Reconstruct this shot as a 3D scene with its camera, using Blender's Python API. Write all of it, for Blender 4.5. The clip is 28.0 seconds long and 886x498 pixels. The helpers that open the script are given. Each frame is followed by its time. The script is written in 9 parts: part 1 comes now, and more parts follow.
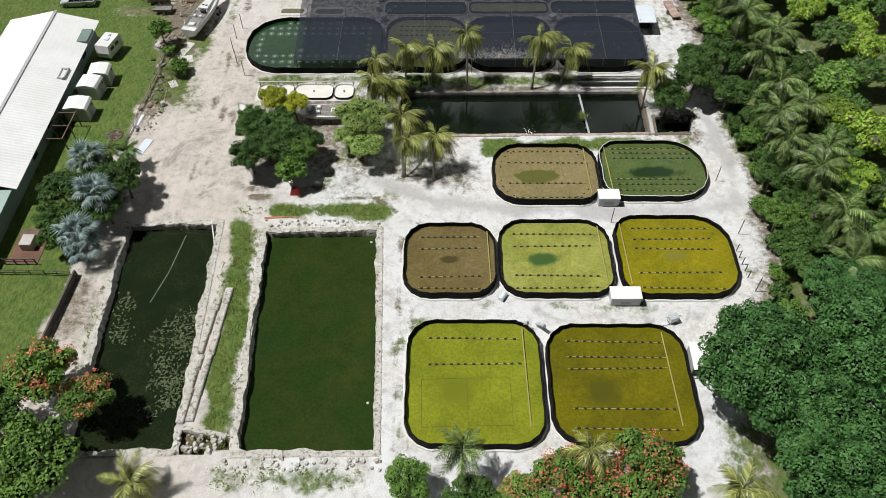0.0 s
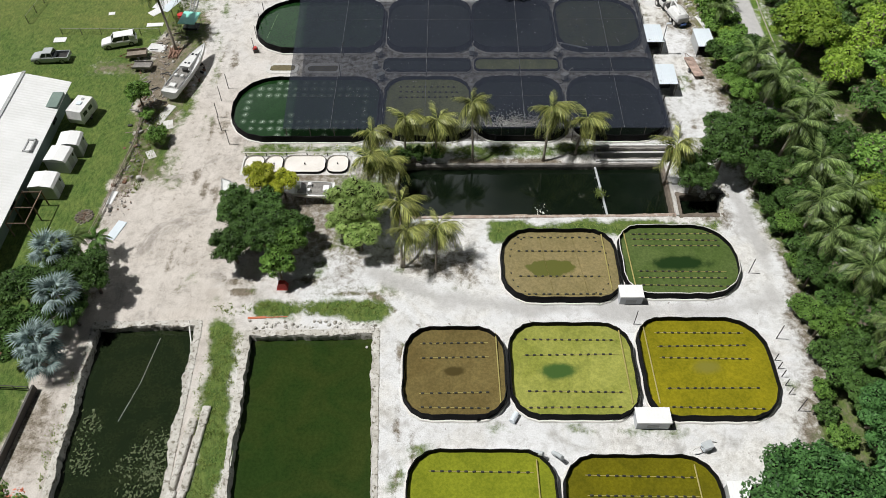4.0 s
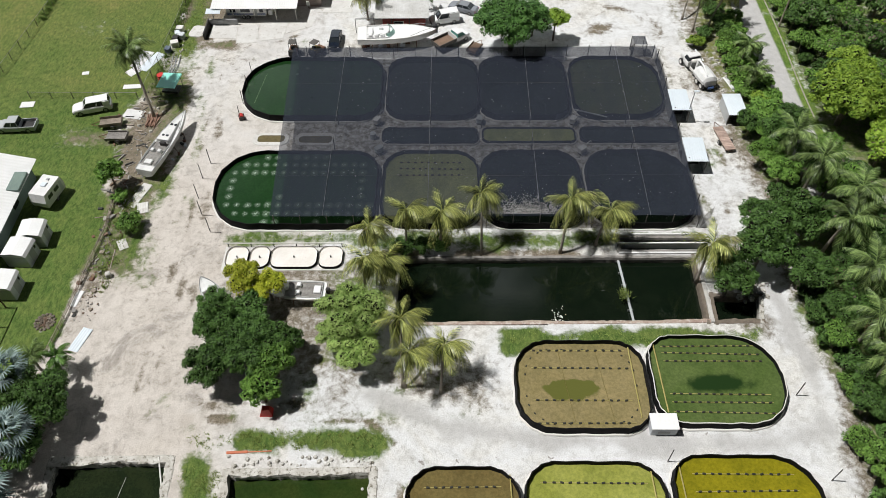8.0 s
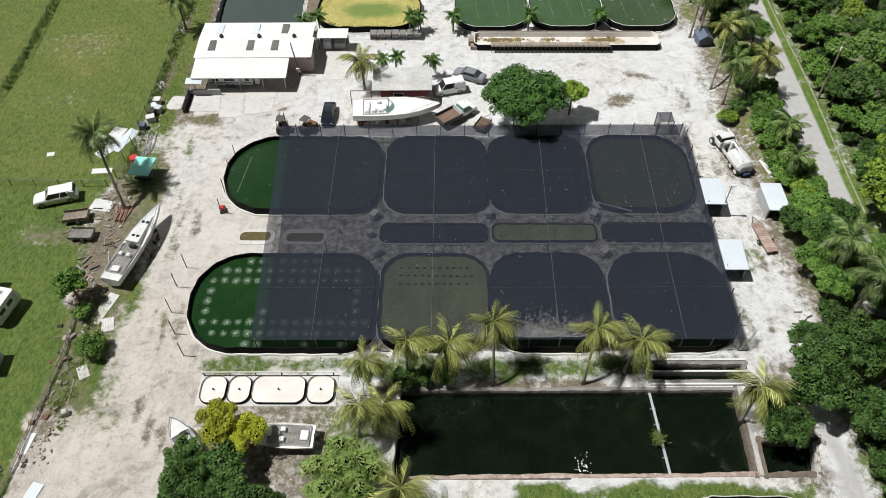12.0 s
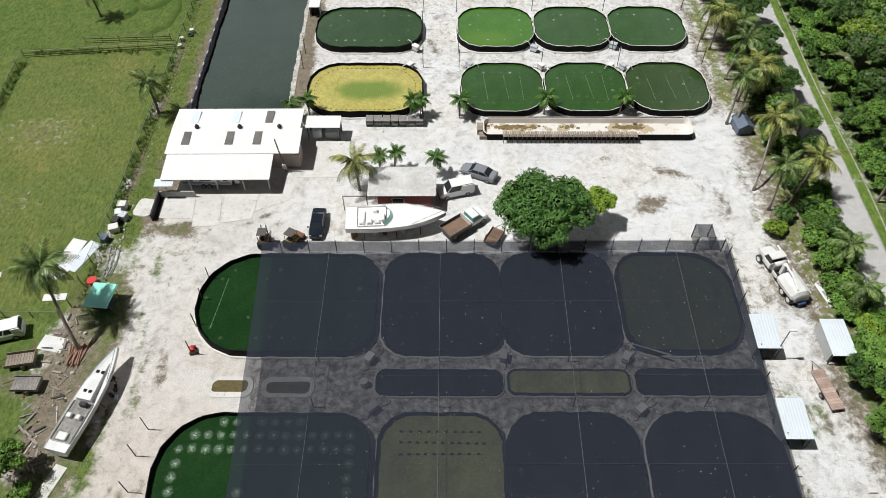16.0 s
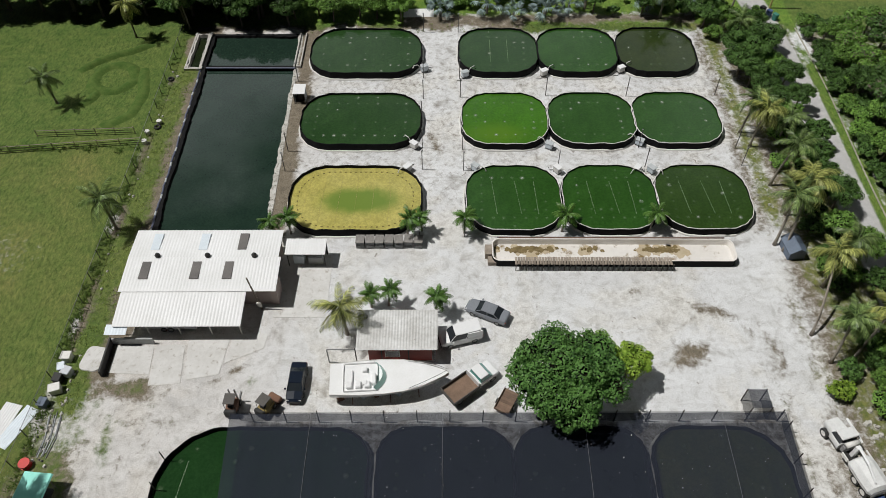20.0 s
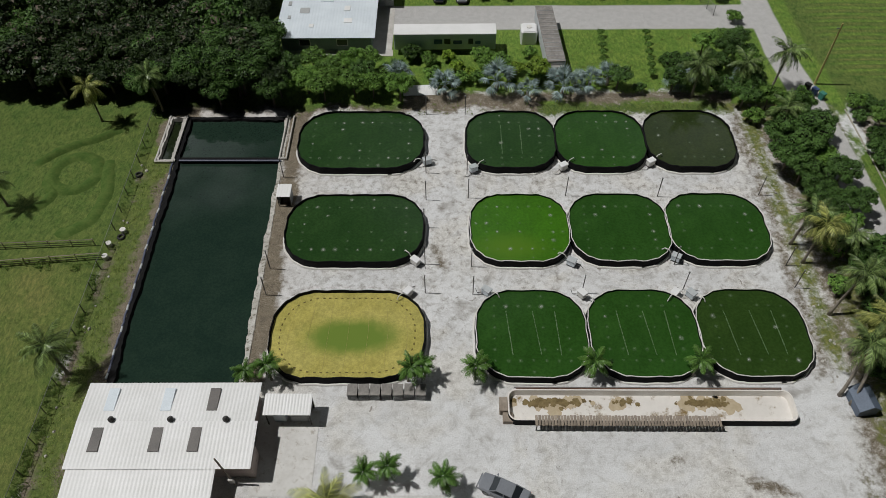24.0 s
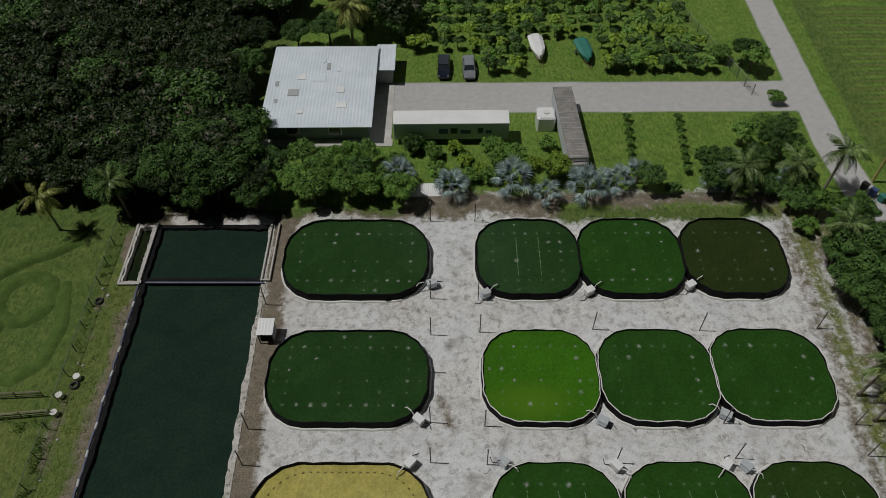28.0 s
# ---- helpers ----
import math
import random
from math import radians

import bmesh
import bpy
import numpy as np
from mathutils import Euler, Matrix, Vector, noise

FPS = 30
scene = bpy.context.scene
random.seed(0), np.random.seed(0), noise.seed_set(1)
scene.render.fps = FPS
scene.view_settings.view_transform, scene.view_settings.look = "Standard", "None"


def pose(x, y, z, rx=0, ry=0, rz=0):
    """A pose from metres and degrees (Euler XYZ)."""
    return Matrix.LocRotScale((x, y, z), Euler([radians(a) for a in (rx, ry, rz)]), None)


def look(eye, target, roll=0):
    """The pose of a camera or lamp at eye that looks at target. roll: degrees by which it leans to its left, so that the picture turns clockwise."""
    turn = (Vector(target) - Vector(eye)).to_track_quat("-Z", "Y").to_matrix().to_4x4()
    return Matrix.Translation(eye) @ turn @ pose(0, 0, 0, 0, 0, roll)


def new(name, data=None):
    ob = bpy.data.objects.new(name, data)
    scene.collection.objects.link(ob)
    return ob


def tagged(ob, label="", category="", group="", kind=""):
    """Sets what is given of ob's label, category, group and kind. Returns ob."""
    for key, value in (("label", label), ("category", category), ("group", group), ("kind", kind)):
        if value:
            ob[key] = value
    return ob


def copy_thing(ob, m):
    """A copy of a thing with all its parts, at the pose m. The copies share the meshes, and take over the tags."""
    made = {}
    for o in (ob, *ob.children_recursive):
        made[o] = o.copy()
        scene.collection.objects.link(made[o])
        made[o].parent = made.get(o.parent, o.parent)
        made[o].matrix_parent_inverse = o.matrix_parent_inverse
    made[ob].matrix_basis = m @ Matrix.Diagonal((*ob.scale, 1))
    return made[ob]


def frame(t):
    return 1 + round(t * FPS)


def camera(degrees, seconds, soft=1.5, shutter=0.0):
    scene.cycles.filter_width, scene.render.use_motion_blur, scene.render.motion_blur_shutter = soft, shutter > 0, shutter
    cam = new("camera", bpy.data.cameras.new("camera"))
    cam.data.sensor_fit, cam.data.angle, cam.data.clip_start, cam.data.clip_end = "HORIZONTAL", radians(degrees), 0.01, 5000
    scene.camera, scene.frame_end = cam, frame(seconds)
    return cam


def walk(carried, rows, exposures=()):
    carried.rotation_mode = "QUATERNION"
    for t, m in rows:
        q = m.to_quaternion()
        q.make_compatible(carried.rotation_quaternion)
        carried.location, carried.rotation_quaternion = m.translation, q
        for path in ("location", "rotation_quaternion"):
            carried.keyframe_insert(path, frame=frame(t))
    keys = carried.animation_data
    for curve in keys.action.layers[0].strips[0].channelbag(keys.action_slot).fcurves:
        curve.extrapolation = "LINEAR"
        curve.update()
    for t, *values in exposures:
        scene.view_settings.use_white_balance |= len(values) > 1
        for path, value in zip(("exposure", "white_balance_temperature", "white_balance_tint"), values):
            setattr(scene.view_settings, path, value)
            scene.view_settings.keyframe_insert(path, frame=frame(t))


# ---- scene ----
# camera and walk: a drone gliding north at about 69 m
cam = camera(61.99, 28.0, soft=0.5)
ROWS = [
    (0.0, 1.986, 1.354, 68.972, 0.361, -50.351, 0.297),
    (1.0, 1.932, 5.130, 69.038, 0.365, -50.336, 0.293),
    (2.0, 1.824, 8.812, 69.103, 0.369, -50.321, 0.289),
    (3.0, 1.695, 12.548, 69.142, 0.373, -50.306, 0.285),
    (4.0, 1.487, 16.366, 69.132, 0.377, -50.291, 0.281),
    (5.0, 1.307, 20.197, 69.087, 0.380, -50.276, 0.276),
    (6.0, 1.114, 24.118, 69.030, 0.383, -50.261, 0.272),
    (7.0, 0.919, 28.201, 68.994, 0.386, -50.247, 0.267),
    (8.0, 0.725, 32.477, 68.983, 0.388, -50.232, 0.263),
    (9.0, 0.509, 36.828, 69.029, 0.389, -50.218, 0.258),
    (10.0, 0.346, 41.246, 69.066, 0.391, -50.204, 0.254),
    (11.0, 0.152, 45.558, 69.103, 0.392, -50.192, 0.250),
    (12.0, -0.050, 50.179, 69.136, 0.393, -50.182, 0.248),
    (13.0, -0.275, 54.896, 69.151, 0.395, -50.173, 0.246),
    (14.0, -0.461, 59.988, 69.162, 0.396, -50.167, 0.247),
    (15.0, -0.676, 65.421, 69.143, 0.399, -50.163, 0.249),
    (16.0, -0.919, 71.095, 69.096, 0.401, -50.161, 0.252),
    (17.0, -1.087, 76.881, 69.040, 0.404, -50.161, 0.258),
    (18.0, -1.171, 82.656, 69.003, 0.406, -50.161, 0.266),
    (19.0, -1.194, 88.230, 69.020, 0.407, -50.162, 0.275),
    (20.0, -1.306, 93.593, 69.012, 0.408, -50.163, 0.287),
    (21.0, -1.486, 98.931, 68.962, 0.408, -50.162, 0.300),
    (22.0, -1.665, 104.207, 68.870, 0.406, -50.161, 0.315),
    (23.0, -1.810, 109.254, 68.800, 0.403, -50.158, 0.332),
    (24.0, -2.095, 114.304, 68.745, 0.400, -50.154, 0.350),
    (25.0, -2.406, 119.347, 68.680, 0.395, -50.149, 0.369),
    (26.0, -2.624, 124.467, 68.675, 0.390, -50.143, 0.389),
    (27.0, -2.818, 129.727, 68.686, 0.384, -50.137, 0.410),
    (28.0, -2.993, 134.869, 68.729, 0.379, -50.131, 0.431),
]
EXPOSURES = [(0, -0.02), (17, 0.0), (18, -0.12), (19, -0.22), (20, -0.39), (21, -0.56), (22.5, -0.68), (24, -0.74), (25, -0.72), (26, -0.62), (27, -0.36), (27.4, -0.52), (28, -1.12)]
walk(cam, [(t, pose(x, y, z, 90 + pitch, roll, yaw)) for t, x, y, z, yaw, pitch, roll in ROWS], EXPOSURES)

# ---- world and sun ----
SUN_EL, SUN_FROM = 63.0, (-1.0, 0.05)
world = bpy.data.worlds.new("sky")
scene.world = world
world.use_nodes = True
wn = world.node_tree.nodes
sky = wn.new("ShaderNodeTexSky")
sky.sky_type, sky.sun_disc = "NISHITA", False
sky.sun_elevation, sky.sun_rotation = radians(SUN_EL), radians(-90)
wl = world.node_tree.links


def sky_math(op, a, b):
    q = wn.new("ShaderNodeMath")
    q.operation = op
    for i, v in enumerate((a, b)):
        if isinstance(v, (int, float)):
            q.inputs[i].default_value = v
        else:
            wl.new(v, q.inputs[i])
    return q.outputs[0]


def sky_step(v, lo, hi):
    q = wn.new("ShaderNodeMapRange")
    q.interpolation_type = "SMOOTHSTEP"
    q.inputs["From Min"].default_value, q.inputs["From Max"].default_value = lo, hi
    wl.new(v, q.inputs["Value"])
    return q.outputs[0]


# fair-weather cumulus out of view, added only northward for water to mirror; blue elsewhere
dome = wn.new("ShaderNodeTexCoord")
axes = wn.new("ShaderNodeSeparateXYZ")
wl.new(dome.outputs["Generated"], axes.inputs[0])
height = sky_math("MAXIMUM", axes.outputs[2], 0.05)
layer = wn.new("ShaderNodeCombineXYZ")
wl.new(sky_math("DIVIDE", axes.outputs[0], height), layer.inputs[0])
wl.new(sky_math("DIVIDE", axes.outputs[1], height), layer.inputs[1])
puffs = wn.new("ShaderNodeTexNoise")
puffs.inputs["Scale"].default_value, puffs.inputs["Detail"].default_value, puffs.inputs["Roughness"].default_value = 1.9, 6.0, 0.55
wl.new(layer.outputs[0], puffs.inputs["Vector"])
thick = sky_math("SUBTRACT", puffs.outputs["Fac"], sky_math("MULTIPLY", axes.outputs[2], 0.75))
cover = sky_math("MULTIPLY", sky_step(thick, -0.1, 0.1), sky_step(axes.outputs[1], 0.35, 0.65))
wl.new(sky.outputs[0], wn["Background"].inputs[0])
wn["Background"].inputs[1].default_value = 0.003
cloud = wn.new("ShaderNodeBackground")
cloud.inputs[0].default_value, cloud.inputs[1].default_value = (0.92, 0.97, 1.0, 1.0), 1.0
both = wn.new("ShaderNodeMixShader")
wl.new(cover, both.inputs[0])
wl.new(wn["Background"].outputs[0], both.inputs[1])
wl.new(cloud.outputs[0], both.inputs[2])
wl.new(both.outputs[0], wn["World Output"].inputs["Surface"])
sun = new("sun", bpy.data.lights.new("sun", "SUN"))
sun.data.energy, sun.data.angle, sun.data.color = 4.5, radians(0.53), (1.0, 0.99, 0.965)
ce = math.cos(radians(SUN_EL))
sun.matrix_world = look((SUN_FROM[0] * ce * 200, SUN_FROM[1] * ce * 200 + 100, math.sin(radians(SUN_EL)) * 200), (0, 100, 0))

# ---- materials ----
def ramp2(nt, fac, a, b, lo=0.35, hi=0.65):
    r = nt.nodes.new("ShaderNodeMapRange")
    r.interpolation_type = "SMOOTHSTEP"
    r.inputs["From Min"].default_value, r.inputs["From Max"].default_value = lo, hi
    nt.links.new(fac, r.inputs["Value"])
    return mixc(nt, r.outputs[0], a, b)


def mixc(nt, fac, a, b, mode="MIX"):
    m = nt.nodes.new("ShaderNodeMix")
    m.data_type, m.blend_type = "RGBA", mode
    for sock, v in ((m.inputs["Factor"], fac), (m.inputs["A"], a), (m.inputs["B"], b)):
        if isinstance(v, (tuple, list)):
            sock.default_value = (*v[:3], 1)
        elif isinstance(v, (int, float)):
            sock.default_value = v
        else:
            nt.links.new(v, sock)
    return m.outputs["Result"]


def tex_noise(nt, scale, detail=4, rough=0.6, coord="Object", dist=0.0, stretch=None):
    tc = nt.nodes.new("ShaderNodeTexCoord")
    n = nt.nodes.new("ShaderNodeTexNoise")
    n.inputs["Scale"].default_value, n.inputs["Detail"].default_value = scale, detail
    n.inputs["Roughness"].default_value, n.inputs["Distortion"].default_value = rough, dist
    src = tc.outputs[coord]
    if stretch:
        mp = nt.nodes.new("ShaderNodeMapping")
        mp.inputs["Scale"].default_value = stretch
        nt.links.new(src, mp.inputs["Vector"])
        src = mp.outputs[0]
    nt.links.new(src, n.inputs["Vector"])
    return n.outputs["Fac"]


def bumped(nt, bs, fac, strength, distance):
    b = nt.nodes.new("ShaderNodeBump")
    b.inputs["Strength"].default_value, b.inputs["Distance"].default_value = strength, distance
    nt.links.new(fac, b.inputs["Height"])
    nt.links.new(b.outputs[0], bs.inputs["Normal"])


def blank(name):
    m = bpy.data.materials.new(name)
    m.use_nodes = True
    return m, m.node_tree, m.node_tree.nodes["Principled BSDF"]


def matte(name, c1, c2=None, rough=0.7, metal=0.0, big=0.25, fine=6.0, bump=0.15, dirt=None, dirt_at=0.6, vary=0.0, spec=0.5):
    """A surface whose colour wanders between c1 and c2 at two scales, with optional dirt stains."""
    m, nt, bs = blank(name)
    c2 = c2 or tuple(min(1, c * 0.8) for c in c1)
    n1, n2 = tex_noise(nt, big, 3), tex_noise(nt, fine, 5, 0.65)
    col = ramp2(nt, n1, c1, c2, 0.3, 0.7)
    col = mixc(nt, 0.35, col, ramp2(nt, n2, c1, c2, 0.35, 0.65))
    if dirt:
        col = ramp2(nt, tex_noise(nt, big * 3, 6, 0.7), col, dirt, dirt_at, dirt_at + 0.15)
    if vary:
        oi = nt.nodes.new("ShaderNodeObjectInfo")
        hs = nt.nodes.new("ShaderNodeHueSaturation")
        mr = nt.nodes.new("ShaderNodeMapRange")
        mr.inputs["To Min"].default_value, mr.inputs["To Max"].default_value = 1 - vary, 1 + vary
        nt.links.new(oi.outputs["Random"], mr.inputs["Value"])
        nt.links.new(mr.outputs[0], hs.inputs["Value"])
        nt.links.new(col, hs.inputs["Color"])
        col = hs.outputs[0]
    nt.links.new(col, bs.inputs["Base Color"])
    bs.inputs["Roughness"].default_value, bs.inputs["Metallic"].default_value = rough, metal
    bs.inputs["Specular IOR Level"].default_value = spec
    if bump:
        bumped(nt, bs, n2, bump, 0.05)
    return m


def leafy(name, c1, c2, trans=0.06, rough=0.45, spec=0.16, low=0.8, lift=0.6):
    """Leaves: colour varies leaf by leaf, and clump by clump across the crown; light shines through a little."""
    m, nt, bs = blank(name)
    ge = nt.nodes.new("ShaderNodeNewGeometry")
    col = mixc(nt, ge.outputs["Random Per Island"], c1, c2)
    oi = nt.nodes.new("ShaderNodeObjectInfo")
    hs = nt.nodes.new("ShaderNodeHueSaturation")
    mr = nt.nodes.new("ShaderNodeMapRange")
    mr.inputs["To Min"].default_value, mr.inputs["To Max"].default_value = low, 1.25
    nt.links.new(oi.outputs["Random"], mr.inputs["Value"])
    nt.links.new(mr.outputs[0], hs.inputs["Value"])
    nt.links.new(ramp2(nt, tex_noise(nt, 0.7, 2), col, mixc(nt, lift, col, c2), 0.4, 0.6), hs.inputs["Color"])
    nt.links.new(hs.outputs[0], bs.inputs["Base Color"])
    bs.inputs["Roughness"].default_value = rough
    bs.inputs["Specular IOR Level"].default_value = spec
    tr = nt.nodes.new("ShaderNodeBsdfTranslucent")
    nt.links.new(hs.outputs[0], tr.inputs["Color"])
    mx = nt.nodes.new("ShaderNodeMixShader")
    mx.inputs[0].default_value = trans
    nt.links.new(bs.outputs[0], mx.inputs[1])
    nt.links.new(tr.outputs[0], mx.inputs[2])
    nt.links.new(mx.outputs[0], nt.nodes["Material Output"].inputs["Surface"])
    return m


def water_mat(name, c1, c2, patch=None, size=(3, 1.6), at=(0, 0), speck=0.15, rip=0.25, rough=0.12, edge=(0.55, 0.85), ior=1.36, ragged=0.9):
    """Turbid pond water: mottled colour, a sunken darker or lighter patch, ripples that catch the sky."""
    m, nt, bs = blank(name)
    n1 = tex_noise(nt, 0.2, 4, 0.6, dist=0.8)
    n2 = tex_noise(nt, 1.5, 6, 0.75)
    col = ramp2(nt, n1, c1, c2, 0.35, 0.68)
    col = mixc(nt, speck, col, ramp2(nt, n2, c2, c1, 0.4, 0.6))
    col = mixc(nt, 1.0, col, ramp2(nt, tex_noise(nt, 0.6, 6, 0.72, dist=0.5), (0.93, 0.94, 0.95), (1.07, 1.06, 1.05), 0.36, 0.64), "MULTIPLY")
    col = mixc(nt, 1.0, col, ramp2(nt, tex_noise(nt, 3.2, 4, 0.8), (0.82, 0.84, 0.84), (1.14, 1.13, 1.12), 0.36, 0.64), "MULTIPLY")
    if patch:
        tc = nt.nodes.new("ShaderNodeTexCoord")
        mp = nt.nodes.new("ShaderNodeMapping")
        mp.vector_type = "TEXTURE"
        mp.inputs["Location"].default_value = (at[0], at[1], 0)
        mp.inputs["Scale"].default_value = (size[0], size[1], 1e3)
        nt.links.new(tc.outputs["Object"], mp.inputs["Vector"])
        ln = nt.nodes.new("ShaderNodeVectorMath")
        ln.operation = "LENGTH"
        nt.links.new(mp.outputs[0], ln.inputs[0])
        ad = nt.nodes.new("ShaderNodeMath")
        ad.operation = "MULTIPLY_ADD"
        nt.links.new(tex_noise(nt, 0.55, 4, 0.6), ad.inputs[0])
        ad.inputs[1].default_value = ragged
        nt.links.new(ln.outputs["Value"], ad.inputs[2])
        mr = nt.nodes.new("ShaderNodeMapRange")
        mr.interpolation_type = "SMOOTHSTEP"
        mr.inputs["From Min"].default_value, mr.inputs["From Max"].default_value = edge[0] + ragged / 2, edge[1] + ragged / 2
        nt.links.new(ad.outputs[0], mr.inputs["Value"])
        col = mixc(nt, mr.outputs[0], patch, col)
    nt.links.new(col, bs.inputs["Base Color"])
    bs.inputs["Roughness"].default_value, bs.inputs["IOR"].default_value = rough, ior
    bumped(nt, bs, tex_noise(nt, 2.2, 3, 0.5, stretch=(1, 1.8, 1)), rip, 0.03)
    return m


def ground_mat():
    m, nt, bs = blank("ground_cover")
    at = nt.nodes.new("ShaderNodeAttribute")
    at.attribute_name = "cover"
    sp = nt.nodes.new("ShaderNodeSeparateColor")
    nt.links.new(at.outputs["Color"], sp.inputs[0])
    big, mid, fine, grit = tex_noise(nt, 0.06, 4), tex_noise(nt, 0.22, 7, 0.68, dist=0.8), tex_noise(nt, 1.1, 7, 0.72, dist=0.3), tex_noise(nt, 7.0, 4, 0.75)
    tracks = tex_noise(nt, 0.5, 6, 0.7, dist=1.2, stretch=(0.35, 1.6, 1))

    def warm():
        """Pinkish soil on the western drive, fading eastwards."""
        tc = nt.nodes.new("ShaderNodeTexCoord")
        xyz = nt.nodes.new("ShaderNodeSeparateXYZ")
        nt.links.new(tc.outputs["Object"], xyz.inputs[0])
        ad = nt.nodes.new("ShaderNodeMath")
        ad.operation = "MULTIPLY_ADD"
        nt.links.new(mid, ad.inputs[0])
        ad.inputs[1].default_value = -14.0
        nt.links.new(xyz.outputs[0], ad.inputs[2])
        r = nt.nodes.new("ShaderNodeMapRange")
        r.inputs["From Min"].default_value, r.inputs["From Max"].default_value = -21.0, -33.0
        nt.links.new(ad.outputs[0], r.inputs["Value"])
        n = nt.nodes.new("ShaderNodeMapRange")
        n.inputs["From Min"].default_value, n.inputs["From Max"].default_value = 118.0, 100.0
        n.inputs["To Min"].default_value = 0.45
        nt.links.new(xyz.outputs[1], n.inputs["Value"])
        both = nt.nodes.new("ShaderNodeMath")
        both.operation = "MULTIPLY"
        nt.links.new(r.outputs[0], both.inputs[0])
        nt.links.new(n.outputs[0], both.inputs[1])
        return both.outputs[0]
    clean = ramp2(nt, mid, (0.68, 0.69, 0.705), (0.55, 0.555, 0.565), 0.42, 0.68)
    clean = mixc(nt, 0.35, clean, ramp2(nt, tracks, (0.71, 0.715, 0.725), (0.5, 0.495, 0.485), 0.42, 0.68))
    clean = mixc(nt, 0.25, clean, ramp2(nt, grit, (0.84, 0.835, 0.82), (0.36, 0.345, 0.32), 0.36, 0.7))
    rough = ramp2(nt, fine, (0.66, 0.65, 0.625), (0.45, 0.43, 0.4), 0.4, 0.7)
    rough = mixc(nt, 0.28, rough, ramp2(nt, grit, (0.8, 0.79, 0.77), (0.28, 0.26, 0.23), 0.36, 0.7))
    rough = mixc(nt, 1.0, rough, ramp2(nt, tex_noise(nt, 2.6, 5, 0.8), (1.05, 1.05, 1.05), (0.84, 0.83, 0.81), 0.46, 0.72), "MULTIPLY")
    sand = ramp2(nt, tex_noise(nt, 0.1, 5, 0.62, dist=0.7), clean, rough, 0.44, 0.64)
    stain = mixc(nt, 1.0, sand, (0.63, 0.61, 0.585), "MULTIPLY")
    sand = ramp2(nt, tex_noise(nt, 0.26, 4, 0.6, dist=0.4), sand, stain, 0.57, 0.72)
    sand = ramp2(nt, tex_noise(nt, 0.9, 5, 0.65, dist=1.0), sand, mixc(nt, 0.5, sand, stain), 0.6, 0.7)
    soil = ramp2(nt, mid, (0.56, 0.505, 0.45), (0.45, 0.4, 0.35), 0.4, 0.66)
    soil = mixc(nt, 0.4, soil, ramp2(nt, tex_noise(nt, 0.5, 6, 0.7, dist=1.0, stretch=(1.5, 0.4, 1)), (0.6, 0.55, 0.5), (0.36, 0.315, 0.27), 0.4, 0.68))
    soil = mixc(nt, 0.22, soil, ramp2(nt, grit, (0.68, 0.63, 0.58), (0.24, 0.2, 0.165), 0.36, 0.7))
    sand = ramp2(nt, tex_noise(nt, 1.25, 5, 0.6, dist=0.7), sand, mixc(nt, 1.0, sand, (0.5, 0.47, 0.44), "MULTIPLY"), 0.665, 0.72)
    damp = mixc(nt, 1.0, soil, (0.6, 0.585, 0.57), "MULTIPLY")
    soil = ramp2(nt, tex_noise(nt, 0.17, 6, 0.68, dist=1.0), soil, damp, 0.53, 0.68)
    sand = mixc(nt, warm(), sand, mixc(nt, 0.85, sand, soil))
    sand = mixc(nt, 1.0, sand, ramp2(nt, tex_noise(nt, 0.75, 7, 0.78, dist=0.6), (1.04, 1.04, 1.04), (0.8, 0.79, 0.775), 0.45, 0.68), "MULTIPLY")
    dirt = ramp2(nt, fine, (0.22, 0.18, 0.125), (0.1, 0.078, 0.05), 0.35, 0.65)
    dirt = mixc(nt, 0.4, dirt, ramp2(nt, grit, (0.4, 0.36, 0.3), (0.08, 0.065, 0.045), 0.35, 0.65))
    grass = ramp2(nt, mid, (0.09, 0.175, 0.033), (0.13, 0.2, 0.044), 0.38, 0.62)
    grass = mixc(nt, 0.45, grass, ramp2(nt, fine, (0.055, 0.12, 0.018), (0.16, 0.21, 0.06), 0.35, 0.68))
    grass = mixc(nt, 0.55, grass, ramp2(nt, tex_noise(nt, 0.45, 6, 0.75, dist=0.6), (0.05, 0.115, 0.02), (0.18, 0.215, 0.06), 0.36, 0.66))
    grass = mixc(nt, 0.4, grass, ramp2(nt, grit, (0.03, 0.07, 0.01), (0.2, 0.23, 0.085), 0.34, 0.68))
    dry = ramp2(nt, mid, (0.15, 0.185, 0.045), (0.2, 0.185, 0.065), 0.42, 0.66)
    dry = mixc(nt, 0.6, dry, ramp2(nt, tex_noise(nt, 0.4, 6, 0.78, dist=0.8), (0.075, 0.14, 0.025), (0.25, 0.23, 0.085), 0.36, 0.64))
    dry = mixc(nt, 0.45, dry, ramp2(nt, grit, (0.1, 0.135, 0.03), (0.26, 0.25, 0.1), 0.34, 0.68))
    streak = ramp2(nt, tex_noise(nt, 1.7, 5, 0.8, dist=0.4, stretch=(1.6, 0.7, 1)), (0.56, 0.62, 0.56), (1.24, 1.2, 1.15), 0.34, 0.66)
    grass, dry = mixc(nt, 1.0, grass, streak, "MULTIPLY"), mixc(nt, 1.0, dry, streak, "MULTIPLY")
    dryness = nt.nodes.new("ShaderNodeMath")
    dryness.operation = "MULTIPLY_ADD"
    nt.links.new(big, dryness.inputs[0])
    dryness.inputs[1].default_value = 0.9
    nt.links.new(at.outputs["Alpha"], dryness.inputs[2])
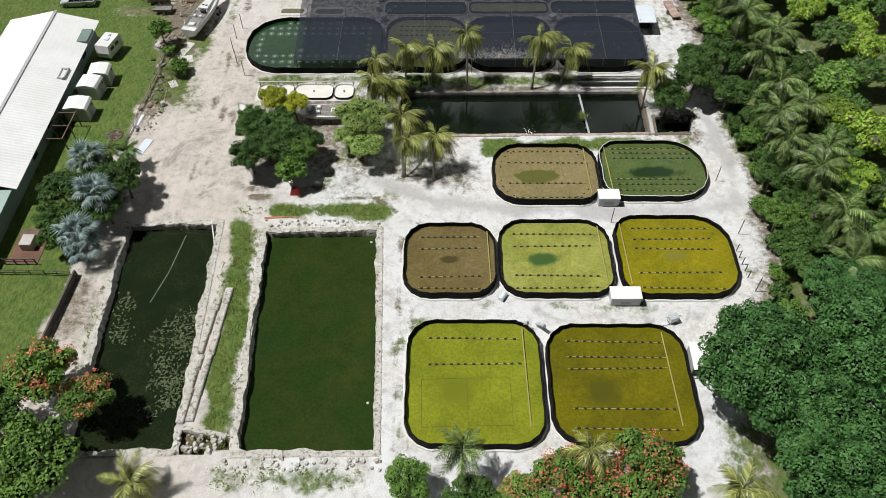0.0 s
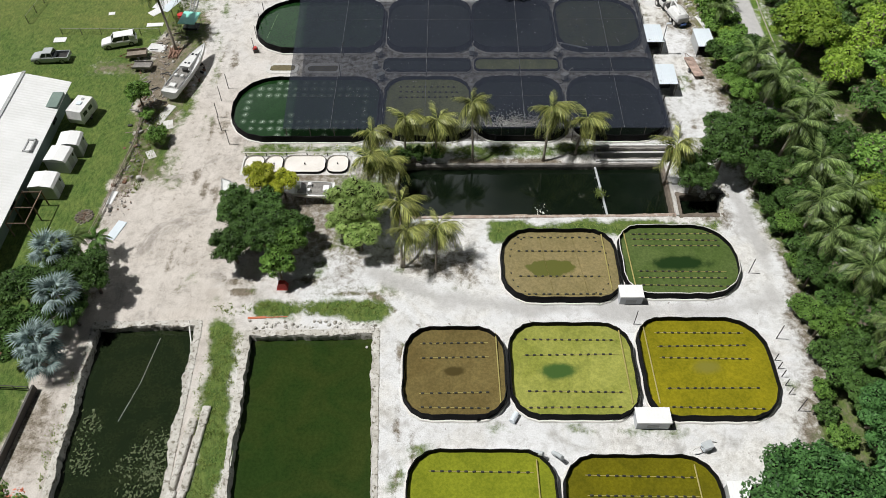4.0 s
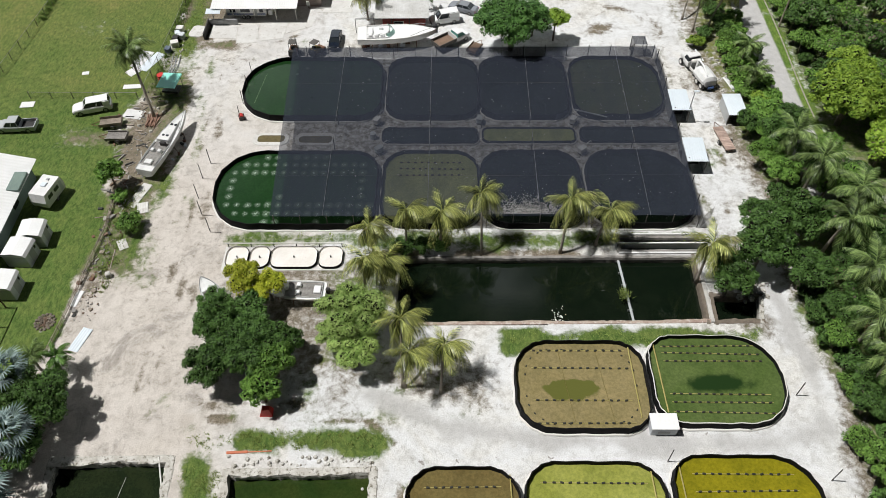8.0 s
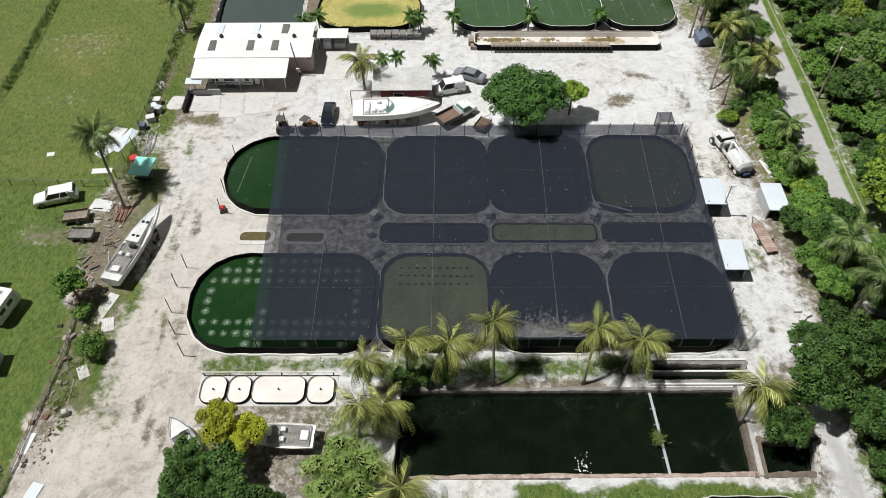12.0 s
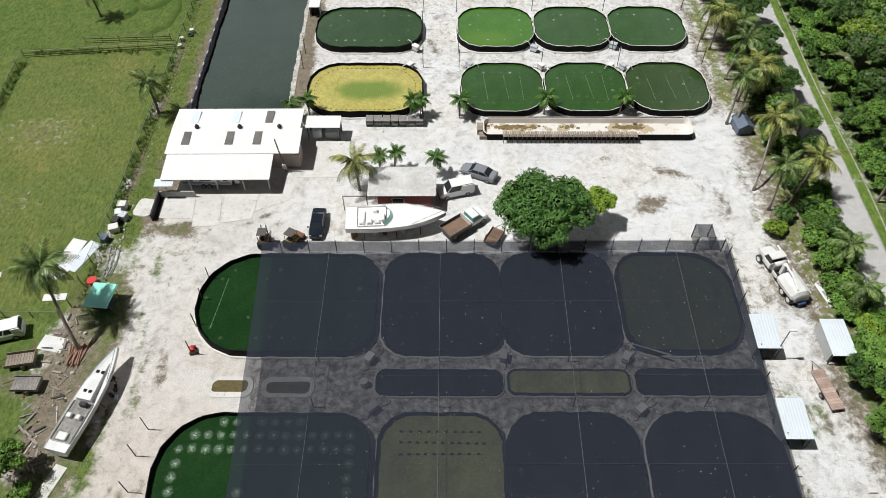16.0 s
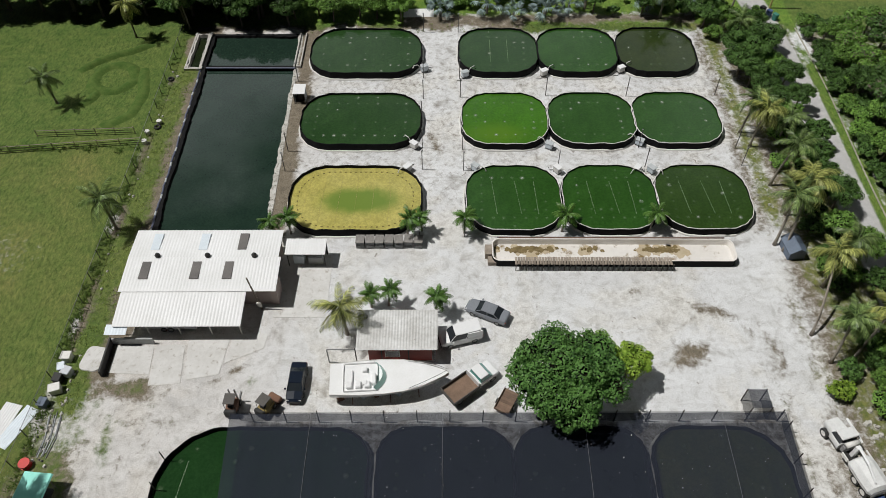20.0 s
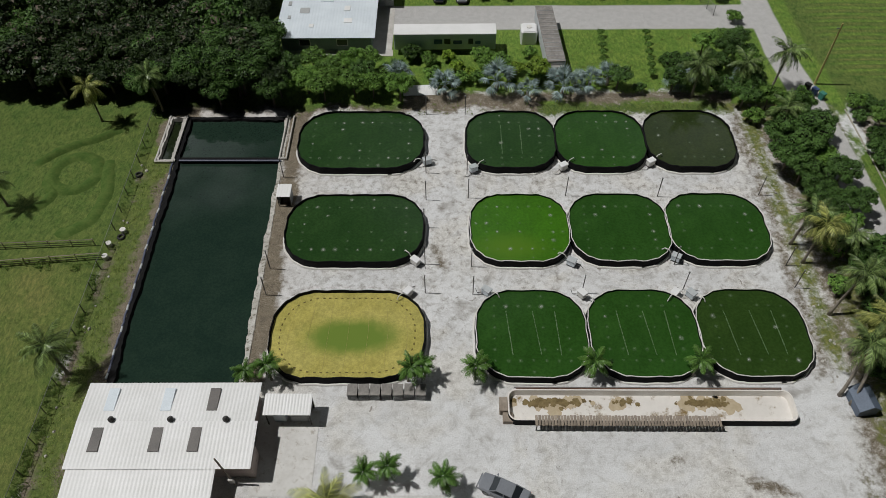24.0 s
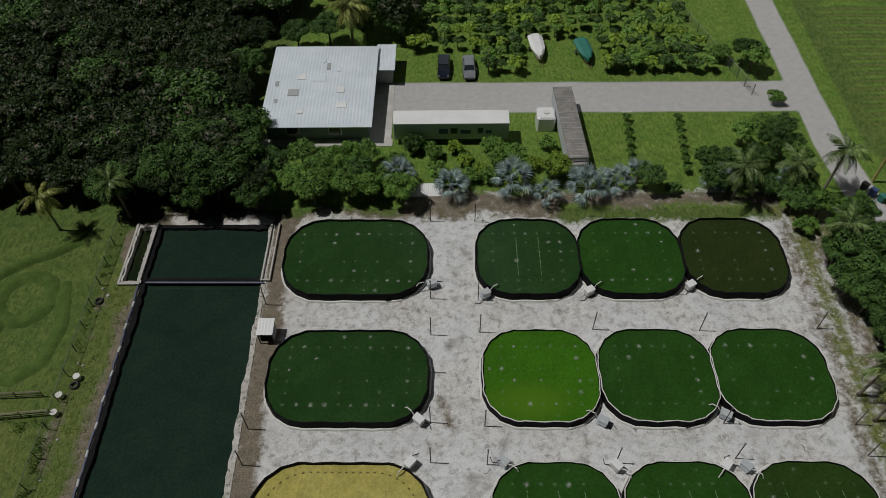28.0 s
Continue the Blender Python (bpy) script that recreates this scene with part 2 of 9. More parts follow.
    grass = ramp2(nt, dryness.outputs[0], grass, dry, 0.45, 1.25)
    fresh = nt.nodes.new("ShaderNodeMapRange")
    fresh.inputs["From Min"].default_value, fresh.inputs["From Max"].default_value = 0.0, -0.5
    nt.links.new(at.outputs["Alpha"], fresh.inputs["Value"])
    grass = mixc(nt, fresh.outputs[0], grass, mixc(nt, 1.0, grass, (1.4, 1.55, 1.1), "MULTIPLY"))
    asph = ramp2(nt, fine, (0.58, 0.57, 0.56), (0.48, 0.47, 0.46), 0.3, 0.7)
    asph = mixc(nt, 0.25, asph, ramp2(nt, grit, (0.4, 0.39, 0.38), (0.12, 0.12, 0.12), 0.35, 0.65))

    def edge(chan, amp):
        a = nt.nodes.new("ShaderNodeMath")
        a.operation = "MULTIPLY_ADD"
        nt.links.new(fine, a.inputs[0])
        a.inputs[1].default_value = amp
        nt.links.new(sp.outputs[chan], a.inputs[2])
        r = nt.nodes.new("ShaderNodeMapRange")
        r.interpolation_type = "SMOOTHSTEP"
        r.inputs["From Min"].default_value, r.inputs["From Max"].default_value = 0.3 + amp / 2, 0.78 + amp / 2
        nt.links.new(a.outputs[0], r.inputs["Value"])
        return r.outputs[0]
    col = mixc(nt, edge(1, 1.3), sand, dirt)
    col = mixc(nt, edge(0, 1.2), col, grass)
    col = mixc(nt, edge(2, 0.12), col, asph)
    nt.links.new(col, bs.inputs["Base Color"])
    bs.inputs["Roughness"].default_value = 0.9
    bs.inputs["Specular IOR Level"].default_value = 0.15
    bumped(nt, bs, grit, 0.8, 0.1)
    return m


M = {}
M["ground"] = ground_mat()
M["liner"] = matte("black_liner", (0.006, 0.006, 0.007), (0.013, 0.013, 0.013), 0.8, fine=3, bump=0.4, spec=0.12)
M["pvc"] = matte("white_pipe", (0.74, 0.73, 0.7), (0.6, 0.58, 0.54), 0.5, dirt=(0.4, 0.36, 0.3), dirt_at=0.62)
M["palepipe"] = matte("pale_grey_liner", (0.5, 0.53, 0.54), (0.36, 0.38, 0.39), 0.5, dirt=(0.25, 0.24, 0.22))
M["rock"] = matte("coral_rock", (0.6, 0.585, 0.55), (0.38, 0.355, 0.31), 0.9, big=0.8, fine=3.5, bump=0.9, dirt=(0.15, 0.135, 0.1), dirt_at=0.5)
M["conc"] = matte("concrete", (0.55, 0.53, 0.5), (0.4, 0.38, 0.35), 0.85, big=0.5, dirt=(0.22, 0.2, 0.17), dirt_at=0.62)
M["trough"] = matte("white_tank", (0.78, 0.75, 0.71), (0.66, 0.62, 0.57), 0.5, big=0.4, dirt=(0.5, 0.36, 0.26), dirt_at=0.66)
M["whiteroof"] = matte("white_roof_paint", (0.8, 0.8, 0.8), (0.7, 0.7, 0.69), 0.5, big=0.3, dirt=(0.45, 0.42, 0.38), dirt_at=0.72)
M["tinroof"] = matte("weathered_tin", (0.66, 0.66, 0.65), (0.45, 0.44, 0.42), 0.55, 0.1, big=0.5, fine=3, dirt=(0.27, 0.23, 0.2), dirt_at=0.6)
M["galv"] = matte("grey_metal_roof", (0.72, 0.78, 0.83), (0.6, 0.66, 0.71), 0.45, 0.05, big=0.3, dirt=(0.34, 0.34, 0.33), dirt_at=0.66)
M["blueroof"] = matte("pale_blue_sheet", (0.66, 0.72, 0.77), (0.58, 0.64, 0.69), 0.45, big=0.4)
M["wallgrey"] = matte("grey_wall_paint", (0.42, 0.43, 0.43), (0.33, 0.34, 0.34), 0.8, dirt=(0.2, 0.19, 0.17))
M["wallpink"] = matte("pinkish_wall", (0.45, 0.37, 0.34), (0.36, 0.3, 0.28), 0.8, dirt=(0.2, 0.17, 0.15))
M["wallgreen_and_shade"] = matte("green_wall_paint", (0.2, 0.27, 0.23), (0.13, 0.18, 0.16), 0.8)
M["tealroof"] = matte("faded_teal_roof", (0.36, 0.47, 0.44), (0.3, 0.4, 0.37), 0.6, dirt=(0.24, 0.27, 0.25))
M["red"] = matte("dark_red_paint", (0.3, 0.05, 0.04), (0.2, 0.04, 0.03), 0.6)
M["brightred"] = matte("bright_red", (0.6, 0.03, 0.02), (0.4, 0.02, 0.015), 0.5)
M["dark"] = matte("dark_rubber", (0.02, 0.02, 0.02), (0.035, 0.033, 0.03), 0.7)
M["gel"] = matte("white_gelcoat", (0.82, 0.82, 0.82), (0.74, 0.74, 0.73), 0.3, big=0.4, dirt=(0.6, 0.58, 0.54), dirt_at=0.7)
M["oldgel"] = matte("weathered_gelcoat", (0.74, 0.74, 0.73), (0.58, 0.58, 0.57), 0.5, big=0.7, dirt=(0.4, 0.37, 0.32), dirt_at=0.66)
M["mint"] = matte("mint_acrylic", (0.42, 0.72, 0.63), (0.5, 0.74, 0.68), 0.25)
M["teal"] = matte("teal_canvas", (0.3, 0.76, 0.65), (0.25, 0.68, 0.58), 0.6)
M["wood"] = matte("grey_timber", (0.33, 0.28, 0.23), (0.19, 0.155, 0.12), 0.85, big=0.9, vary=0.2)
M["brownwood"] = matte("brown_timber", (0.2, 0.13, 0.09), (0.12, 0.08, 0.055), 0.85, big=0.9, vary=0.2)
M["post"] = matte("dark_post", (0.06, 0.055, 0.05), (0.1, 0.09, 0.08), 0.7)
M["steel"] = matte("dull_steel", (0.32, 0.32, 0.32), (0.2, 0.2, 0.2), 0.45, 0.6)
M["rust"] = matte("rusty_steel", (0.2, 0.1, 0.06), (0.11, 0.06, 0.04), 0.85, fine=4)
M["glass"] = matte("dark_tinted_glass", (0.02, 0.025, 0.03), (0.03, 0.035, 0.04), 0.06, bump=0)
M["tealglass"] = matte("green_windscreen", (0.12, 0.3, 0.26), (0.1, 0.26, 0.23), 0.08, bump=0)
M["carwhite"] = matte("white_car_paint", (0.78, 0.78, 0.78), (0.72, 0.72, 0.72), 0.25, bump=0)
M["carnavy"] = matte("dark_blue_car_paint", (0.012, 0.018, 0.03), (0.01, 0.014, 0.024), 0.18, bump=0)
M["cargrey"] = matte("grey_car_paint", (0.22, 0.235, 0.26), (0.17, 0.18, 0.2), 0.22, 0.0, bump=0)
M["carsilver"] = matte("silver_car_paint", (0.42, 0.44, 0.45), (0.36, 0.38, 0.39), 0.25, 0.0, bump=0)
M["bark"] = matte("bark", (0.2, 0.165, 0.13), (0.11, 0.09, 0.07), 0.95, big=2, fine=9, bump=0.6)
M["palmbark"] = matte("palm_bark", (0.3, 0.265, 0.22), (0.2, 0.175, 0.145), 0.95, big=2, fine=9, bump=0.6)
# near-black colour painted in for the shade deep inside the crowns
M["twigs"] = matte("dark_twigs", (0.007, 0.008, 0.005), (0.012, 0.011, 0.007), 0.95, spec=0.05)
M["leaf_dark"] = leafy("dark_leaves", (0.007, 0.024, 0.005), (0.1, 0.19, 0.045))
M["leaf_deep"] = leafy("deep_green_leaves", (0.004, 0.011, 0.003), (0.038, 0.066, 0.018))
M["leaf_blue"] = leafy("bluish_green_leaves", (0.008, 0.03, 0.008), (0.085, 0.2, 0.055))
M["leaf_shade"] = leafy("shade_tree_leaves", (0.016, 0.06, 0.012), (0.16, 0.33, 0.08))
M["leaf_mid"] = leafy("green_leaves", (0.026, 0.08, 0.012), (0.2, 0.35, 0.07))
M["leaf_lime"] = leafy("lime_leaves", (0.06, 0.14, 0.012), (0.3, 0.43, 0.06))
M["leaf_yellow"] = leafy("yellow_green_leaves", (0.18, 0.24, 0.012), (0.48, 0.5, 0.05))
M["leaf_feather"] = leafy("feathery_leaves", (0.15, 0.28, 0.05), (0.42, 0.54, 0.18), 0.18)
M["blossom"] = leafy("red_blossom", (0.55, 0.1, 0.05), (0.75, 0.26, 0.17))
M["frond"] = leafy("palm_frond", (0.025, 0.06, 0.01), (0.6, 0.62, 0.2), 0.08, 0.35, 0.3, 0.6, 0.2)
M["frond_dark"] = leafy("dark_palm_frond", (0.014, 0.042, 0.01), (0.3, 0.41, 0.14), 0.1, 0.35, 0.35, 0.6, 0.25)
M["frond_small"] = leafy("glossy_dark_frond", (0.018, 0.06, 0.011), (0.13, 0.25, 0.05), 0.15, 0.4, 0.3)
M["frond_dead"] = leafy("dry_palm_frond", (0.3, 0.2, 0.09), (0.42, 0.3, 0.15), 0.1, 0.8)
M["fan"] = leafy("silver_fan_leaf", (0.07, 0.115, 0.105), (0.36, 0.45, 0.44), 0.05, 0.45)
M["grassblade"] = leafy("grass_tuft", (0.15, 0.23, 0.05), (0.3, 0.36, 0.11), 0.3, 0.8)
M["lily"] = leafy("pond_weed", (0.045, 0.07, 0.028), (0.12, 0.14, 0.075), 0.05, 0.6)


def bubbles(name, col, most):
    """Bubbles on water: cover follows the patch's thickness, broken up by fine noise."""
    m, nt, bs = blank(name)
    bs.inputs["Base Color"].default_value = (*col, 1)
    bs.inputs["Roughness"].default_value = 0.6
    at = nt.nodes.new("ShaderNodeAttribute")
    at.attribute_name = "thickness"
    sc = nt.nodes.new("ShaderNodeMath")
    sc.operation = "MULTIPLY"
    nt.links.new(at.outputs["Fac"], sc.inputs[0])
    gr = nt.nodes.new("ShaderNodeMapRange")
    gr.inputs["From Min"].default_value, gr.inputs["From Max"].default_value = 0.35, 0.62
    gr.inputs["To Max"].default_value = most
    nt.links.new(tex_noise(nt, 5.0, 3, 0.7), gr.inputs["Value"])
    nt.links.new(gr.outputs[0], sc.inputs[1])
    tp = nt.nodes.new("ShaderNodeBsdfTransparent")
    mx = nt.nodes.new("ShaderNodeMixShader")
    nt.links.new(sc.outputs[0], mx.inputs[0])
    nt.links.new(tp.outputs[0], mx.inputs[1])
    nt.links.new(bs.outputs[0], mx.inputs[2])
    nt.links.new(mx.outputs[0], nt.nodes["Material Output"].inputs["Surface"])
    return m


M["foam"] = bubbles("aerated_foam", (0.5, 0.58, 0.45), 0.85)
M["softfoam"] = bubbles("green_white_bubbles", (0.5, 0.66, 0.5), 0.75)
M["faintfoam"] = bubbles("faint_bubbles", (0.3, 0.44, 0.24), 0.4)
M["streak"] = matte("bubble_streak", (0.13, 0.21, 0.1), (0.08, 0.15, 0.06), 0.5, bump=0)
M["floatpipe"] = matte("yellowed_pipe", (0.42, 0.36, 0.13), (0.33, 0.28, 0.09), 0.6)
M["wetblack"] = matte("black_float", (0.015, 0.015, 0.01), (0.03, 0.03, 0.02), 0.5, bump=0)


def net_mat(name, solid, col):
    """Woven shade cloth: the fraction solid of it is thread, the rest lets light through."""
    m, nt, bs = blank(name)
    bs.inputs["Base Color"].default_value = (*col, 1)
    bs.inputs["Roughness"].default_value = 0.8
    bs.inputs["Specular IOR Level"].default_value = 0.05
    tp = nt.nodes.new("ShaderNodeBsdfTransparent")
    mx = nt.nodes.new("ShaderNodeMixShader")
    mr = nt.nodes.new("ShaderNodeMapRange")
    mr.inputs["To Min"].default_value, mr.inputs["To Max"].default_value = solid - 0.16, solid + 0.16
    nt.links.new(tex_noise(nt, 0.5, 6, 0.7, stretch=(1.0, 0.35, 1)), mr.inputs["Value"])
    nt.links.new(mr.outputs[0], mx.inputs[0])
    nt.links.new(tp.outputs[0], mx.inputs[1])
    nt.links.new(bs.outputs[0], mx.inputs[2])
    nt.links.new(mx.outputs[0], nt.nodes["Material Output"].inputs["Surface"])
    return m


M["net"] = net_mat("black_shade_net", 0.66, (0.029, 0.034, 0.048))
M["sidenet"] = net_mat("black_side_net", 0.45, (0.012, 0.013, 0.016))
M["chain"] = net_mat("chain_link_mesh", 0.16, (0.16, 0.2, 0.17))
M["wallgreyer"] = matte("off_white_panel", (0.55, 0.57, 0.6), (0.48, 0.5, 0.52), 0.6)
M["rustdark"] = matte("smoked_roof_light", (0.16, 0.145, 0.135), (0.09, 0.085, 0.08), 0.5)
M["slabconc"] = matte("bleached_slab", (0.66, 0.65, 0.63), (0.54, 0.525, 0.5), 0.85, big=0.45, fine=2.5, dirt=(0.4, 0.37, 0.33), dirt_at=0.54)
M["tentgrey"] = matte("grey_tarp", (0.13, 0.17, 0.23), (0.08, 0.1, 0.14), 0.6)
M["trailerside"] = matte("pale_blue_side", (0.66, 0.72, 0.78), (0.56, 0.62, 0.68), 0.5)
M["markblue"] = matte("blue_paint", (0.05, 0.1, 0.25), (0.04, 0.07, 0.18), 0.6)
M["grubby"] = matte("grubby_roof", (0.3, 0.28, 0.26), (0.16, 0.15, 0.14), 0.85, big=0.8, fine=3, dirt=(0.08, 0.07, 0.06))
M["sludge"] = matte("sludgy_floor", (0.74, 0.71, 0.67), (0.64, 0.61, 0.57), 0.7, big=0.16, fine=2, dirt=(0.2, 0.13, 0.04), dirt_at=0.53)
M["rubble"] = matte("sooty_stone", (0.2, 0.17, 0.14), (0.1, 0.085, 0.07), 0.9, big=1.5)
M["tanstone"] = matte("lichened_stone", (0.4, 0.37, 0.31), (0.24, 0.23, 0.18), 0.9, big=0.5, vary=0.2)
M["oldsole"] = matte("grimy_cockpit_floor", (0.3, 0.29, 0.27), (0.12, 0.11, 0.1), 0.7, big=1.2, fine=4, dirt=(0.1, 0.09, 0.08), dirt_at=0.55)
M["yellowpaint"] = matte("worn_yellow_paint", (0.3, 0.22, 0.06), (0.16, 0.12, 0.05), 0.7)
M["mudwater"] = water_mat("muddy_puddle", (0.16, 0.13, 0.06), (0.11, 0.09, 0.045), speck=0.3)
M["cable"] = matte("grey_rope", (0.17, 0.175, 0.18), (0.1, 0.1, 0.11), 0.9, spec=0.1)
M["foliage_vine"] = leafy("fence_vine", (0.06, 0.12, 0.025), (0.14, 0.2, 0.045))
M["brownfloat"] = matte("brown_float", (0.16, 0.12, 0.02), (0.12, 0.09, 0.015), 0.6, bump=0)
M["palerust"] = matte("sun_bleached_rust", (0.5, 0.38, 0.32), (0.33, 0.23, 0.19), 0.9, big=1.0, vary=0.2)
M["redlog"] = matte("pinkish_log", (0.36, 0.22, 0.16), (0.24, 0.14, 0.1), 0.9, vary=0.2)
M["rustconc"] = matte("rust_stained_concrete", (0.46, 0.38, 0.32), (0.28, 0.2, 0.16), 0.9, big=0.8, dirt=(0.55, 0.5, 0.46), dirt_at=0.5)
M["blueliner"] = matte("blue_black_liner", (0.05, 0.06, 0.11), (0.1, 0.11, 0.16), 0.5, fine=3)

# ---- geometry helpers ----
def mesh_of(name, verts, faces, material, smooth=False):
    me = bpy.data.meshes.new(name)
    me.from_pydata([tuple(v) for v in verts], [], [tuple(f) for f in faces])
    if smooth:
        me.polygons.foreach_set("use_smooth", [True] * len(me.polygons))
    me.materials.append(M[material] if isinstance(material, str) else material)
    me.update()
    return me


class Shape:
    """Collects boxes, tubes, lofts and sheets into one mesh."""
    def __init__(self):
        self.v, self.f = [], []

    def add(self, verts, faces):
        n = len(self.v)
        self.v += [tuple(p) for p in verts]
        self.f += [tuple(i + n for i in q) for q in faces]
        return self

    def box(self, x0, x1, y0, y1, z0, z1, bev=0.0, m=None):
        b = min(bev, (x1 - x0) / 3, (y1 - y0) / 3, (z1 - z0) / 2.2)
        if b <= 0:
            rings = [(0, z0), (0, z1)]
        else:
            rings = [(0, z0), (0, z1 - b), (b, z1)]
        vs, fs = [], []
        for i, z in rings:
            if b > 0:
                c = b
                vs += [(x0 + c + i, y0 + i, z), (x1 - c - i, y0 + i, z), (x1 - i, y0 + c + i, z), (x1 - i, y1 - c - i, z),
                       (x1 - c - i, y1 - i, z), (x0 + c + i, y1 - i, z), (x0 + i, y1 - c - i, z), (x0 + i, y0 + c + i, z)]
            else:
                vs += [(x0, y0, z), (x1, y0, z), (x1, y1, z), (x0, y1, z)]
        k = 8 if b > 0 else 4
        for r in range(len(rings) - 1):
            fs += [(r * k + j, r * k + (j + 1) % k, (r + 1) * k + (j + 1) % k, (r + 1) * k + j) for j in range(k)]
        fs += [tuple(range(k - 1, -1, -1)), tuple(range((len(rings) - 1) * k, len(rings) * k))]
        return self.add([m @ Vector(p) for p in vs] if m else vs, fs)

    def tube(self, pts, r, k=6, caps=True):
        pts = [Vector(p) for p in pts]
        rs = r if isinstance(r, (list, tuple)) else [r] * len(pts)
        vs, fs = [], []
        for i, p in enumerate(pts):
            d = (pts[min(i + 1, len(pts) - 1)] - pts[max(i - 1, 0)]).normalized()
            a = d.cross(Vector((0, 0, 1)) if abs(d.z) < 0.9 else Vector((1, 0, 0))).normalized()
            b = d.cross(a)
            vs += [p + (a * math.cos(2 * math.pi * j / k) + b * math.sin(2 * math.pi * j / k)) * rs[i] for j in range(k)]
        for i in range(len(pts) - 1):
            fs += [(i * k + j, (i + 1) * k + j, (i + 1) * k + (j + 1) % k, i * k + (j + 1) % k) for j in range(k)]
        if caps:
            fs += [tuple(range(k)), tuple(range(len(pts) * k - 1, len(pts) * k - k - 1, -1))]
        return self.add(vs, fs)

    def loft(self, rings, close=True, caps=True):
        k = len(rings[0])
        vs = [p for r in rings for p in r]
        fs = []
        for i in range(len(rings) - 1):
            fs += [(i * k + j, i * k + (j + 1) % k, (i + 1) * k + (j + 1) % k, (i + 1) * k + j) for j in range(k if close else k - 1)]
        if caps:
            fs += [tuple(range(k - 1, -1, -1)), tuple(range((len(rings) - 1) * k, len(rings) * k))]
        return self.add(vs, fs)

    def disc(self, x, y, z, r, k=10, jit=0.0, rnd=random):
        return self.add([(x + r * (1 + jit * rnd.uniform(-1, 1)) * math.cos(2 * math.pi * j / k), y + r * (1 + jit * rnd.uniform(-1, 1)) * math.sin(2 * math.pi * j / k), z) for j in range(k)], [tuple(range(k))])

    def mesh(self, name, material, smooth=False):
        return mesh_of(name, self.v, self.f, material, smooth)


def thing(name, m, label, category, group="", kind=""):
    ob = new(name)
    ob.empty_display_size = 0.3
    ob.matrix_basis = m
    return tagged(ob, label, category, group, kind)


def part(name, shape, material, parent, label="", smooth=False, m=None):
    me = shape if isinstance(shape, bpy.types.Mesh) else shape.mesh(name, material, smooth)
    ob = new(name, me)
    ob.parent = parent
    if m is not None:
        ob.matrix_basis = m
    return tagged(ob, label)


def solo(name, shape, material, label, category, group="", kind="", m=None, smooth=False):
    me = shape if isinstance(shape, bpy.types.Mesh) else shape.mesh(name, material, smooth)
    ob = new(name, me)
    if m is not None:
        ob.matrix_basis = m
    return tagged(ob, label, category, group, kind)


def rounded(w, d, r, n=10, out=0.0):
    """The outline of a rounded rectangle, counter-clockwise, grown outward by out."""
    rl, rr = (q + out for q in (r if isinstance(r, tuple) else (r, r)))
    w, d = w / 2 + out, d / 2 + out
    pts = []
    for cx, cy, a0, r in ((w - rr, -d + rr, -90, rr), (w - rr, d - rr, 0, rr), (-w + rl, d - rl, 90, rl), (-w + rl, -d + rl, 180, rl)):
        pts += [(cx + r * math.cos(radians(a0 + 90 * i / n)), cy + r * math.sin(radians(a0 + 90 * i / n))) for i in range(n + 1)]
    return pts


def split_edges(pts, most):
    out = []
    for i, p in enumerate(pts):
        q = pts[(i + 1) % len(pts)]
        n = max(1, int(math.hypot(q[0] - p[0], q[1] - p[1]) / most))
        out += [(p[0] + (q[0] - p[0]) * k / n, p[1] + (q[1] - p[1]) * k / n) for k in range(n)]
    return out


def in_quad(X, Y, quad):
    ok = np.ones_like(X, bool)
    for (x0, y0), (x1, y1) in zip(quad, quad[1:] + quad[:1]):
        ok &= (x1 - x0) * (Y - y0) - (y1 - y0) * (X - x0) > 0
    return ok

# ---- ground: one sheet with pits for the dug ponds ----
PITS = {
    "big": [(-20.0, 31.6), (-5.7, 31.8), (-7.0, 60.8), (-21.4, 60.6)],
    "left": [(-37.4, 31.6), (-26.2, 31.8), (-27.1, 62.0), (-38.7, 61.8)],
    "shelf": [(-26.0, 31.7), (-20.2, 31.8), (-20.3, 33.4), (-26.0, 34.4)],
    "middle": [(-6.1, 77.6), (29.6, 77.9), (29.8, 87.2), (-5.6, 87.2)],
    "small": [(30.4, 77.8), (35.6, 77.9), (36.4, 81.6), (30.6, 81.6)],
    "channel": [(20.9, 87.9), (31.0, 87.9), (31.4, 90.3), (20.9, 90.3)],
    "lagoon": [(-37.2, 148.0), (-23.5, 148.0), (-24.3, 191.0), (-37.7, 191.0)],
    "cell": [(-40.2, 182.6), (-38.1, 182.6), (-38.2, 191.0), (-40.2, 191.0)],
}


def grid_line(lo, hi, step, far):
    fine = list(np.arange(lo, hi + step / 2, step))
    left = [lo - d for d in far][::-1]
    return np.array(left + fine + [hi + d for d in far])


def smooth01(d, soft):
    return np.clip(0.5 - d / (2 * soft), 0, 1)


def box_d(X, Y, x0, x1, y0, y1):
    return np.maximum(np.maximum(x0 - X, X - x1), np.maximum(y0 - Y, Y - y1))


def line_d(X, Y, pts, half):
    best = np.full_like(X, 1e9)
    for (x0, y0), (x1, y1) in zip(pts, pts[1:]):
        dx, dy = x1 - x0, y1 - y0
        t = np.clip(((X - x0) * dx + (Y - y0) * dy) / (dx * dx + dy * dy), 0, 1)
        best = np.minimum(best, np.hypot(X - x0 - t * dx, Y - y0 - t * dy))
    return best - half


def along(Y, pts):
    """The x of a border line at each Y; pts are (y, x)."""
    return np.interp(Y, [p[0] for p in pts], [p[1] for p in pts])


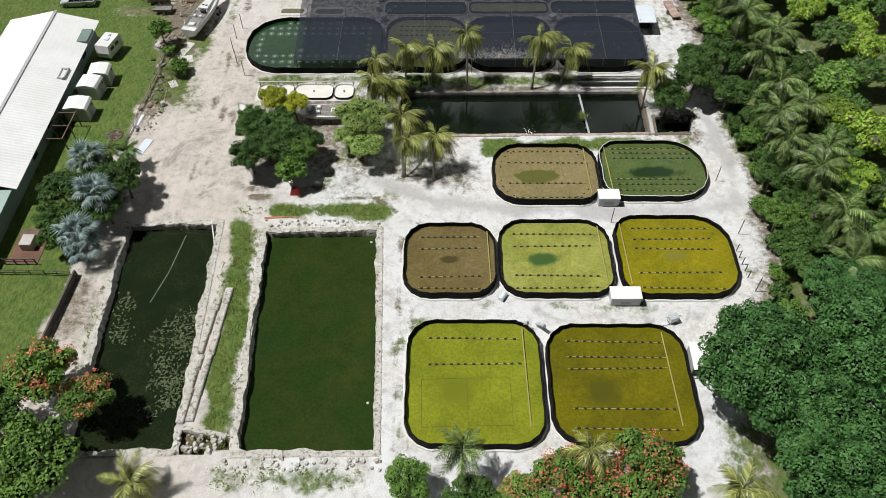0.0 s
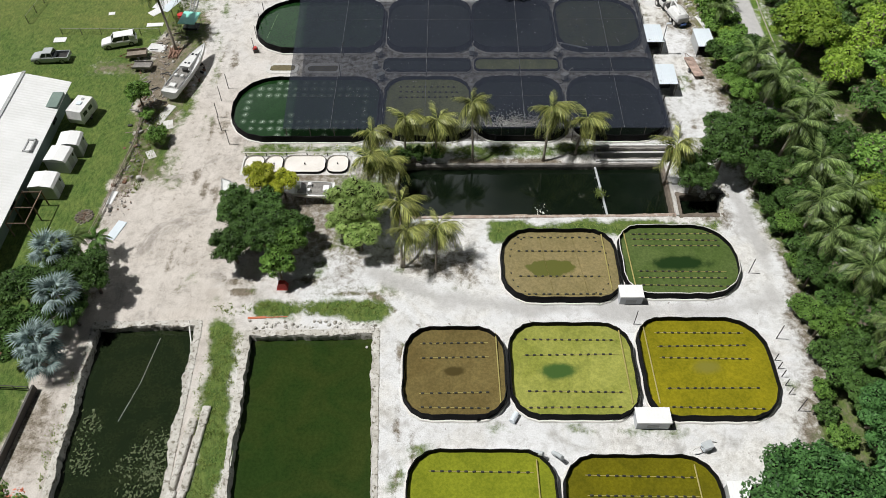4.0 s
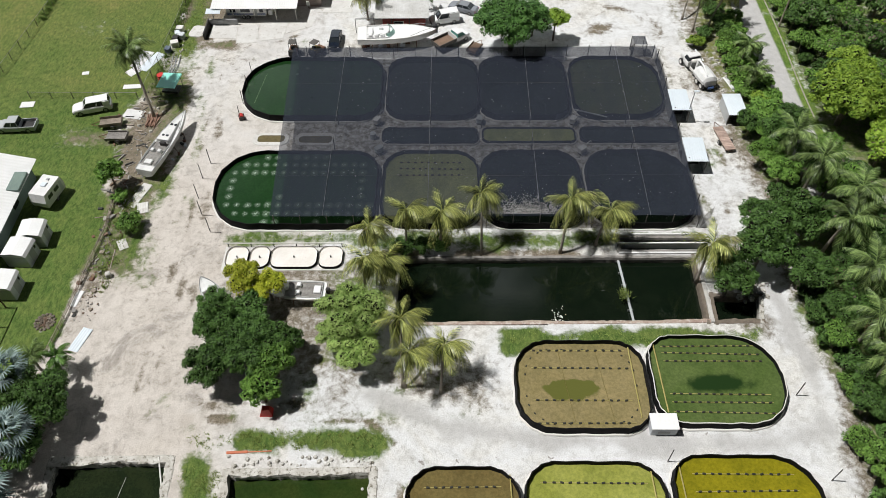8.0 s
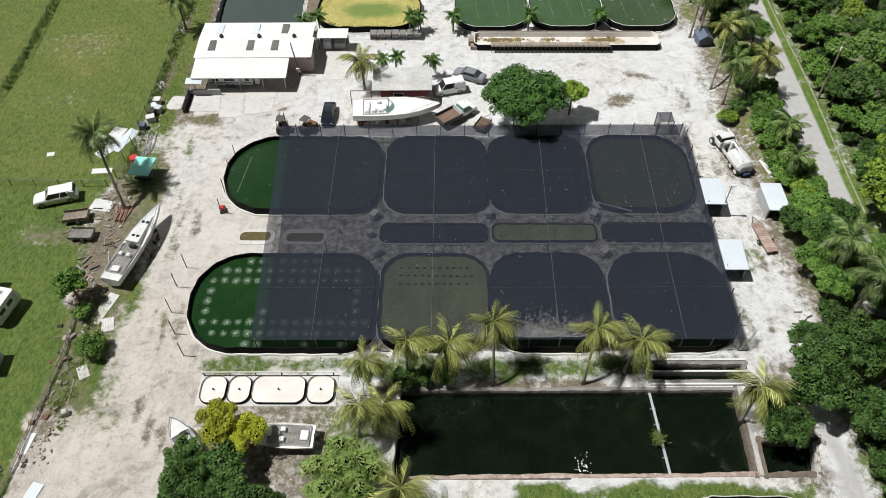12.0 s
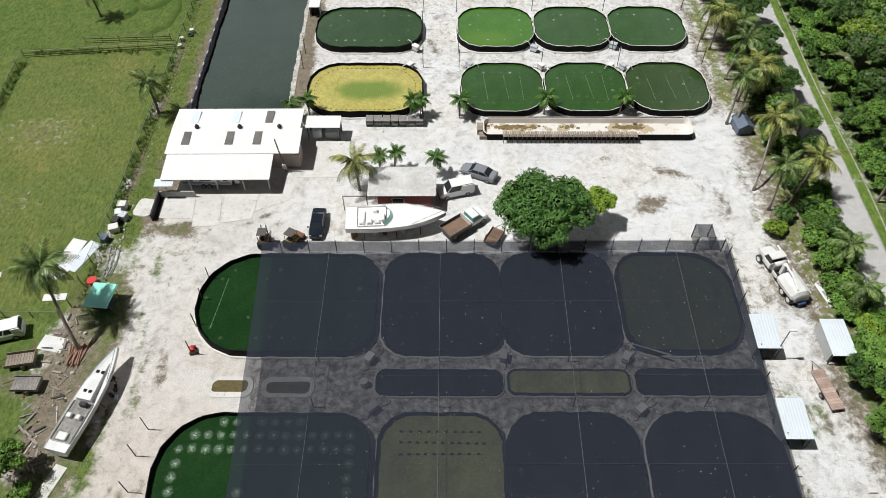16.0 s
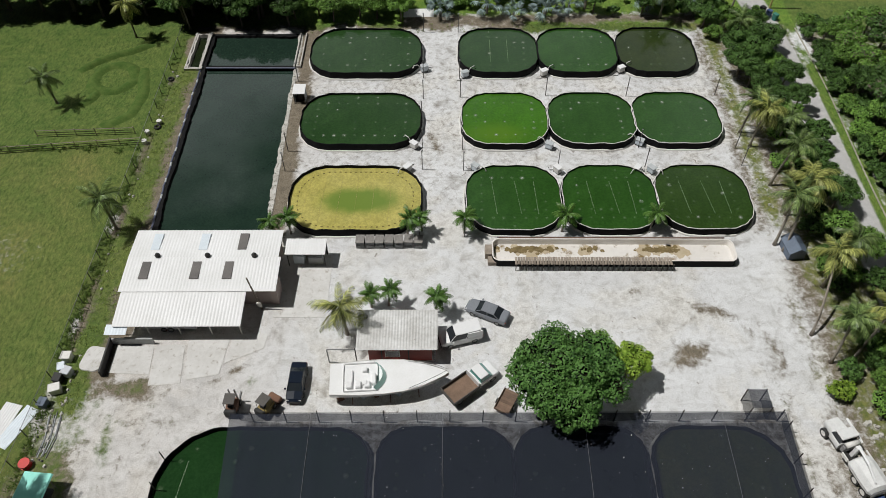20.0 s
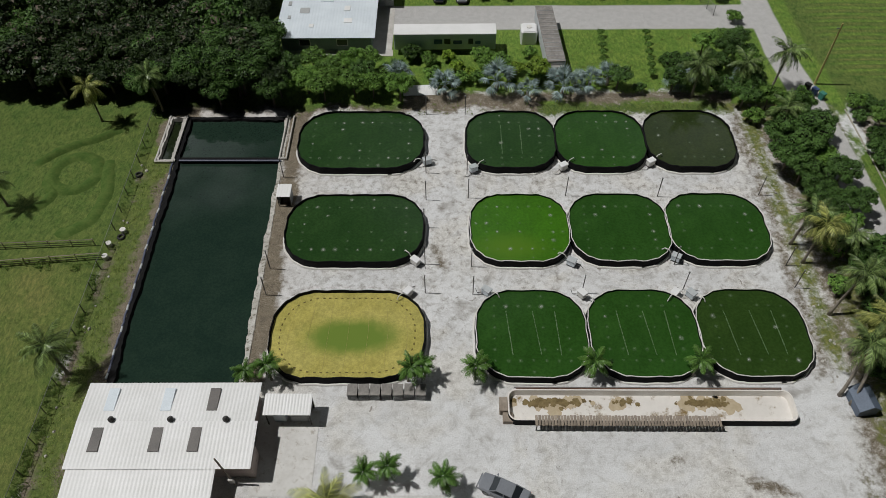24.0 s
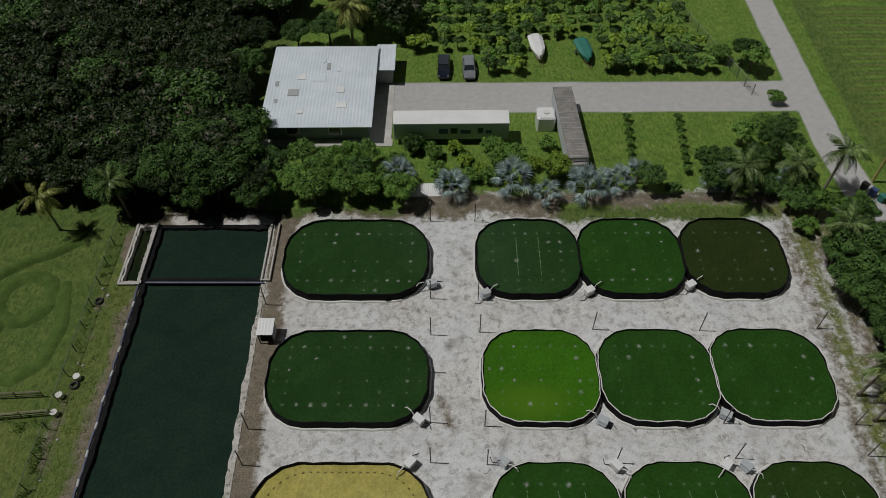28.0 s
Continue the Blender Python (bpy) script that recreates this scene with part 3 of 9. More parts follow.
def build_ground():
    far = [4, 12, 30, 70, 150, 350, 800, 1800]
    xs, ys = grid_line(-76, 82, 0.5, far), grid_line(18, 236, 0.5, far)
    X, Y = np.meshgrid(xs, ys)
    r = np.random.RandomState(4)

    def wob(scale, amp):
        a = r.uniform(0, 6.28, 6)
        k = r.uniform(0.6, 1.4, (6, 2)) * scale
        return amp * sum(np.sin(X * k[i, 0] * (1 if i % 2 else -1) + Y * k[i, 1] + a[i]) for i in range(6)) / 2.5
    w = wob(0.5, 0.45) + wob(1.3, 0.22)
    grass = np.zeros_like(X)
    dirt = np.zeros_like(X)
    asph = np.zeros_like(X)
    dry = np.zeros_like(X)

    def lay(chan, d, soft, top=1.0):
        np.maximum(chan, top * smooth01(d + w, soft), out=chan)
    # lawns and fields west of the boundary fence
    west = along(Y, [(20, -44), (53, -43.5), (62, -44.2), (82, -43.1), (92, -42.7), (98, -43.2), (112, -43.8), (118, -43.8), (135, -42), (160, -42), (192, -40.8), (200, -41)])
    lay(grass, X - west, 0.8)
    lay(dirt, np.maximum(X - west - 3.2, west - 0.4 - X) + 1.5 * np.sin(Y * 0.35), 2.0, 0.62)
    lay(grass, box_d(X, Y, -42.2, -38.6, 126, 186), 1.0, 0.8)
    lay(dirt, box_d(X, Y, -43.0, -36.0, 130, 194), 0.8, 1.0)
    lay(dry, np.maximum(X + 41.5, 117 - Y), 3.0, 0.36)
    lay(dry, np.maximum(X + 41.5, 162 - Y), 6.0, 0.0)
    dry[(X < -41) & (Y > 165)] *= 0.1
    lay(dry, box_d(X, Y, -42, -38, 124, 184), 1.0, 0.3)
    lay(dirt, box_d(X, Y, -54, -46.5, 104, 108.5), 2.0, 0.7)
    lay(dirt, box_d(X, Y, -44.4, -37.0, 84, 124), 1.2, 0.9)
    lay(grass, box_d(X, Y, -44.4, -37.0, 84, 126), 1.6, 0.6)
    lay(grass, line_d(X, Y, [(-36.2, 100), (-35.4, 112), (-35.6, 126)], 0.35), 0.9, 0.66)
    lay(dry, np.hypot((X + 56) / 1.6, (Y - 147) / 2.0) - 4.0, 4.0, 0.9)
    lay(dirt, box_d(X, Y, -40.5, -29.5, 70, 124), 3.5, 0.3)
    # east track: brown soil, with the trees' shade put into its tone
    lay(dirt, box_d(X, Y, 31.4, 41, 75, 92), 2.0, 0.6)
    lay(grass, line_d(X, Y, [(-38.2, 84), (-37.8, 92), (-36.2, 100)], 0.9), 1.6, 0.92)
    lay(grass, line_d(X, Y, [(-40.6, 100), (-40.2, 118)], 0.5), 1.2, 0.55)
    bare = np.hypot((X + 57) / 1.7, (Y - 147.4)) - 3.4
    lay(dirt, bare, 3.5, 1.0)
    grass *= 1 - 0.42 * smooth01(bare, 3.5)
    for d, f in ((box_d(X, Y, -53, -44.4, 106.4, 110.2), 0.5), (box_d(X, Y, -44.4, -40, 98, 114), 0.55), (box_d(X, Y, -45.5, -42.5, 111, 116), 0.45)):
        lay(dirt, d, 1.6, 1.0)
        grass *= 1 - f * smooth01(d, 1.6)
    bare = np.hypot((X + 56) / 1.5, (Y - 134.5)) - 2.0
    lay(dirt, bare, 3.5, 1.0)
    grass *= 1 - 0.36 * smooth01(bare, 3.5)
    lay(dry, np.hypot((X + 50) / 1.2, (Y - 160) / 1.6) - 3.0, 5.0, 0.9)
    lay(dirt, box_d(X, Y, -38.4, -32.4, 128.4, 130.9), 0.8, 0.9)
    lay(grass, box_d(X, Y, -38.2, -32.8, 128.8, 130.8), 0.9, 0.55)
    lay(grass, box_d(X, Y, -41.5, -37.2, 122.0, 130.0), 1.4, 0.5)
    lay(dirt, np.hypot((X + 30.6) / 2.2, Y - 125.9) - 0.6, 1.3, 0.95)
    lay(dirt, line_d(X, Y, [(-29.2, 129.6), (-25.4, 130.6), (-22.6, 132.4)], 0.25), 0.7, 0.8)
    lay(dirt, np.hypot((X + 26.6) / 1.6, Y - 124.6) - 0.7, 1.6, 0.72)
    # verge and weeds by the drive
    lay(grass, line_d(X, Y, [(-36.2, 84), (-37, 90), (-37.6, 98)], 1.5), 2.2, 0.62)
    lay(grass, line_d(X, Y, [(-33.6, 103), (-34.2, 112), (-35.2, 124)], 0.5), 1.0, 0.6)
    # ground made browner and darker over the whole area below the net
    lay(dirt, box_d(X, Y, -22.5, 31.8, 91.4, 126.2), 0.6, 0.55)
    # green strips round the dug ponds
    lay(grass, line_d(X, Y, [(-20, 64.0), (-14, 64.1), (-6.6, 63.5)], 1.2), 1.0, 1.12)
    lay(grass, line_d(X, Y, [(-8.6, 67.0), (-5.4, 66.6), (-3.4, 64.6)], 0.3), 0.6, 0.7)
    lay(dirt, box_d(X, Y, -26, 8, 60, 90), 5, 0.27)
    lay(grass, line_d(X, Y, [(-24.4, 61), (-23.4, 55), (-22.9, 48), (-22.4, 35)], 1.5), 1.0, 1.1)
    lay(grass, line_d(X, Y, [(-3.4, 30), (-3.6, 38), (-3.4, 44)], 0.4), 0.8, 0.62)
    lay(grass, box_d(X, Y, -22, -6, 28.0, 30.2), 1.0, 0.6)
    lay(dirt, line_d(X, Y, [(-41, 40), (-40.3, 54)], 1.2), 1.5, 0.45)
    lay(dirt, line_d(X, Y, [(-24, 66.3), (-8, 66.2), (-4.6, 63), (-4.2, 58), (-4.0, 32)], 0.2), 0.5, 0.75)
    lay(dirt, line_d(X, Y, [(-24, 67.9), (-7.4, 67.8), (-3.2, 64), (-2.6, 58), (-2.4, 32)], 0.2), 0.5, 0.6)
    lay(dirt, box_d(X, Y, -40, -21, 66, 100), 5, 0.33)
    lay(dirt, box_d(X, Y, -36, -29, 84, 128), 3, 0.28)
    lay(dirt, box_d(X, Y, -38, -22, 124, 130), 3, 0.34)
    lay(dirt, box_d(X, Y, -2, 38, 59, 68), 4, 0.22)
    lay(dirt, box_d(X, Y, 32.0, 33.8, 90, 136), 1.5, 0.6)
    lay(grass, box_d(X, Y, 32.2, 33.6, 90, 126), 1.2, 0.45)
    lay(dirt, line_d(X, Y, [(41.5, 92), (39.5, 100), (38.2, 112), (37.6, 126), (36.6, 140)], 1.3), 2.2, 0.66)
    lay(grass, line_d(X, Y, [(38.4, 112), (37.8, 126), (36.8, 140)], 0.8), 1.4, 0.5)
    lay(dirt, box_d(X, Y, -8, 20, 86.8, 88.5), 0.7, 0.82)
    lay(dirt, box_d(X, Y, 33.4, 39.5, 92, 134), 3.5, 0.4)
    # grass round the two northern ponds of the south block and along the pool
    lay(grass, box_d(X, Y, 6.5, 35.0, 74.6, 77.0), 0.9, 1.1)
    lay(grass, box_d(X, Y, -27.5, 31, 89.0, 91.2), 0.8, 0.72)
    lay(grass, box_d(X, Y, -12, 20.5, 88.2, 90.6), 0.8, 0.72)
    lay(grass, box_d(X, Y, -14, -6, 72, 86), 2.5, 0.62)
    lay(dirt, box_d(X, Y, -27, -7, 70, 88), 3, 0.66)
    lay(dirt, box_d(X, Y, -14, 6, 66, 74), 3, 0.6)
    lay(grass, box_d(X, Y, -16, 4, 65.2, 67.6), 2.2, 0.5)
    lay(grass, box_d(X, Y, 5.5, 30, 48.6, 49.8), 0.5, 0.52)
    lay(grass, line_d(X, Y, [(-3.6, 47), (-1, 47.2)], 0.5), 0.6, 0.6)
    lay(grass, box_d(X, Y, 28.5, 34, 28, 37), 1.5, 0.6)
    # wheel ruts along the drive and round the grass strip
    for off in (-0.85, 0.85):
        for pts in ([(-31.5, 66), (-31.8, 78), (-31.0, 92), (-32.6, 108), (-32.8, 122), (-29.0, 131)], [(-26.0, 67.5), (-29.5, 74), (-30.0, 84), (-29.4, 92)], [(36.4, 94), (35.8, 108), (35.2, 124), (31.0, 138), (18.0, 142)]):
            lay(dirt, line_d(X, Y, [(x + off, y) for x, y in pts], 0.12), 0.5, 0.62)
    lay(dirt, line_d(X, Y, [(-24, 66.3), (-8, 66.2), (-4.6, 63), (-4.2, 58)], 0.25), 0.45, 0.9)
    lay(dirt, line_d(X, Y, [(-24, 67.9), (-7.4, 67.8), (-3.2, 64), (-2.6, 58)], 0.25), 0.45, 0.8)
    # thin patches of short weeds in the sand
    q = np.random.RandomState(21)
    for x0, x1, y0, y1, k in ((-17, 4, 64.5, 74, 16), (-31, -19, 64, 69, 7), (-38.5, -33, 84, 126, 18), (32.2, 37.5, 90, 136, 14), (-20, -3, 28, 31, 8), (-5, 0, 30, 62, 8), (34, 40, 40, 62, 8), (-38, -22, 122, 131, 8)):
        for _ in range(k):
            d = np.hypot((X - q.uniform(x0, x1)) / q.uniform(0.7, 1.8), (Y - q.uniform(y0, y1)) / q.uniform(0.7, 1.8)) - q.uniform(0.2, 0.9)
            lay(grass, d, 1.1, q.uniform(0.45, 0.7))
    # east side: weeds, then woodland floor
    east = along(Y, [(20, 30), (36, 33), (48, 37.6), (60, 41.2), (70, 41), (80, 38.6), (92, 42), (104, 40), (128, 38.4), (150, 39.0), (175, 40.2), (190, 39.0), (196, 36)])
    lay(grass, np.maximum(east + 0.3 - X, -9), 1.4, 0.62)
    lay(dirt, np.maximum(east + 1.0 - X, Y - 113), 1.5, 0.95)
    verge = line_d(X, Y, [(51.0, 118), (50.4, 112), (52.4, 104), (54.6, 97), (58.0, 90)], 1.7)
    dirt *= 1 - 0.9 * smooth01(verge, 0.6)
    dry -= 0.3 * smooth01(verge, 0.6)
    lay(dirt, east - 1.8 - X, 1.8, 0.7)
    lay(dirt, line_d(X, Y, [(37.5, 118), (36.6, 126)], 2.5), 2.0, 0.5)
    lay(dirt, box_d(X, Y, 28, 34.5, 122, 137), 5, 0.42)
    lay(dirt, box_d(X, Y, -24, 37, 152, 196), 4, 0.36)
    lay(dirt, box_d(X, Y, -3, 36, 158.5, 164), 3, 0.22)
    lay(dirt, box_d(X, Y, -24.4, -21.2, 150, 194), 0.8, 0.9)
    lay(dirt, box_d(X, Y, 22.5, 26.5, 132.5, 135), 1.4, 0.85)
    lay(dirt, box_d(X, Y, -4.6, -2.4, 164.5, 168.5), 0.9, 0.8)
    for k, (rx0, rx1) in enumerate(((-22, -4.6), (-0.6, 35.8))):
        for y0, y1 in ((161.4, 164.6), (175.8, 179.4), (190.6, 193.5)):
            lay(dirt, box_d(X, Y, rx0, rx1, y0 + 0.8 * k, y1), 1.6, 0.38)
    lay(dirt, box_d(X, Y, 34.6, 38.2, 150, 193), 1.6, 0.62)
    lay(grass, box_d(X, Y, 36.6, 39.4, 150, 194), 1.2, 0.72)
    lay(grass, box_d(X, Y, 10, 37, 191.2, 194.5), 1.2, 0.85)
    lay(dry, box_d(X, Y, 35, 46.2, 112, 194), 1.0, 0.8)
    # north: planted ground, lawn and the driveway
    lay(grass, np.where((X > -9) & (X < 37), 196.2, 193.0) - Y, 1.2, 0.95)
    lay(dirt, np.maximum(192 - Y, Y - 197.0) + 0 * X, 1.0, 0.8)
    lay(dirt, np.maximum(np.maximum(193 - Y, X + 27), -75 - X), 2, 0.9)
    dry[(Y > 193.5) & (X > -27) & (X < 52)] = -0.4
    lay(dirt, line_d(X, Y, [(-45.1, 78.0), (-44.9, 78.1)], 0.9), 0.6, 1.0)
    grass[np.hypot(X + 45.0, Y - 78.0) < 1.1] = 0.3
    drive = np.minimum(box_d(X, Y, -11.5, 45, 211.2, 217.6), line_d(X, Y, [(48.6, 98), (48.4, 130), (48.3, 165), (48.2, 180), (47.2, 195), (46.2, 205), (45.8, 238), (45.6, 300)], 2.15))
    asph[:] = smooth01(drive + 0.1 * w, 0.5)
    lane = line_d(X, Y, [(37.6, 84), (38.6, 77), (39.2, 70), (38.4, 65.4), (34.0, 63.6), (22.0, 63.6), (8.0, 64.2), (0.0, 65.6), (-8.0, 69.0)], 1.5)
    lay(asph, lane, 1.2, 0.68)
    dirt *= 1 - 0.7 * smooth01(lane, 1.2)
    strip = line_d(X, Y, [(51.3, 196), (51.3, 118), (50.8, 112), (52.6, 104), (54.8, 97)], 0.85)
    lay(grass, strip, 0.5, 1.2)
    dirt *= 1 - smooth01(strip, 0.6)
    dry -= 0.25 * smooth01(strip, 0.6)
    field = (X > 50.5 + 0.25 * np.maximum(0, 206 - Y)) & (Y > 199)
    dry[field] = (0.0 + 0.55 * np.sin(2 * math.pi * Y / 1.75 + 0.5 * np.sin(X * 0.4)) * np.clip((X - 52) / 4, 0, 1))[field]
    grass *= 1 - 0.9 * smooth01(np.hypot((X - 52.4) / 1.5, (Y - 188.4) / 2.2) - 1.2, 1.0)
    grass[asph > 0.85] = 0
    dirt[asph > 0.85] = 0
    lay(dirt, line_d(X, Y, [(36.2, 207.6), (36.9, 208.3)], 1.0), 0.6, 0.9)
    cells = (X[:-1, :-1] + X[1:, 1:]) / 2, (Y[:-1, :-1] + Y[1:, 1:]) / 2
    keep = np.ones(cells[0].shape, bool)
    for q in PITS.values():
        keep &= ~in_quad(cells[0], cells[1], q)
    n = len(xs)
    idx = np.arange(X.size).reshape(X.shape)
    F = np.stack([idx[:-1, :-1], idx[:-1, 1:], idx[1:, 1:], idx[1:, :-1]], -1)[keep]
    me = bpy.data.meshes.new("ground")
    me.vertices.add(X.size)
    me.vertices.foreach_set("co", np.stack([X.ravel(), Y.ravel(), np.zeros(X.size)], -1).ravel())
    me.loops.add(F.size)
    me.loops.foreach_set("vertex_index", F.ravel().astype(np.int32))
    me.polygons.add(len(F))
    me.polygons.foreach_set("loop_start", (np.arange(len(F)) * 4).astype(np.int32))
    at = me.attributes.new("cover", "FLOAT_COLOR", "POINT")
    at.data.foreach_set("color", np.stack([grass.ravel(), dirt.ravel(), asph.ravel(), dry.ravel()], -1).ravel().astype(np.float32))
    me.update(calc_edges=True)
    me.validate()
    me.materials.append(M["ground"])
    return tagged(new("ground", me), "flat ground of white coral sand with grass and weeds", "ground", kind="structure")


build_ground()


def bank_edge(p0, p1, width, lip, depth, rough, rnd):
    """One side of a pit: a rough lip on the ground and a face down into the water. The pit lies to the left of p0 to p1."""
    a, b = Vector((*p0, 0)), Vector((*p1, 0))
    d = (b - a).normalized()
    n = Vector((-d.y, d.x, 0))
    a, b = a - d * 0.3, b + d * 0.3
    k = max(3, int((b - a).length / 0.4))
    rings = []
    slow = [0.0]
    for i in range(k + 1):
        slow.append(slow[-1] * 0.86 + rnd.uniform(-1, 1) * rough * 0.8)
    for i in range(k + 1):
        p = a + (b - a) * i / k
        o = slow[i] + rnd.uniform(-0.3, 0.3) * rough
        z = lip * rnd.uniform(0.5, 1.3)
        rings.append([p - n * (width + rnd.uniform(-0.3, 0.3) * rough * 2) + Vector((0, 0, -0.05)), p - n * (width * 0.7) + Vector((0, 0, z * 0.8)), p + n * (0.28 + o) + Vector((0, 0, z)),
                      p + n * (0.36 + o * 0.7) + Vector((0, 0, -0.25)), p + n * (0.34 + rnd.uniform(-1, 1) * rough * 0.7) + Vector((0, 0, -depth * 0.6)), p + n * (0.5 + o) + Vector((0, 0, -depth))])
    s = Shape()
    s.loft(rings, close=False, caps=False)
    s.f = [q[::-1] for q in s.f]
    return s


def dug_pond(quad, level, material, water, label, wlabel, width=0.55, lip=0.1, rough=0.08, seed=1, skip=(), edges={}):
    rnd = random.Random(seed)
    cx, cy = sum(p[0] for p in quad) / 4, sum(p[1] for p in quad) / 4
    t = thing("dug_pond", pose(0, 0, 0), label, "pond", "dug ponds")
    for i in range(4):
        if i not in skip:
            part("bank", bank_edge(quad[i], quad[(i + 1) % 4], width, lip, -level + 0.9, rough, rnd), edges.get(i, material), t)
    big = [(p[0] + (0.6 if p[0] > cx else -0.6), p[1] + (0.6 if p[1] > cy else -0.6)) for p in quad]
    s = Shape()
    s.add([(x, y, level) for x, y in big], [(0, 1, 2, 3)])
    part("water", s, water, t, wlabel)
    return t


W_BIG = water_mat("deep_green_water", (0.02, 0.04, 0.009), (0.032, 0.047, 0.011), speck=0.05, rip=0.06, rough=0.06, ior=1.5)
W_LEFT = water_mat("dark_weedy_water", (0.011, 0.018, 0.008), (0.017, 0.024, 0.01), speck=0.1, rip=0.05, rough=0.05, ior=1.5)
W_MID = water_mat("dark_pool_water", (0.004, 0.008, 0.004), (0.007, 0.011, 0.006), speck=0.05, rip=0.06, rough=0.05, ior=1.5)
W_LAG = water_mat("lagoon_water", (0.015, 0.031, 0.022), (0.019, 0.037, 0.026), speck=0.05, rip=0.03, rough=0.04, ior=1.5)
dug_pond(PITS["big"], -0.9, "rock", W_BIG, "large rectangular pond dug in coral rock", "still deep green water", rough=0.16, seed=2)
dug_pond(PITS["left"], -0.9, "rock", W_LEFT, "long dug pond with rocky banks and weed", "dark murky water", rough=0.18, seed=3)
dug_pond(PITS["shelf"], -0.62, "rock", M["mudwater"], "low wet ledge joining the two dug ponds", "shallow brown water", width=0.3, lip=0.06, rough=0.12, seed=9, skip=(0, 1, 3))
dug_pond(PITS["middle"], -0.8, "conc", W_MID, "long concrete-edged pool below the palms", "dark still water", width=0.15, lip=0.1, rough=0.06, seed=4, edges={0: "rustconc", 1: "bark", 2: "grubby"})
dug_pond(PITS["small"], -1.0, "conc", W_MID, "small concrete sump beside the pool", "dark shaded water", width=0.2, lip=0.08, rough=0.1, seed=5, edges={0: "bark", 1: "rock", 2: "bark", 3: "bark"})
dug_pond(PITS["channel"], -0.7, "grubby", W_MID, "narrow concrete channel beside the pool", "dark shallow water", width=0.12, lip=0.1, rough=0.05, seed=6)
dug_pond(PITS["lagoon"], -0.28, "liner", W_LAG, "long lined lagoon behind the workshop", "dark green lagoon water", width=0.35, lip=0.12, rough=0.12, seed=7, edges={1: "rock"})
dug_pond(PITS["cell"], -0.2, "conc", W_LEFT, "small concrete settling cell by the lagoon", "weedy green water", width=0.12, lip=0.35, rough=0.03, seed=8)

# ---- round-cornered tank ponds with black liner walls ----
WATERS = {
    "lime": water_mat("lime_water", (0.21, 0.235, 0.02), (0.155, 0.18, 0.016), patch=(0.145, 0.165, 0.016), size=(3.5, 2.5), at=(-2, -1), edge=(0.2, 1.0), speck=0.1),
    "amber": water_mat("amber_water", (0.145, 0.13, 0.008), (0.1, 0.093, 0.008), patch=(0.08, 0.077, 0.01), size=(3, 2.5), at=(-2, -1), edge=(0.2, 1.0)),
    "brown": water_mat("brown_water", (0.16, 0.125, 0.048), (0.12, 0.09, 0.033), patch=(0.065, 0.05, 0.018), size=(1.6, 0.9), edge=(0.4, 0.8)),
    "pea": water_mat("pea_water", (0.3, 0.31, 0.075), (0.2, 0.22, 0.042), patch=(0.05, 0.1, 0.025), size=(3.0, 1.5), at=(-1.5, -0.2), edge=(0.35, 0.85)),
    "ochre": water_mat("ochre_water", (0.235, 0.205, 0.012), (0.17, 0.155, 0.01), patch=(0.19, 0.175, 0.03), size=(2, 1.2), edge=(0.2, 1.0)),
    "tan": water_mat("tan_water", (0.24, 0.195, 0.095), (0.2, 0.165, 0.075), patch=(0.105, 0.11, 0.028), size=(5.2, 1.9), at=(-1.0, -0.5), edge=(0.55, 0.68)),
    "moss": water_mat("moss_water", (0.068, 0.105, 0.028), (0.095, 0.13, 0.042), patch=(0.015, 0.035, 0.01), size=(5.4, 1.6), at=(0.4, -0.4), edge=(0.45, 0.8)),
    "green": water_mat("green_water", (0.02, 0.064, 0.01), (0.027, 0.08, 0.014), speck=0.2),
    "bright": water_mat("bright_green_water", (0.048, 0.15, 0.01), (0.04, 0.125, 0.009), patch=(0.075, 0.17, 0.012), size=(5, 2.5), at=(-1, -3), edge=(0.2, 1.2), speck=0.2, ragged=0.5),
    "deep": water_mat("deep_bottle_water", (0.018, 0.05, 0.013), (0.025, 0.062, 0.017), speck=0.25),
    "moor": water_mat("brownish_green_water", (0.022, 0.05, 0.01), (0.03, 0.062, 0.013), speck=0.25),
    "olive": water_mat("olive_water", (0.03, 0.045, 0.012), (0.022, 0.037, 0.01), speck=0.2),
    "yellow": water_mat("yellow_water", (0.44, 0.39, 0.12), (0.39, 0.345, 0.095), patch=(0.15, 0.22, 0.04), size=(8.2, 3.6), at=(0.6, -0.3), edge=(0.35, 0.85), ragged=0.35, speck=0.05, rip=0.1),
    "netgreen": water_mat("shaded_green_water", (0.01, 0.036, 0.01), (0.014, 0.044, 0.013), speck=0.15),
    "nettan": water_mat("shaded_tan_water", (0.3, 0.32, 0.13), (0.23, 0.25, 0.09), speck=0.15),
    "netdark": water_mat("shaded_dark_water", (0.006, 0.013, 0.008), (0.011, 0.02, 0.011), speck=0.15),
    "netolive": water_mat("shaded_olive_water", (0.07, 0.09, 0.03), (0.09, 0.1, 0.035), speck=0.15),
}
floater = Shape().box(-0.17, 0.17, -0.1, 0.1, -0.04, 0.1, 0.04).mesh("float", "wetblack")


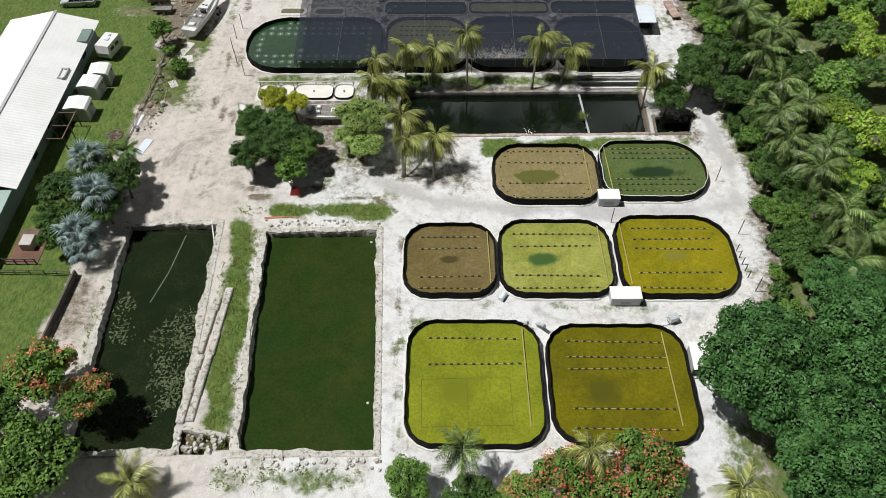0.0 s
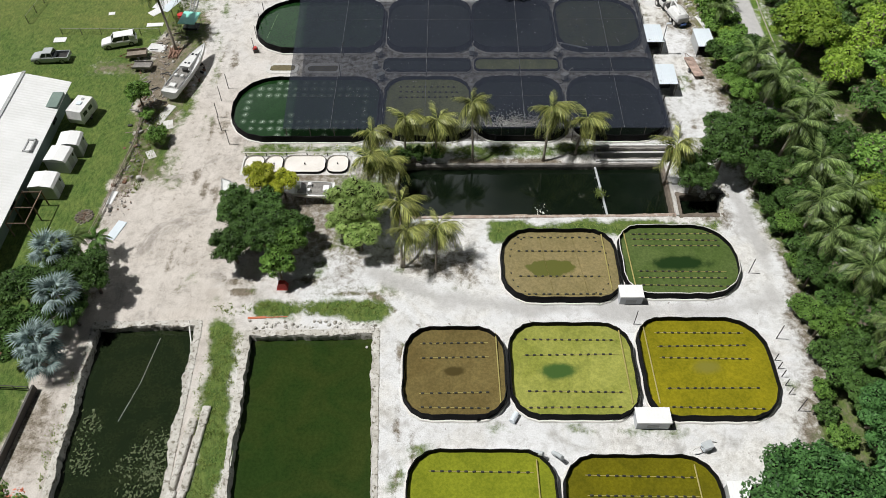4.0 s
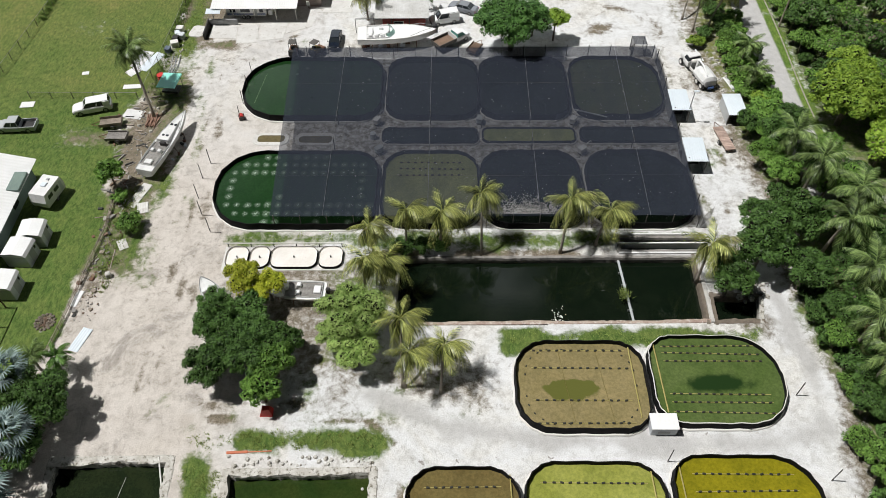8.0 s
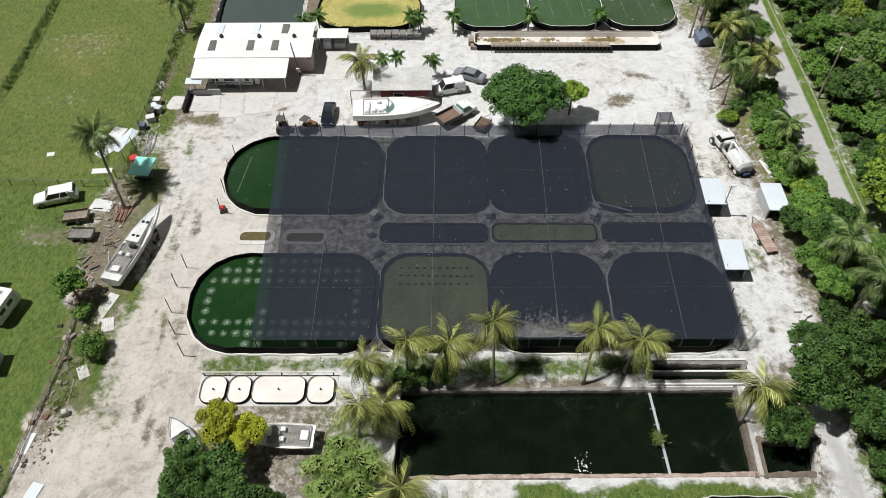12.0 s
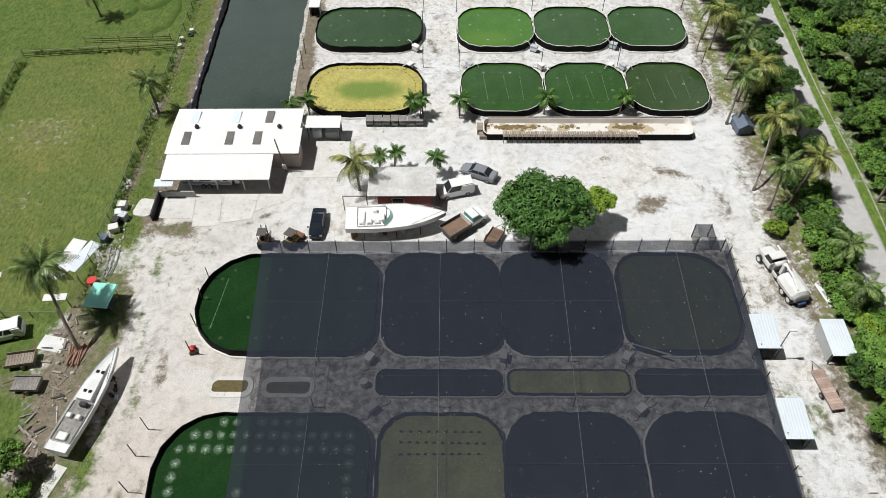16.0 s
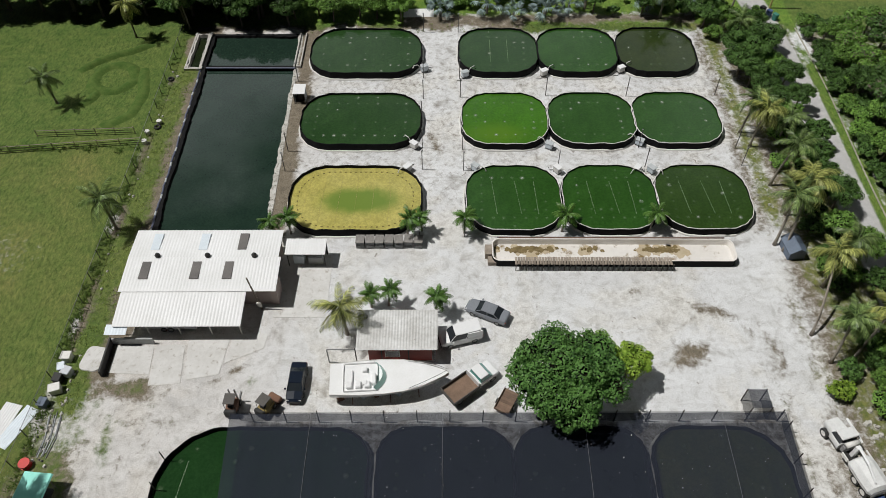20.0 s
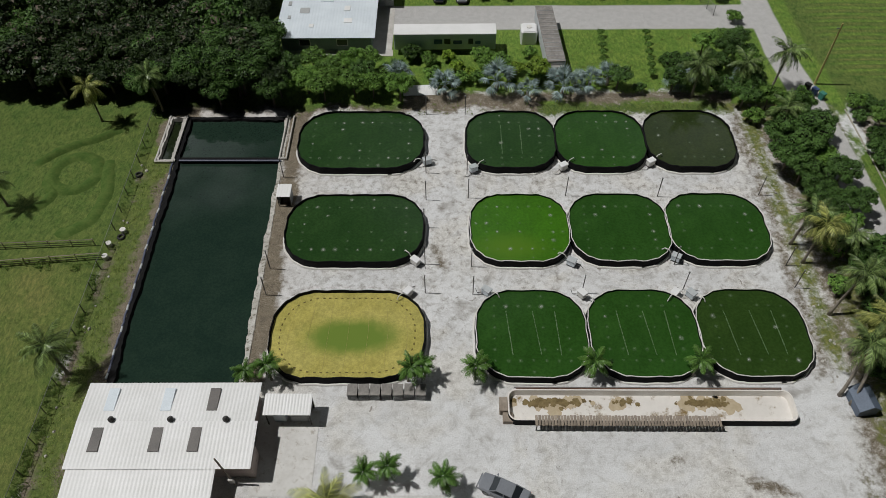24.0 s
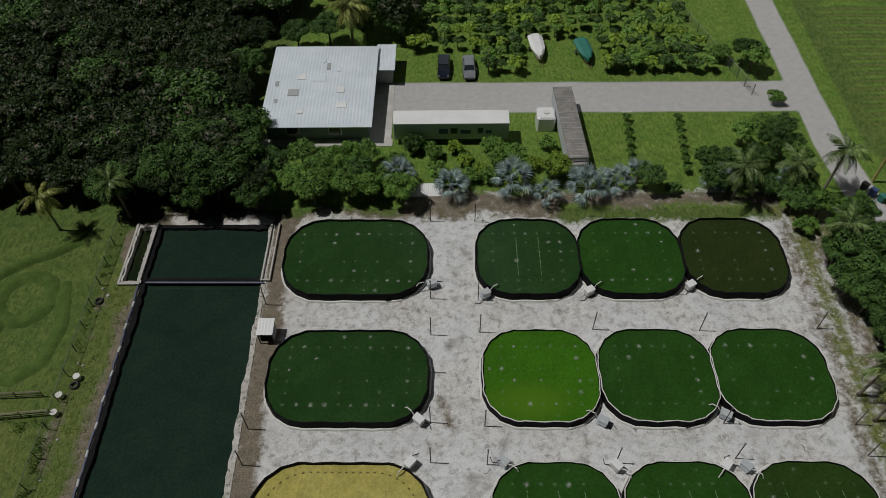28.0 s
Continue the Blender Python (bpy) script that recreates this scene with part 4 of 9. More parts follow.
def foam_mesh(spots, z, material, rnd):
    """Round patches of bubbles, thick in the middle and thinning out to the rim."""
    vs, fs, thick = [], [], []
    for x, y, q in spots:
        b = len(vs)
        vs.append((x, y, z))
        thick.append(1.0)
        for k, (f, h) in enumerate(((0.4, 0.42), (1.0, 0.0))):
            for j in range(12):
                a, o = j * 0.5236, q * f * rnd.uniform(0.85, 1.15)
                vs.append((x + o * math.cos(a), y + o * math.sin(a), z))
                thick.append(h)
        for j in range(12):
            n = (j + 1) % 12
            fs += [(b, b + 1 + j, b + 1 + n), (b + 1 + j, b + 13 + j, b + 13 + n, b + 1 + n)]
    me = bpy.data.meshes.new("foam")
    me.from_pydata(vs, [], fs)
    me.attributes.new("thickness", "FLOAT", "POINT").data.foreach_set("value", thick)
    me.materials.append(M[material])
    return me


def tank_pond(x, y, w, d, water, label, height=1.1, level=0.55, radius=0.42, base="pvc", seed=0, lines=(), lengths=0.8, foam=0, hollow=0.82, ringed=2, core="foam", spray=(0.18, 0.32), bright=0.12, streaks=(), wall="liner", rim=True, pipe=None, group="tank ponds"):
    """A pond above ground: lined wall, rolled rim, pale footing and turbid water, with float lines or foam."""
    rnd = random.Random(seed * 7 + 3)
    r = tuple(q * min(w, d) for q in radius) if isinstance(radius, tuple) else radius * min(w, d)
    t = thing("fish_pond", pose(x, y, 0), label, "pond", group)
    line = split_edges(rounded(w, d, r, 13), 0.9)
    k = len(line)
    wave = [0.05 * math.sin(i * 1.9 + seed) + rnd.uniform(-0.018, 0.018) for i in range(k)]
    tall = [height + rnd.uniform(-0.05, 0.04) for i in range(k)]

    def ring(out, z, wv=1.0):
        pts = []
        for i, (px, py) in enumerate(line):
            qx, qy = line[(i + 1) % k][0] - line[i - 1][0], line[(i + 1) % k][1] - line[i - 1][1]
            n = math.hypot(qx, qy)
            o = out + wave[i] * wv
            pts.append((px + qy / n * o, py - qx / n * o, z if z is not None else tall[i]))
        return pts
    s = Shape()
    rings = [ring(0.1, 0.0, 0.4), ring(0.06, height * 0.5), ring(0.04, None), ring(-0.05, None), ring(-0.09, level - 0.15, 0.5)]
    s.loft(rings, caps=False)
    part("wall", s, wall, t)
    if rim:
        s = Shape()
        top = [tuple(Vector(p) + Vector((0, 0, 0.035))) for p in ring(0.0, None)]
        s.tube(top + top[:2], 0.055, 5, False)
        part("rim", s, "liner" if rim is True else rim, t)
    foot = ring(0.2, 0.06, 0.8)
    s = Shape()
    s.tube(foot + foot[:2], 0.14, 6, False)
    part("footing", s, base, t, "pale footing pipe")
    s = Shape()
    inner = ring(-0.02, level, 0.2)
    s.add([(0, 0, level)] + inner, [(0, i + 1, (i + 1) % k + 1) for i in range(k)])
    part("water", s, WATERS[water], t)
    for fy in lines:
        half = (w / 2 - 0.8) * lengths
        yy = fy * d
        s = Shape()
        tilt = rnd.uniform(-0.1, 0.1)
        s.tube([(-half, yy - tilt, level + 0.03), (0, yy, level + 0.03), (half, yy + tilt, level + 0.03)], 0.035, 5)
        part("float_line", s, "floatpipe", t)
        xx = -half + 0.4
        while xx < half:
            part("float", floater, "", t, m=pose(xx, yy + tilt * xx / half, level + 0.02, 0, 0, rnd.uniform(-20, 20)))
            xx += rnd.uniform(0.7, 0.95)
    if pipe:
        s = Shape()
        px = pipe * w
        s.tube([(px, d * 0.44, level + 0.25), (px + 0.25, -d * 0.36, level + 0.06)], 0.07, 5)
        part("supply_pipe", s, "floatpipe", t)
    if foam:
        faint, white = [], []
        nx, ny = max(3, int(w / 1.25)), max(3, int(d / 1.3))
        for i in range(nx):
            for j in range(ny):
                if rnd.random() > foam or (ringed - 1 < j < ny - ringed and (1 < i < nx - 2) and rnd.random() < hollow):
                    continue
                fx, fy = -w / 2 + w * (i + 0.5) / nx + rnd.uniform(-0.07, 0.07), -d / 2 + d * (j + 0.5) / ny + rnd.uniform(-0.06, 0.06)
                rc = r if not isinstance(r, tuple) else (r[0] if fx < 0 else r[1])
                if math.hypot(max(0, abs(fx) - w / 2 + rc), max(0, abs(fy) - d / 2 + rc)) > rc - 0.7:
                    continue
                lit = rnd.random() < bright
                (white if lit else faint).append((fx, fy, rnd.uniform(*spray) * (1.15 if lit else 1.0)))
        for spots, mat in ((faint, "faintfoam"), (white, core)):
            if spots:
                tagged(part("foam", foam_mesh(spots, level + 0.012, mat, rnd), "", t), kind="stuff")
    for sx, lean in streaks:
        s = Shape()
        n = 60
        for i in range(n):
            u = i / (n - 1) - 0.5
            s.disc(sx * w + lean * u * d * 0.45, u * d * 0.5, level + 0.01, rnd.uniform(0.03, 0.075), 5, 0.4, rnd)
        tagged(part("foam_streak", s, "streak", t), kind="stuff")
    return t


# south block
S4 = (0.33, 0.16, -0.24, -0.4)
tank_pond(4.3, 39.4, 14.4, 14.5, "lime", "square pond of lime-green water in black liner", seed=1, lines=(0.36, 0.14), pipe=0.38, radius=0.22)
tank_pond(19.8, 39.25, 15.0, 13.7, "amber", "square pond of amber water with float lines", seed=2, lines=(0.36, 0.22, 0.12, -0.22, -0.38), pipe=0.36, radius=0.24)
tank_pond(1.75, 55.55, 10.9, 10.5, "brown", "small pond of brown water with float lines", seed=3, lines=S4, pipe=0.42, radius=0.3)
tank_pond(14.4, 55.8, 13.3, 11.0, "pea", "pond of pale pea-green water with float lines", seed=4, lines=S4, lengths=0.88, pipe=0.42, radius=0.28)
tank_pond(28.9, 56.05, 13.9, 11.8, "ochre", "pond of ochre water with float lines", seed=5, lines=(0.36, 0.22, 0.09, -0.21, -0.4), pipe=-0.44, radius=(0.24, 0.36))
tank_pond(14.3, 69.75, 13.7, 10.1, "tan", "rounded pond of tan water with a green patch", seed=6, lines=(0.41, 0.2, -0.17, -0.42), lengths=0.84, pipe=0.4, radius=(0.36, 0.3))
tank_pond(28.6, 70.35, 13.7, 10.2, "moss", "rounded pond of mossy green water with pale rim", seed=7, lines=(0.4, 0.31, 0.22, -0.16, -0.25, -0.36), lengths=0.86, radius=(0.28, 0.46), rim="pvc", pipe=-0.44)
# north block: three rows
ROWN = ((155.6, 10.9, ((-13.2, 16.3), (6.25, 11.65), (18.1, 11.5), (29.6, 11.35)), ("yellow", "green", "green", "moor")), (170.35, 10.5, ((-13.6, 16.2), (5.8, 11.55), (17.55, 11.6), (29.0, 11.6)), ("deep", "bright", "green", "green")), (185.6, 10.8, ((-13.95, 16.3), (5.5, 11.6), (17.15, 11.6), (28.75, 11.4)), ("deep", "deep", "green", "olive")))
WORDS = {"moor": "brownish green water", "yellow": "pale yellow water with a green middle", "green": "rich green water", "deep": "dark bottle-green water", "bright": "bright green water", "olive": "brownish olive water"}
for j, (cy, dd, cols, kinds) in enumerate(ROWN):
    for i, (cx, ww) in enumerate(cols):
        kd = kinds[i]
        tank_pond(cx, cy, ww, dd, kd, "oval fish pond of " + WORDS[kd], seed=20 + j * 4 + i, level=0.9 if kd != "yellow" else 0.76, radius=0.41 if i == 0 else 0.37,
                  foam=0.95 if kd not in ("yellow",) else 0, bright=0.34 if i == 0 or kd == "bright" else 0.16, rim="pvc" if (i, j) in ((1, 0), (2, 0), (3, 0), (3, 1), (2, 1), (1, 1)) else True,
                  streaks=((-0.2, -0.1), (0.05, -0.12), (0.24, -0.05)) if j == 0 and i > 0 else (((-0.1, 0), (0.12, 0)) if (i, j) == (1, 2) else ()), group="northern fish ponds")
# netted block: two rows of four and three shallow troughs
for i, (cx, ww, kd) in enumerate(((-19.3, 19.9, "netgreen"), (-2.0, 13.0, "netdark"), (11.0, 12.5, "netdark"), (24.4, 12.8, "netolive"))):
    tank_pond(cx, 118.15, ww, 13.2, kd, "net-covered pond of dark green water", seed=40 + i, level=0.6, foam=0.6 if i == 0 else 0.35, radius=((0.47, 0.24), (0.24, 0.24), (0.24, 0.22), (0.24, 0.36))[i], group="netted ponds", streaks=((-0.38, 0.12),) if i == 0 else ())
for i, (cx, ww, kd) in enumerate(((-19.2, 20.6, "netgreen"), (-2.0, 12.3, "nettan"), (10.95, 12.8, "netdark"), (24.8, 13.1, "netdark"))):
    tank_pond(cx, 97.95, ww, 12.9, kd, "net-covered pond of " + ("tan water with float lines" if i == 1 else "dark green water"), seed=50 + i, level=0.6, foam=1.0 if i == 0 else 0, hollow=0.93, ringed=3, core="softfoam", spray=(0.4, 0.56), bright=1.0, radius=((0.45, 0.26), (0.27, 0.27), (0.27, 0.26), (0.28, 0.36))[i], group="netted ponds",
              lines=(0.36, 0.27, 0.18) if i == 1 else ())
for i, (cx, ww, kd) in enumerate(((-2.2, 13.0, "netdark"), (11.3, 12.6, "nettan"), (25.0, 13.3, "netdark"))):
    tank_pond(cx, 108.25, ww, 2.8, kd, "shallow narrow trough under the shade net", height=0.5, level=0.25, seed=60 + i, radius=0.3, rim=False, base="conc", group="shallow troughs")

# sunken frame of thin rope in the lime pond
rope = thing("floating_rope", pose(3.4, 37.4, 0.56), "thin dark rope frame floating on the lime pond", "rope")
for a, b in (((-4.6, -3.2), (4.8, -3.0)), ((-4.7, 2.2), (4.7, 2.4)), ((-4.6, -3.2), (-4.7, 2.2)), ((0.2, -3.1), (0.1, 2.3)), ((4.8, -3.0), (4.7, 2.4))):
    part("rope", Shape().tube([(*a, 0.0), ((a[0] + b[0]) / 2 + 0.05, (a[1] + b[1]) / 2 + 0.06, 0.0), (*b, 0.0)], 0.022, 4), "brownfloat", rope)

# ring of small floats and sunken ropes in the yellow pond
yp = thing("float_ring", pose(ROWN[0][2][0][0], ROWN[0][0], 0), "ring of small brown floats on the yellow pond", "floats")
loop = split_edges(rounded(ROWN[0][2][0][1] - 2.0, ROWN[0][1] - 1.6, 4.2, 9), 0.6)
small = Shape().box(-0.13, 0.13, -0.07, 0.07, -0.03, 0.06, 0.03).mesh("float", "brownfloat")
for i, (px, py) in enumerate(loop):
    qx, qy = loop[(i + 1) % len(loop)]
    part("float", small, "", yp, m=pose(px, py, 0.76, 0, 0, math.degrees(math.atan2(qy - py, qx - px))))
for i in range(7):
    part("rope", Shape().tube([(-6.4 + 2.1 * i, -4.4, 0.765), (-6.2 + 2.1 * i, 0.5, 0.765), (-5.6 + 1.9 * i, 4.4, 0.765)], 0.014, 4), "floatpipe", yp)

# ---- shade net over the two rows of ponds ----
def sag_sheet(x0, x1, y0, y1, z, sag, nx, ny, rnd, skew=0.0):
    vs = []
    for j in range(ny + 1):
        for i in range(nx + 1):
            u, v = i / nx, j / ny
            vs.append((x0 + (x1 - x0) * u + skew * v * (1 - u), y0 + (y1 - y0) * v, z - sag * 4 * u * (1 - u) - sag * 0.5 * abs(math.sin(v * math.pi * 3)) + rnd.uniform(-0.03, 0.03)))
    n = nx + 1
    return Shape().add(vs, [(j * n + i, j * n + i + 1, (j + 1) * n + i + 1, (j + 1) * n + i) for j in range(ny) for i in range(nx)])


rn = random.Random(9)
net = thing("shade_net", pose(0, 0, 0), "black shade net stretched on cables over the ponds", "net")
NX = (-21.4, -15.0, -2.2, 11.5, 24.9, 31.1)
NET_Z, N0, N1 = 2.25, 91.8, 125.7
for i in range(5):
    part("net_panel", sag_sheet(NX[i], NX[i + 1], N0, N1, NET_Z, 0.12, 8, 22, rn, -1.5 if i == 0 else 0), "net", net)
for x in NX[1:-1]:
    part("cable", Shape().tube([(x, N0 + (N1 - N0) * k / 12, NET_Z + 0.03 - 0.05 * (k % 2)) for k in range(13)], 0.024, 5), "cable", net, "pale rope along a net seam")
for y in (117.2, 108.0, 98.6):
    part("cable", Shape().tube([(-21.4, y, NET_Z + 0.02), (5, y, NET_Z - 0.04), (31.1, y, NET_Z + 0.02)], 0.01, 4), "post", net)
# pale specks strewn over the net, thickest along its south edge
litter = Shape()
for i in range(5200):
    x, y = rn.uniform(-14, 30.5), rn.uniform(N0 + 0.5, N1 - 0.5)
    if i % 13:
        x, y = rn.choice((4.0, 6.0, 8.5, 9.5, 10.5, 12.5, 14.5, 18.0)) + rn.gauss(0, 1.4), N0 + abs(rn.gauss(0, 1.3)) + 0.2
    litter.disc(x, y, NET_Z + 0.05, rn.uniform(0.012, 0.034) if i % 13 else rn.uniform(0.02, 0.05), 5, 0.5, rn)
tagged(part("leaf_litter", litter, "conc", net), kind="stuff")


def curtain(p0, p1, z0, z1, rnd):
    k = max(4, int(math.hypot(p1[0] - p0[0], p1[1] - p0[1]) / 1.2))
    vs = []
    for i in range(k + 1):
        x, y = p0[0] + (p1[0] - p0[0]) * i / k, p0[1] + (p1[1] - p0[1]) * i / k
        o = rnd.uniform(-0.1, 0.1)
        vs += [(x + o, y + o, z0), (x, y, z1)]
    return Shape().add(vs, [(2 * i, 2 * i + 2, 2 * i + 3, 2 * i + 1) for i in range(k)])


part("side_net", curtain((-21.4, N0), (31.1, N0), 0.35, NET_Z, rn), "sidenet", net)
part("side_net", curtain((31.3, N0), (31.3, N1), 0.3, NET_Z, rn), "sidenet", net)
part("side_net", curtain((-22.4, N1 + 0.1), (31.1, N1 + 0.1), 0.3, NET_Z, rn), "sidenet", net)
part("side_net", curtain((31.4, N0 - 0.1), (33.0, 93.2), 0.1, NET_Z, rn), "sidenet", net)
post = Shape().tube([(0, 0, -0.1), (0, 0, 2.35)], 0.06, 6).mesh("post", "post")
for x in np.arange(-21, 31.5, 3.25):
    part("post", post, "", net, m=pose(x, N0 - 0.05, 0))
    part("post", post, "", net, m=pose(x, N1 + 0.15, 0))
for y in np.arange(95, 125, 3.3):
    part("post", post, "", net, m=pose(31.45, y, 0))
for x in NX[1:-1]:
    for y in (105.6, 110.9):
        part("post", post, "", net, m=pose(x, y, 0))
# little net lobby at the far corner
lobby = thing("net_lobby", pose(29.0, 127.0, 0), "small netted entrance cage beside the ponds", "cage")
part("cover", sag_sheet(-1.0, 0.9, -0.9, 1.1, 2.3, 0.03, 3, 3, rn), "net", lobby)
for a, b in (((-1.0, 1.1), (0.9, 1.1)), ((0.9, 1.1), (0.9, -0.9)), ((-1.0, -0.9), (-1.0, 1.1))):
    part("side_net", curtain(a, b, 0.05, 2.3, rn), "sidenet", lobby)
for x, y in ((-1.0, -0.9), (0.9, -0.9), (-1.0, 1.1), (0.9, 1.1)):
    part("post", post, "", lobby, m=pose(x, y, 0))


# ---- thin posts round the ponds ----
pole_mesh = Shape().tube([(0, 0, -0.15), (0, 0, 3.15)], 0.055, 6).mesh("pole", "post")
cap_mesh = Shape().box(-0.09, 0.09, -0.06, 0.06, 3.1, 3.26, 0.02).mesh("lamp_head", "steel")


def pole(x, y, k=1.0, cap=True):
    t = thing("utility_post", pose(x, y, 0, 0, 0, (x * 37) % 360), "thin dark post standing beside the ponds", "post", "pond posts")
    o = part("pole", pole_mesh, "", t)
    o.scale = (1, 1, k)
    if cap:
        c = part("lamp_head", cap_mesh, "", t)
        c.location = (0, 0, 3.2 * (k - 1))
    return t


for x, y in ((-5.3, 175.7), (-5.4, 171.2), (-5.1, 161.5), (-5.6, 191.7), (-5.2, 165.6), (-5.4, 180.4), (-0.1, 176.0), (0.1, 165.2), (0.2, 161.3), (-0.2, 180.2), (-0.3, 191.6), (11.9, 176.3), (23.2, 176.1), (35.7, 176.3),
             (12.3, 161.4), (23.6, 161.8), (36.1, 162.0), (23.3, 165.4), (36.0, 165.2), (-22.9, 165.0), (-22.8, 161.3), (-23.4, 179.7), (0.2, 150.0), (-5.2, 150.2)):
    pole(x, y)
for x, y in ((22.0, 61.8), (37.5, 59.9), (37.4, 51.3), (36.7, 68.9), (-28.7, 121.6), (-28.9, 118.7), (-29.0, 115.3), (-28.8, 111.9), (-31.3, 103.2), (-31.8, 100.4), (-31.6, 96.8), (-30.6, 94.0), (-29.0, 91.2)):
    pole(x, y, 0.82, False)
for i in range(5):
    pole(36.6 + 0.1 * i, 57.2 - 1.0 * i, 0.42, False)

# ---- buildings ----
def corrugated(x0, x1, y0, y1, za, zb, pitch=0.28, amp=0.018, along="y", thick=0.05):
    """A ribbed roof sheet: ribs run down the slope; za at y0 (or x0), zb at y1 (or x1)."""
    s = Shape()
    lo, hi = (x0, x1) if along == "y" else (y0, y1)
    n = max(2, int((hi - lo) / pitch)) * 2
    vs = []
    for i in range(n + 1):
        c = lo + (hi - lo) * i / n
        b = amp if i % 2 else 0.0
        for e in (0, 1):
            z = (za, zb)[e] + b
            vs.append((c, (y0, y1)[e], z) if along == "y" else ((x0, x1)[e], c, z))
    k = len(vs)
    vs += [(x, y, z - thick) for x, y, z in vs]
    fs = []
    for i in range(n):
        q = (2 * i, 2 * i + 2, 2 * i + 3, 2 * i + 1)
        if along != "y":
            q = q[::-1]
        fs += [q, tuple(k + j for j in q[::-1]), (2 * i, k + 2 * i, k + 2 * i + 2, 2 * i + 2)[::1], (2 * i + 1, 2 * i + 3, k + 2 * i + 3, k + 2 * i + 1)]
    fs += [(0, 1, k + 1, k), (2 * n, k + 2 * n, k + 2 * n + 1, 2 * n + 1)]
    return s.add(vs, fs)


def walls(t, x0, x1, y0, y1, z1, mat, th=0.15):
    for a in ((x0, x1, y0, y0 + th), (x0, x1, y1 - th, y1), (x0, x0 + th, y0 + th, y1 - th), (x1 - th, x1, y0 + th, y1 - th)):
        part("wall", Shape().box(*a, 0, z1), mat, t)


def opening(t, x0, x1, y, z0, z1, name="window", out=-1):
    """A framed window or door on a wall that faces along y."""
    w = part(name, Shape().box(x0, x1, y + out * 0.03, y + 0.02, z0, z1, 0.01), "glass" if name == "window" else "dark", t)
    f = Shape()
    for a in ((x0 - 0.07, x0, z0 - 0.07, z1 + 0.07), (x1, x1 + 0.07, z0 - 0.07, z1 + 0.07), (x0, x1, z1, z1 + 0.07), (x0, x1, z0 - 0.07, z0)):
        f.box(a[0], a[1], min(y + out * 0.06, y), max(y + out * 0.06, y), a[2], a[3])
    part("frame", f, "pvc", w)


# long house with a white ribbed gable roof
house = thing("long_house", pose(0, 0, 0), "long low house with a white ribbed metal roof", "house")
walls(house, -66.0, -53.7, 56.0, 100.6, 2.5, "wallgreen_and_shade")
part("roof", corrugated(-58.9, -52.7, 65.0, 101.2, 4.5, 2.9, 0.5, 0.04, along="x"), "whiteroof", house)
part("roof", corrugated(-66.6, -58.9, 65.0, 101.6, 2.9, 4.5, 0.5, 0.04, along="x"), "whiteroof", house)
part("ridge_cap", Shape().box(-59.15, -58.65, 65.0, 101.6, 4.5, 4.6, 0.03), "wallgrey", house, "dark weathered ridge cap")
part("lower_roof", corrugated(-66.4, -53.4, 54.6, 65.0, 2.55, 2.75, 0.45, 0.03), "tealroof", house, "faded teal lower roof")
part("roof_patch", Shape().box(-54.3, -52.75, 95.2, 98.4, 3.0, 3.36, 0.02), "wallgreen_and_shade", house, "faded green roof patch")
for y0, y1, x0, x1 in ((86.3, 86.55, -54.4, -53.3), (88.5, 88.75, -54.4, -53.3), (86.3, 88.75, -54.4, -54.2), (86.3, 88.75, -53.5, -53.3)):
    part("skylight_frame", Shape().box(x0, x1, y0, y1, 2.9, 3.42, 0.02), "wallgrey", house)
for y in (72, 78, 94):
    o = part("window", Shape().box(-53.7, -53.66, y, y + 1.4, 1.0, 2.0), "glass", house)
gable = Shape().add([(-66.0, 100.55, 2.5), (-53.7, 100.55, 2.5), (-58.9, 100.55, 4.4), (-66.0, 100.45, 2.5), (-53.7, 100.45, 2.5), (-58.9, 100.45, 4.4)], [(0, 2, 1), (3, 4, 5), (0, 1, 4, 3), (1, 2, 5, 4), (2, 0, 3, 5)])
part("gable", gable, "wallgreen_and_shade", house)
# porch frame and yard clutter at the side of the house
porch = thing("porch_frame", pose(-51.4, 77.4, 0), "bare timber porch frame beside the long house", "frame")
for x, y in ((-1.2, -2.6), (1.2, -2.6), (-1.2, 0), (1.2, 0), (-1.2, 2.6), (1.2, 2.6)):
    part("post", Shape().box(x - 0.06, x + 0.06, y - 0.06, y + 0.06, 0, 2.3), "brownwood", porch)
for y in (-2.6, 0, 2.6):
    part("beam", Shape().box(-1.3, 1.3, y - 0.05, y + 0.05, 2.3, 2.42), "brownwood", porch)
for x in (-1.2, 1.2):
    part("beam", Shape().box(x - 0.05, x + 0.05, -2.8, 2.8, 2.42, 2.52), "brownwood", porch)
pen = thing("storage_pen", pose(-49.6, 57.6, 0), "low timber pen filled with scrap beside the house", "pen")
part("floor", Shape().box(-2.2, 1.6, -2.2, 3.2, 0, 0.06), "rust", pen)
for x in (-2.2, -0.9, 0.4, 1.6):
    part("rail_post", Shape().box(x - 0.06, x + 0.06, -2.3, -2.18, 0, 1.1), "post", pen)
part("rail", Shape().box(-2.3, 1.7, -2.3, -2.22, 0.95, 1.05), "post", pen)
part("rail", Shape().box(-2.3, 1.7, -2.3, -2.22, 0.5, 0.58), "post", pen)
part("crate", Shape().box(-1.0, 0.5, -0.2, 1.5, 0.06, 1.2, 0.05), "conc", pen)
part("pallet", Shape().box(-1.6, 0.9, 1.8, 3.0, 0.06, 0.5, 0.03), "brownwood", pen)


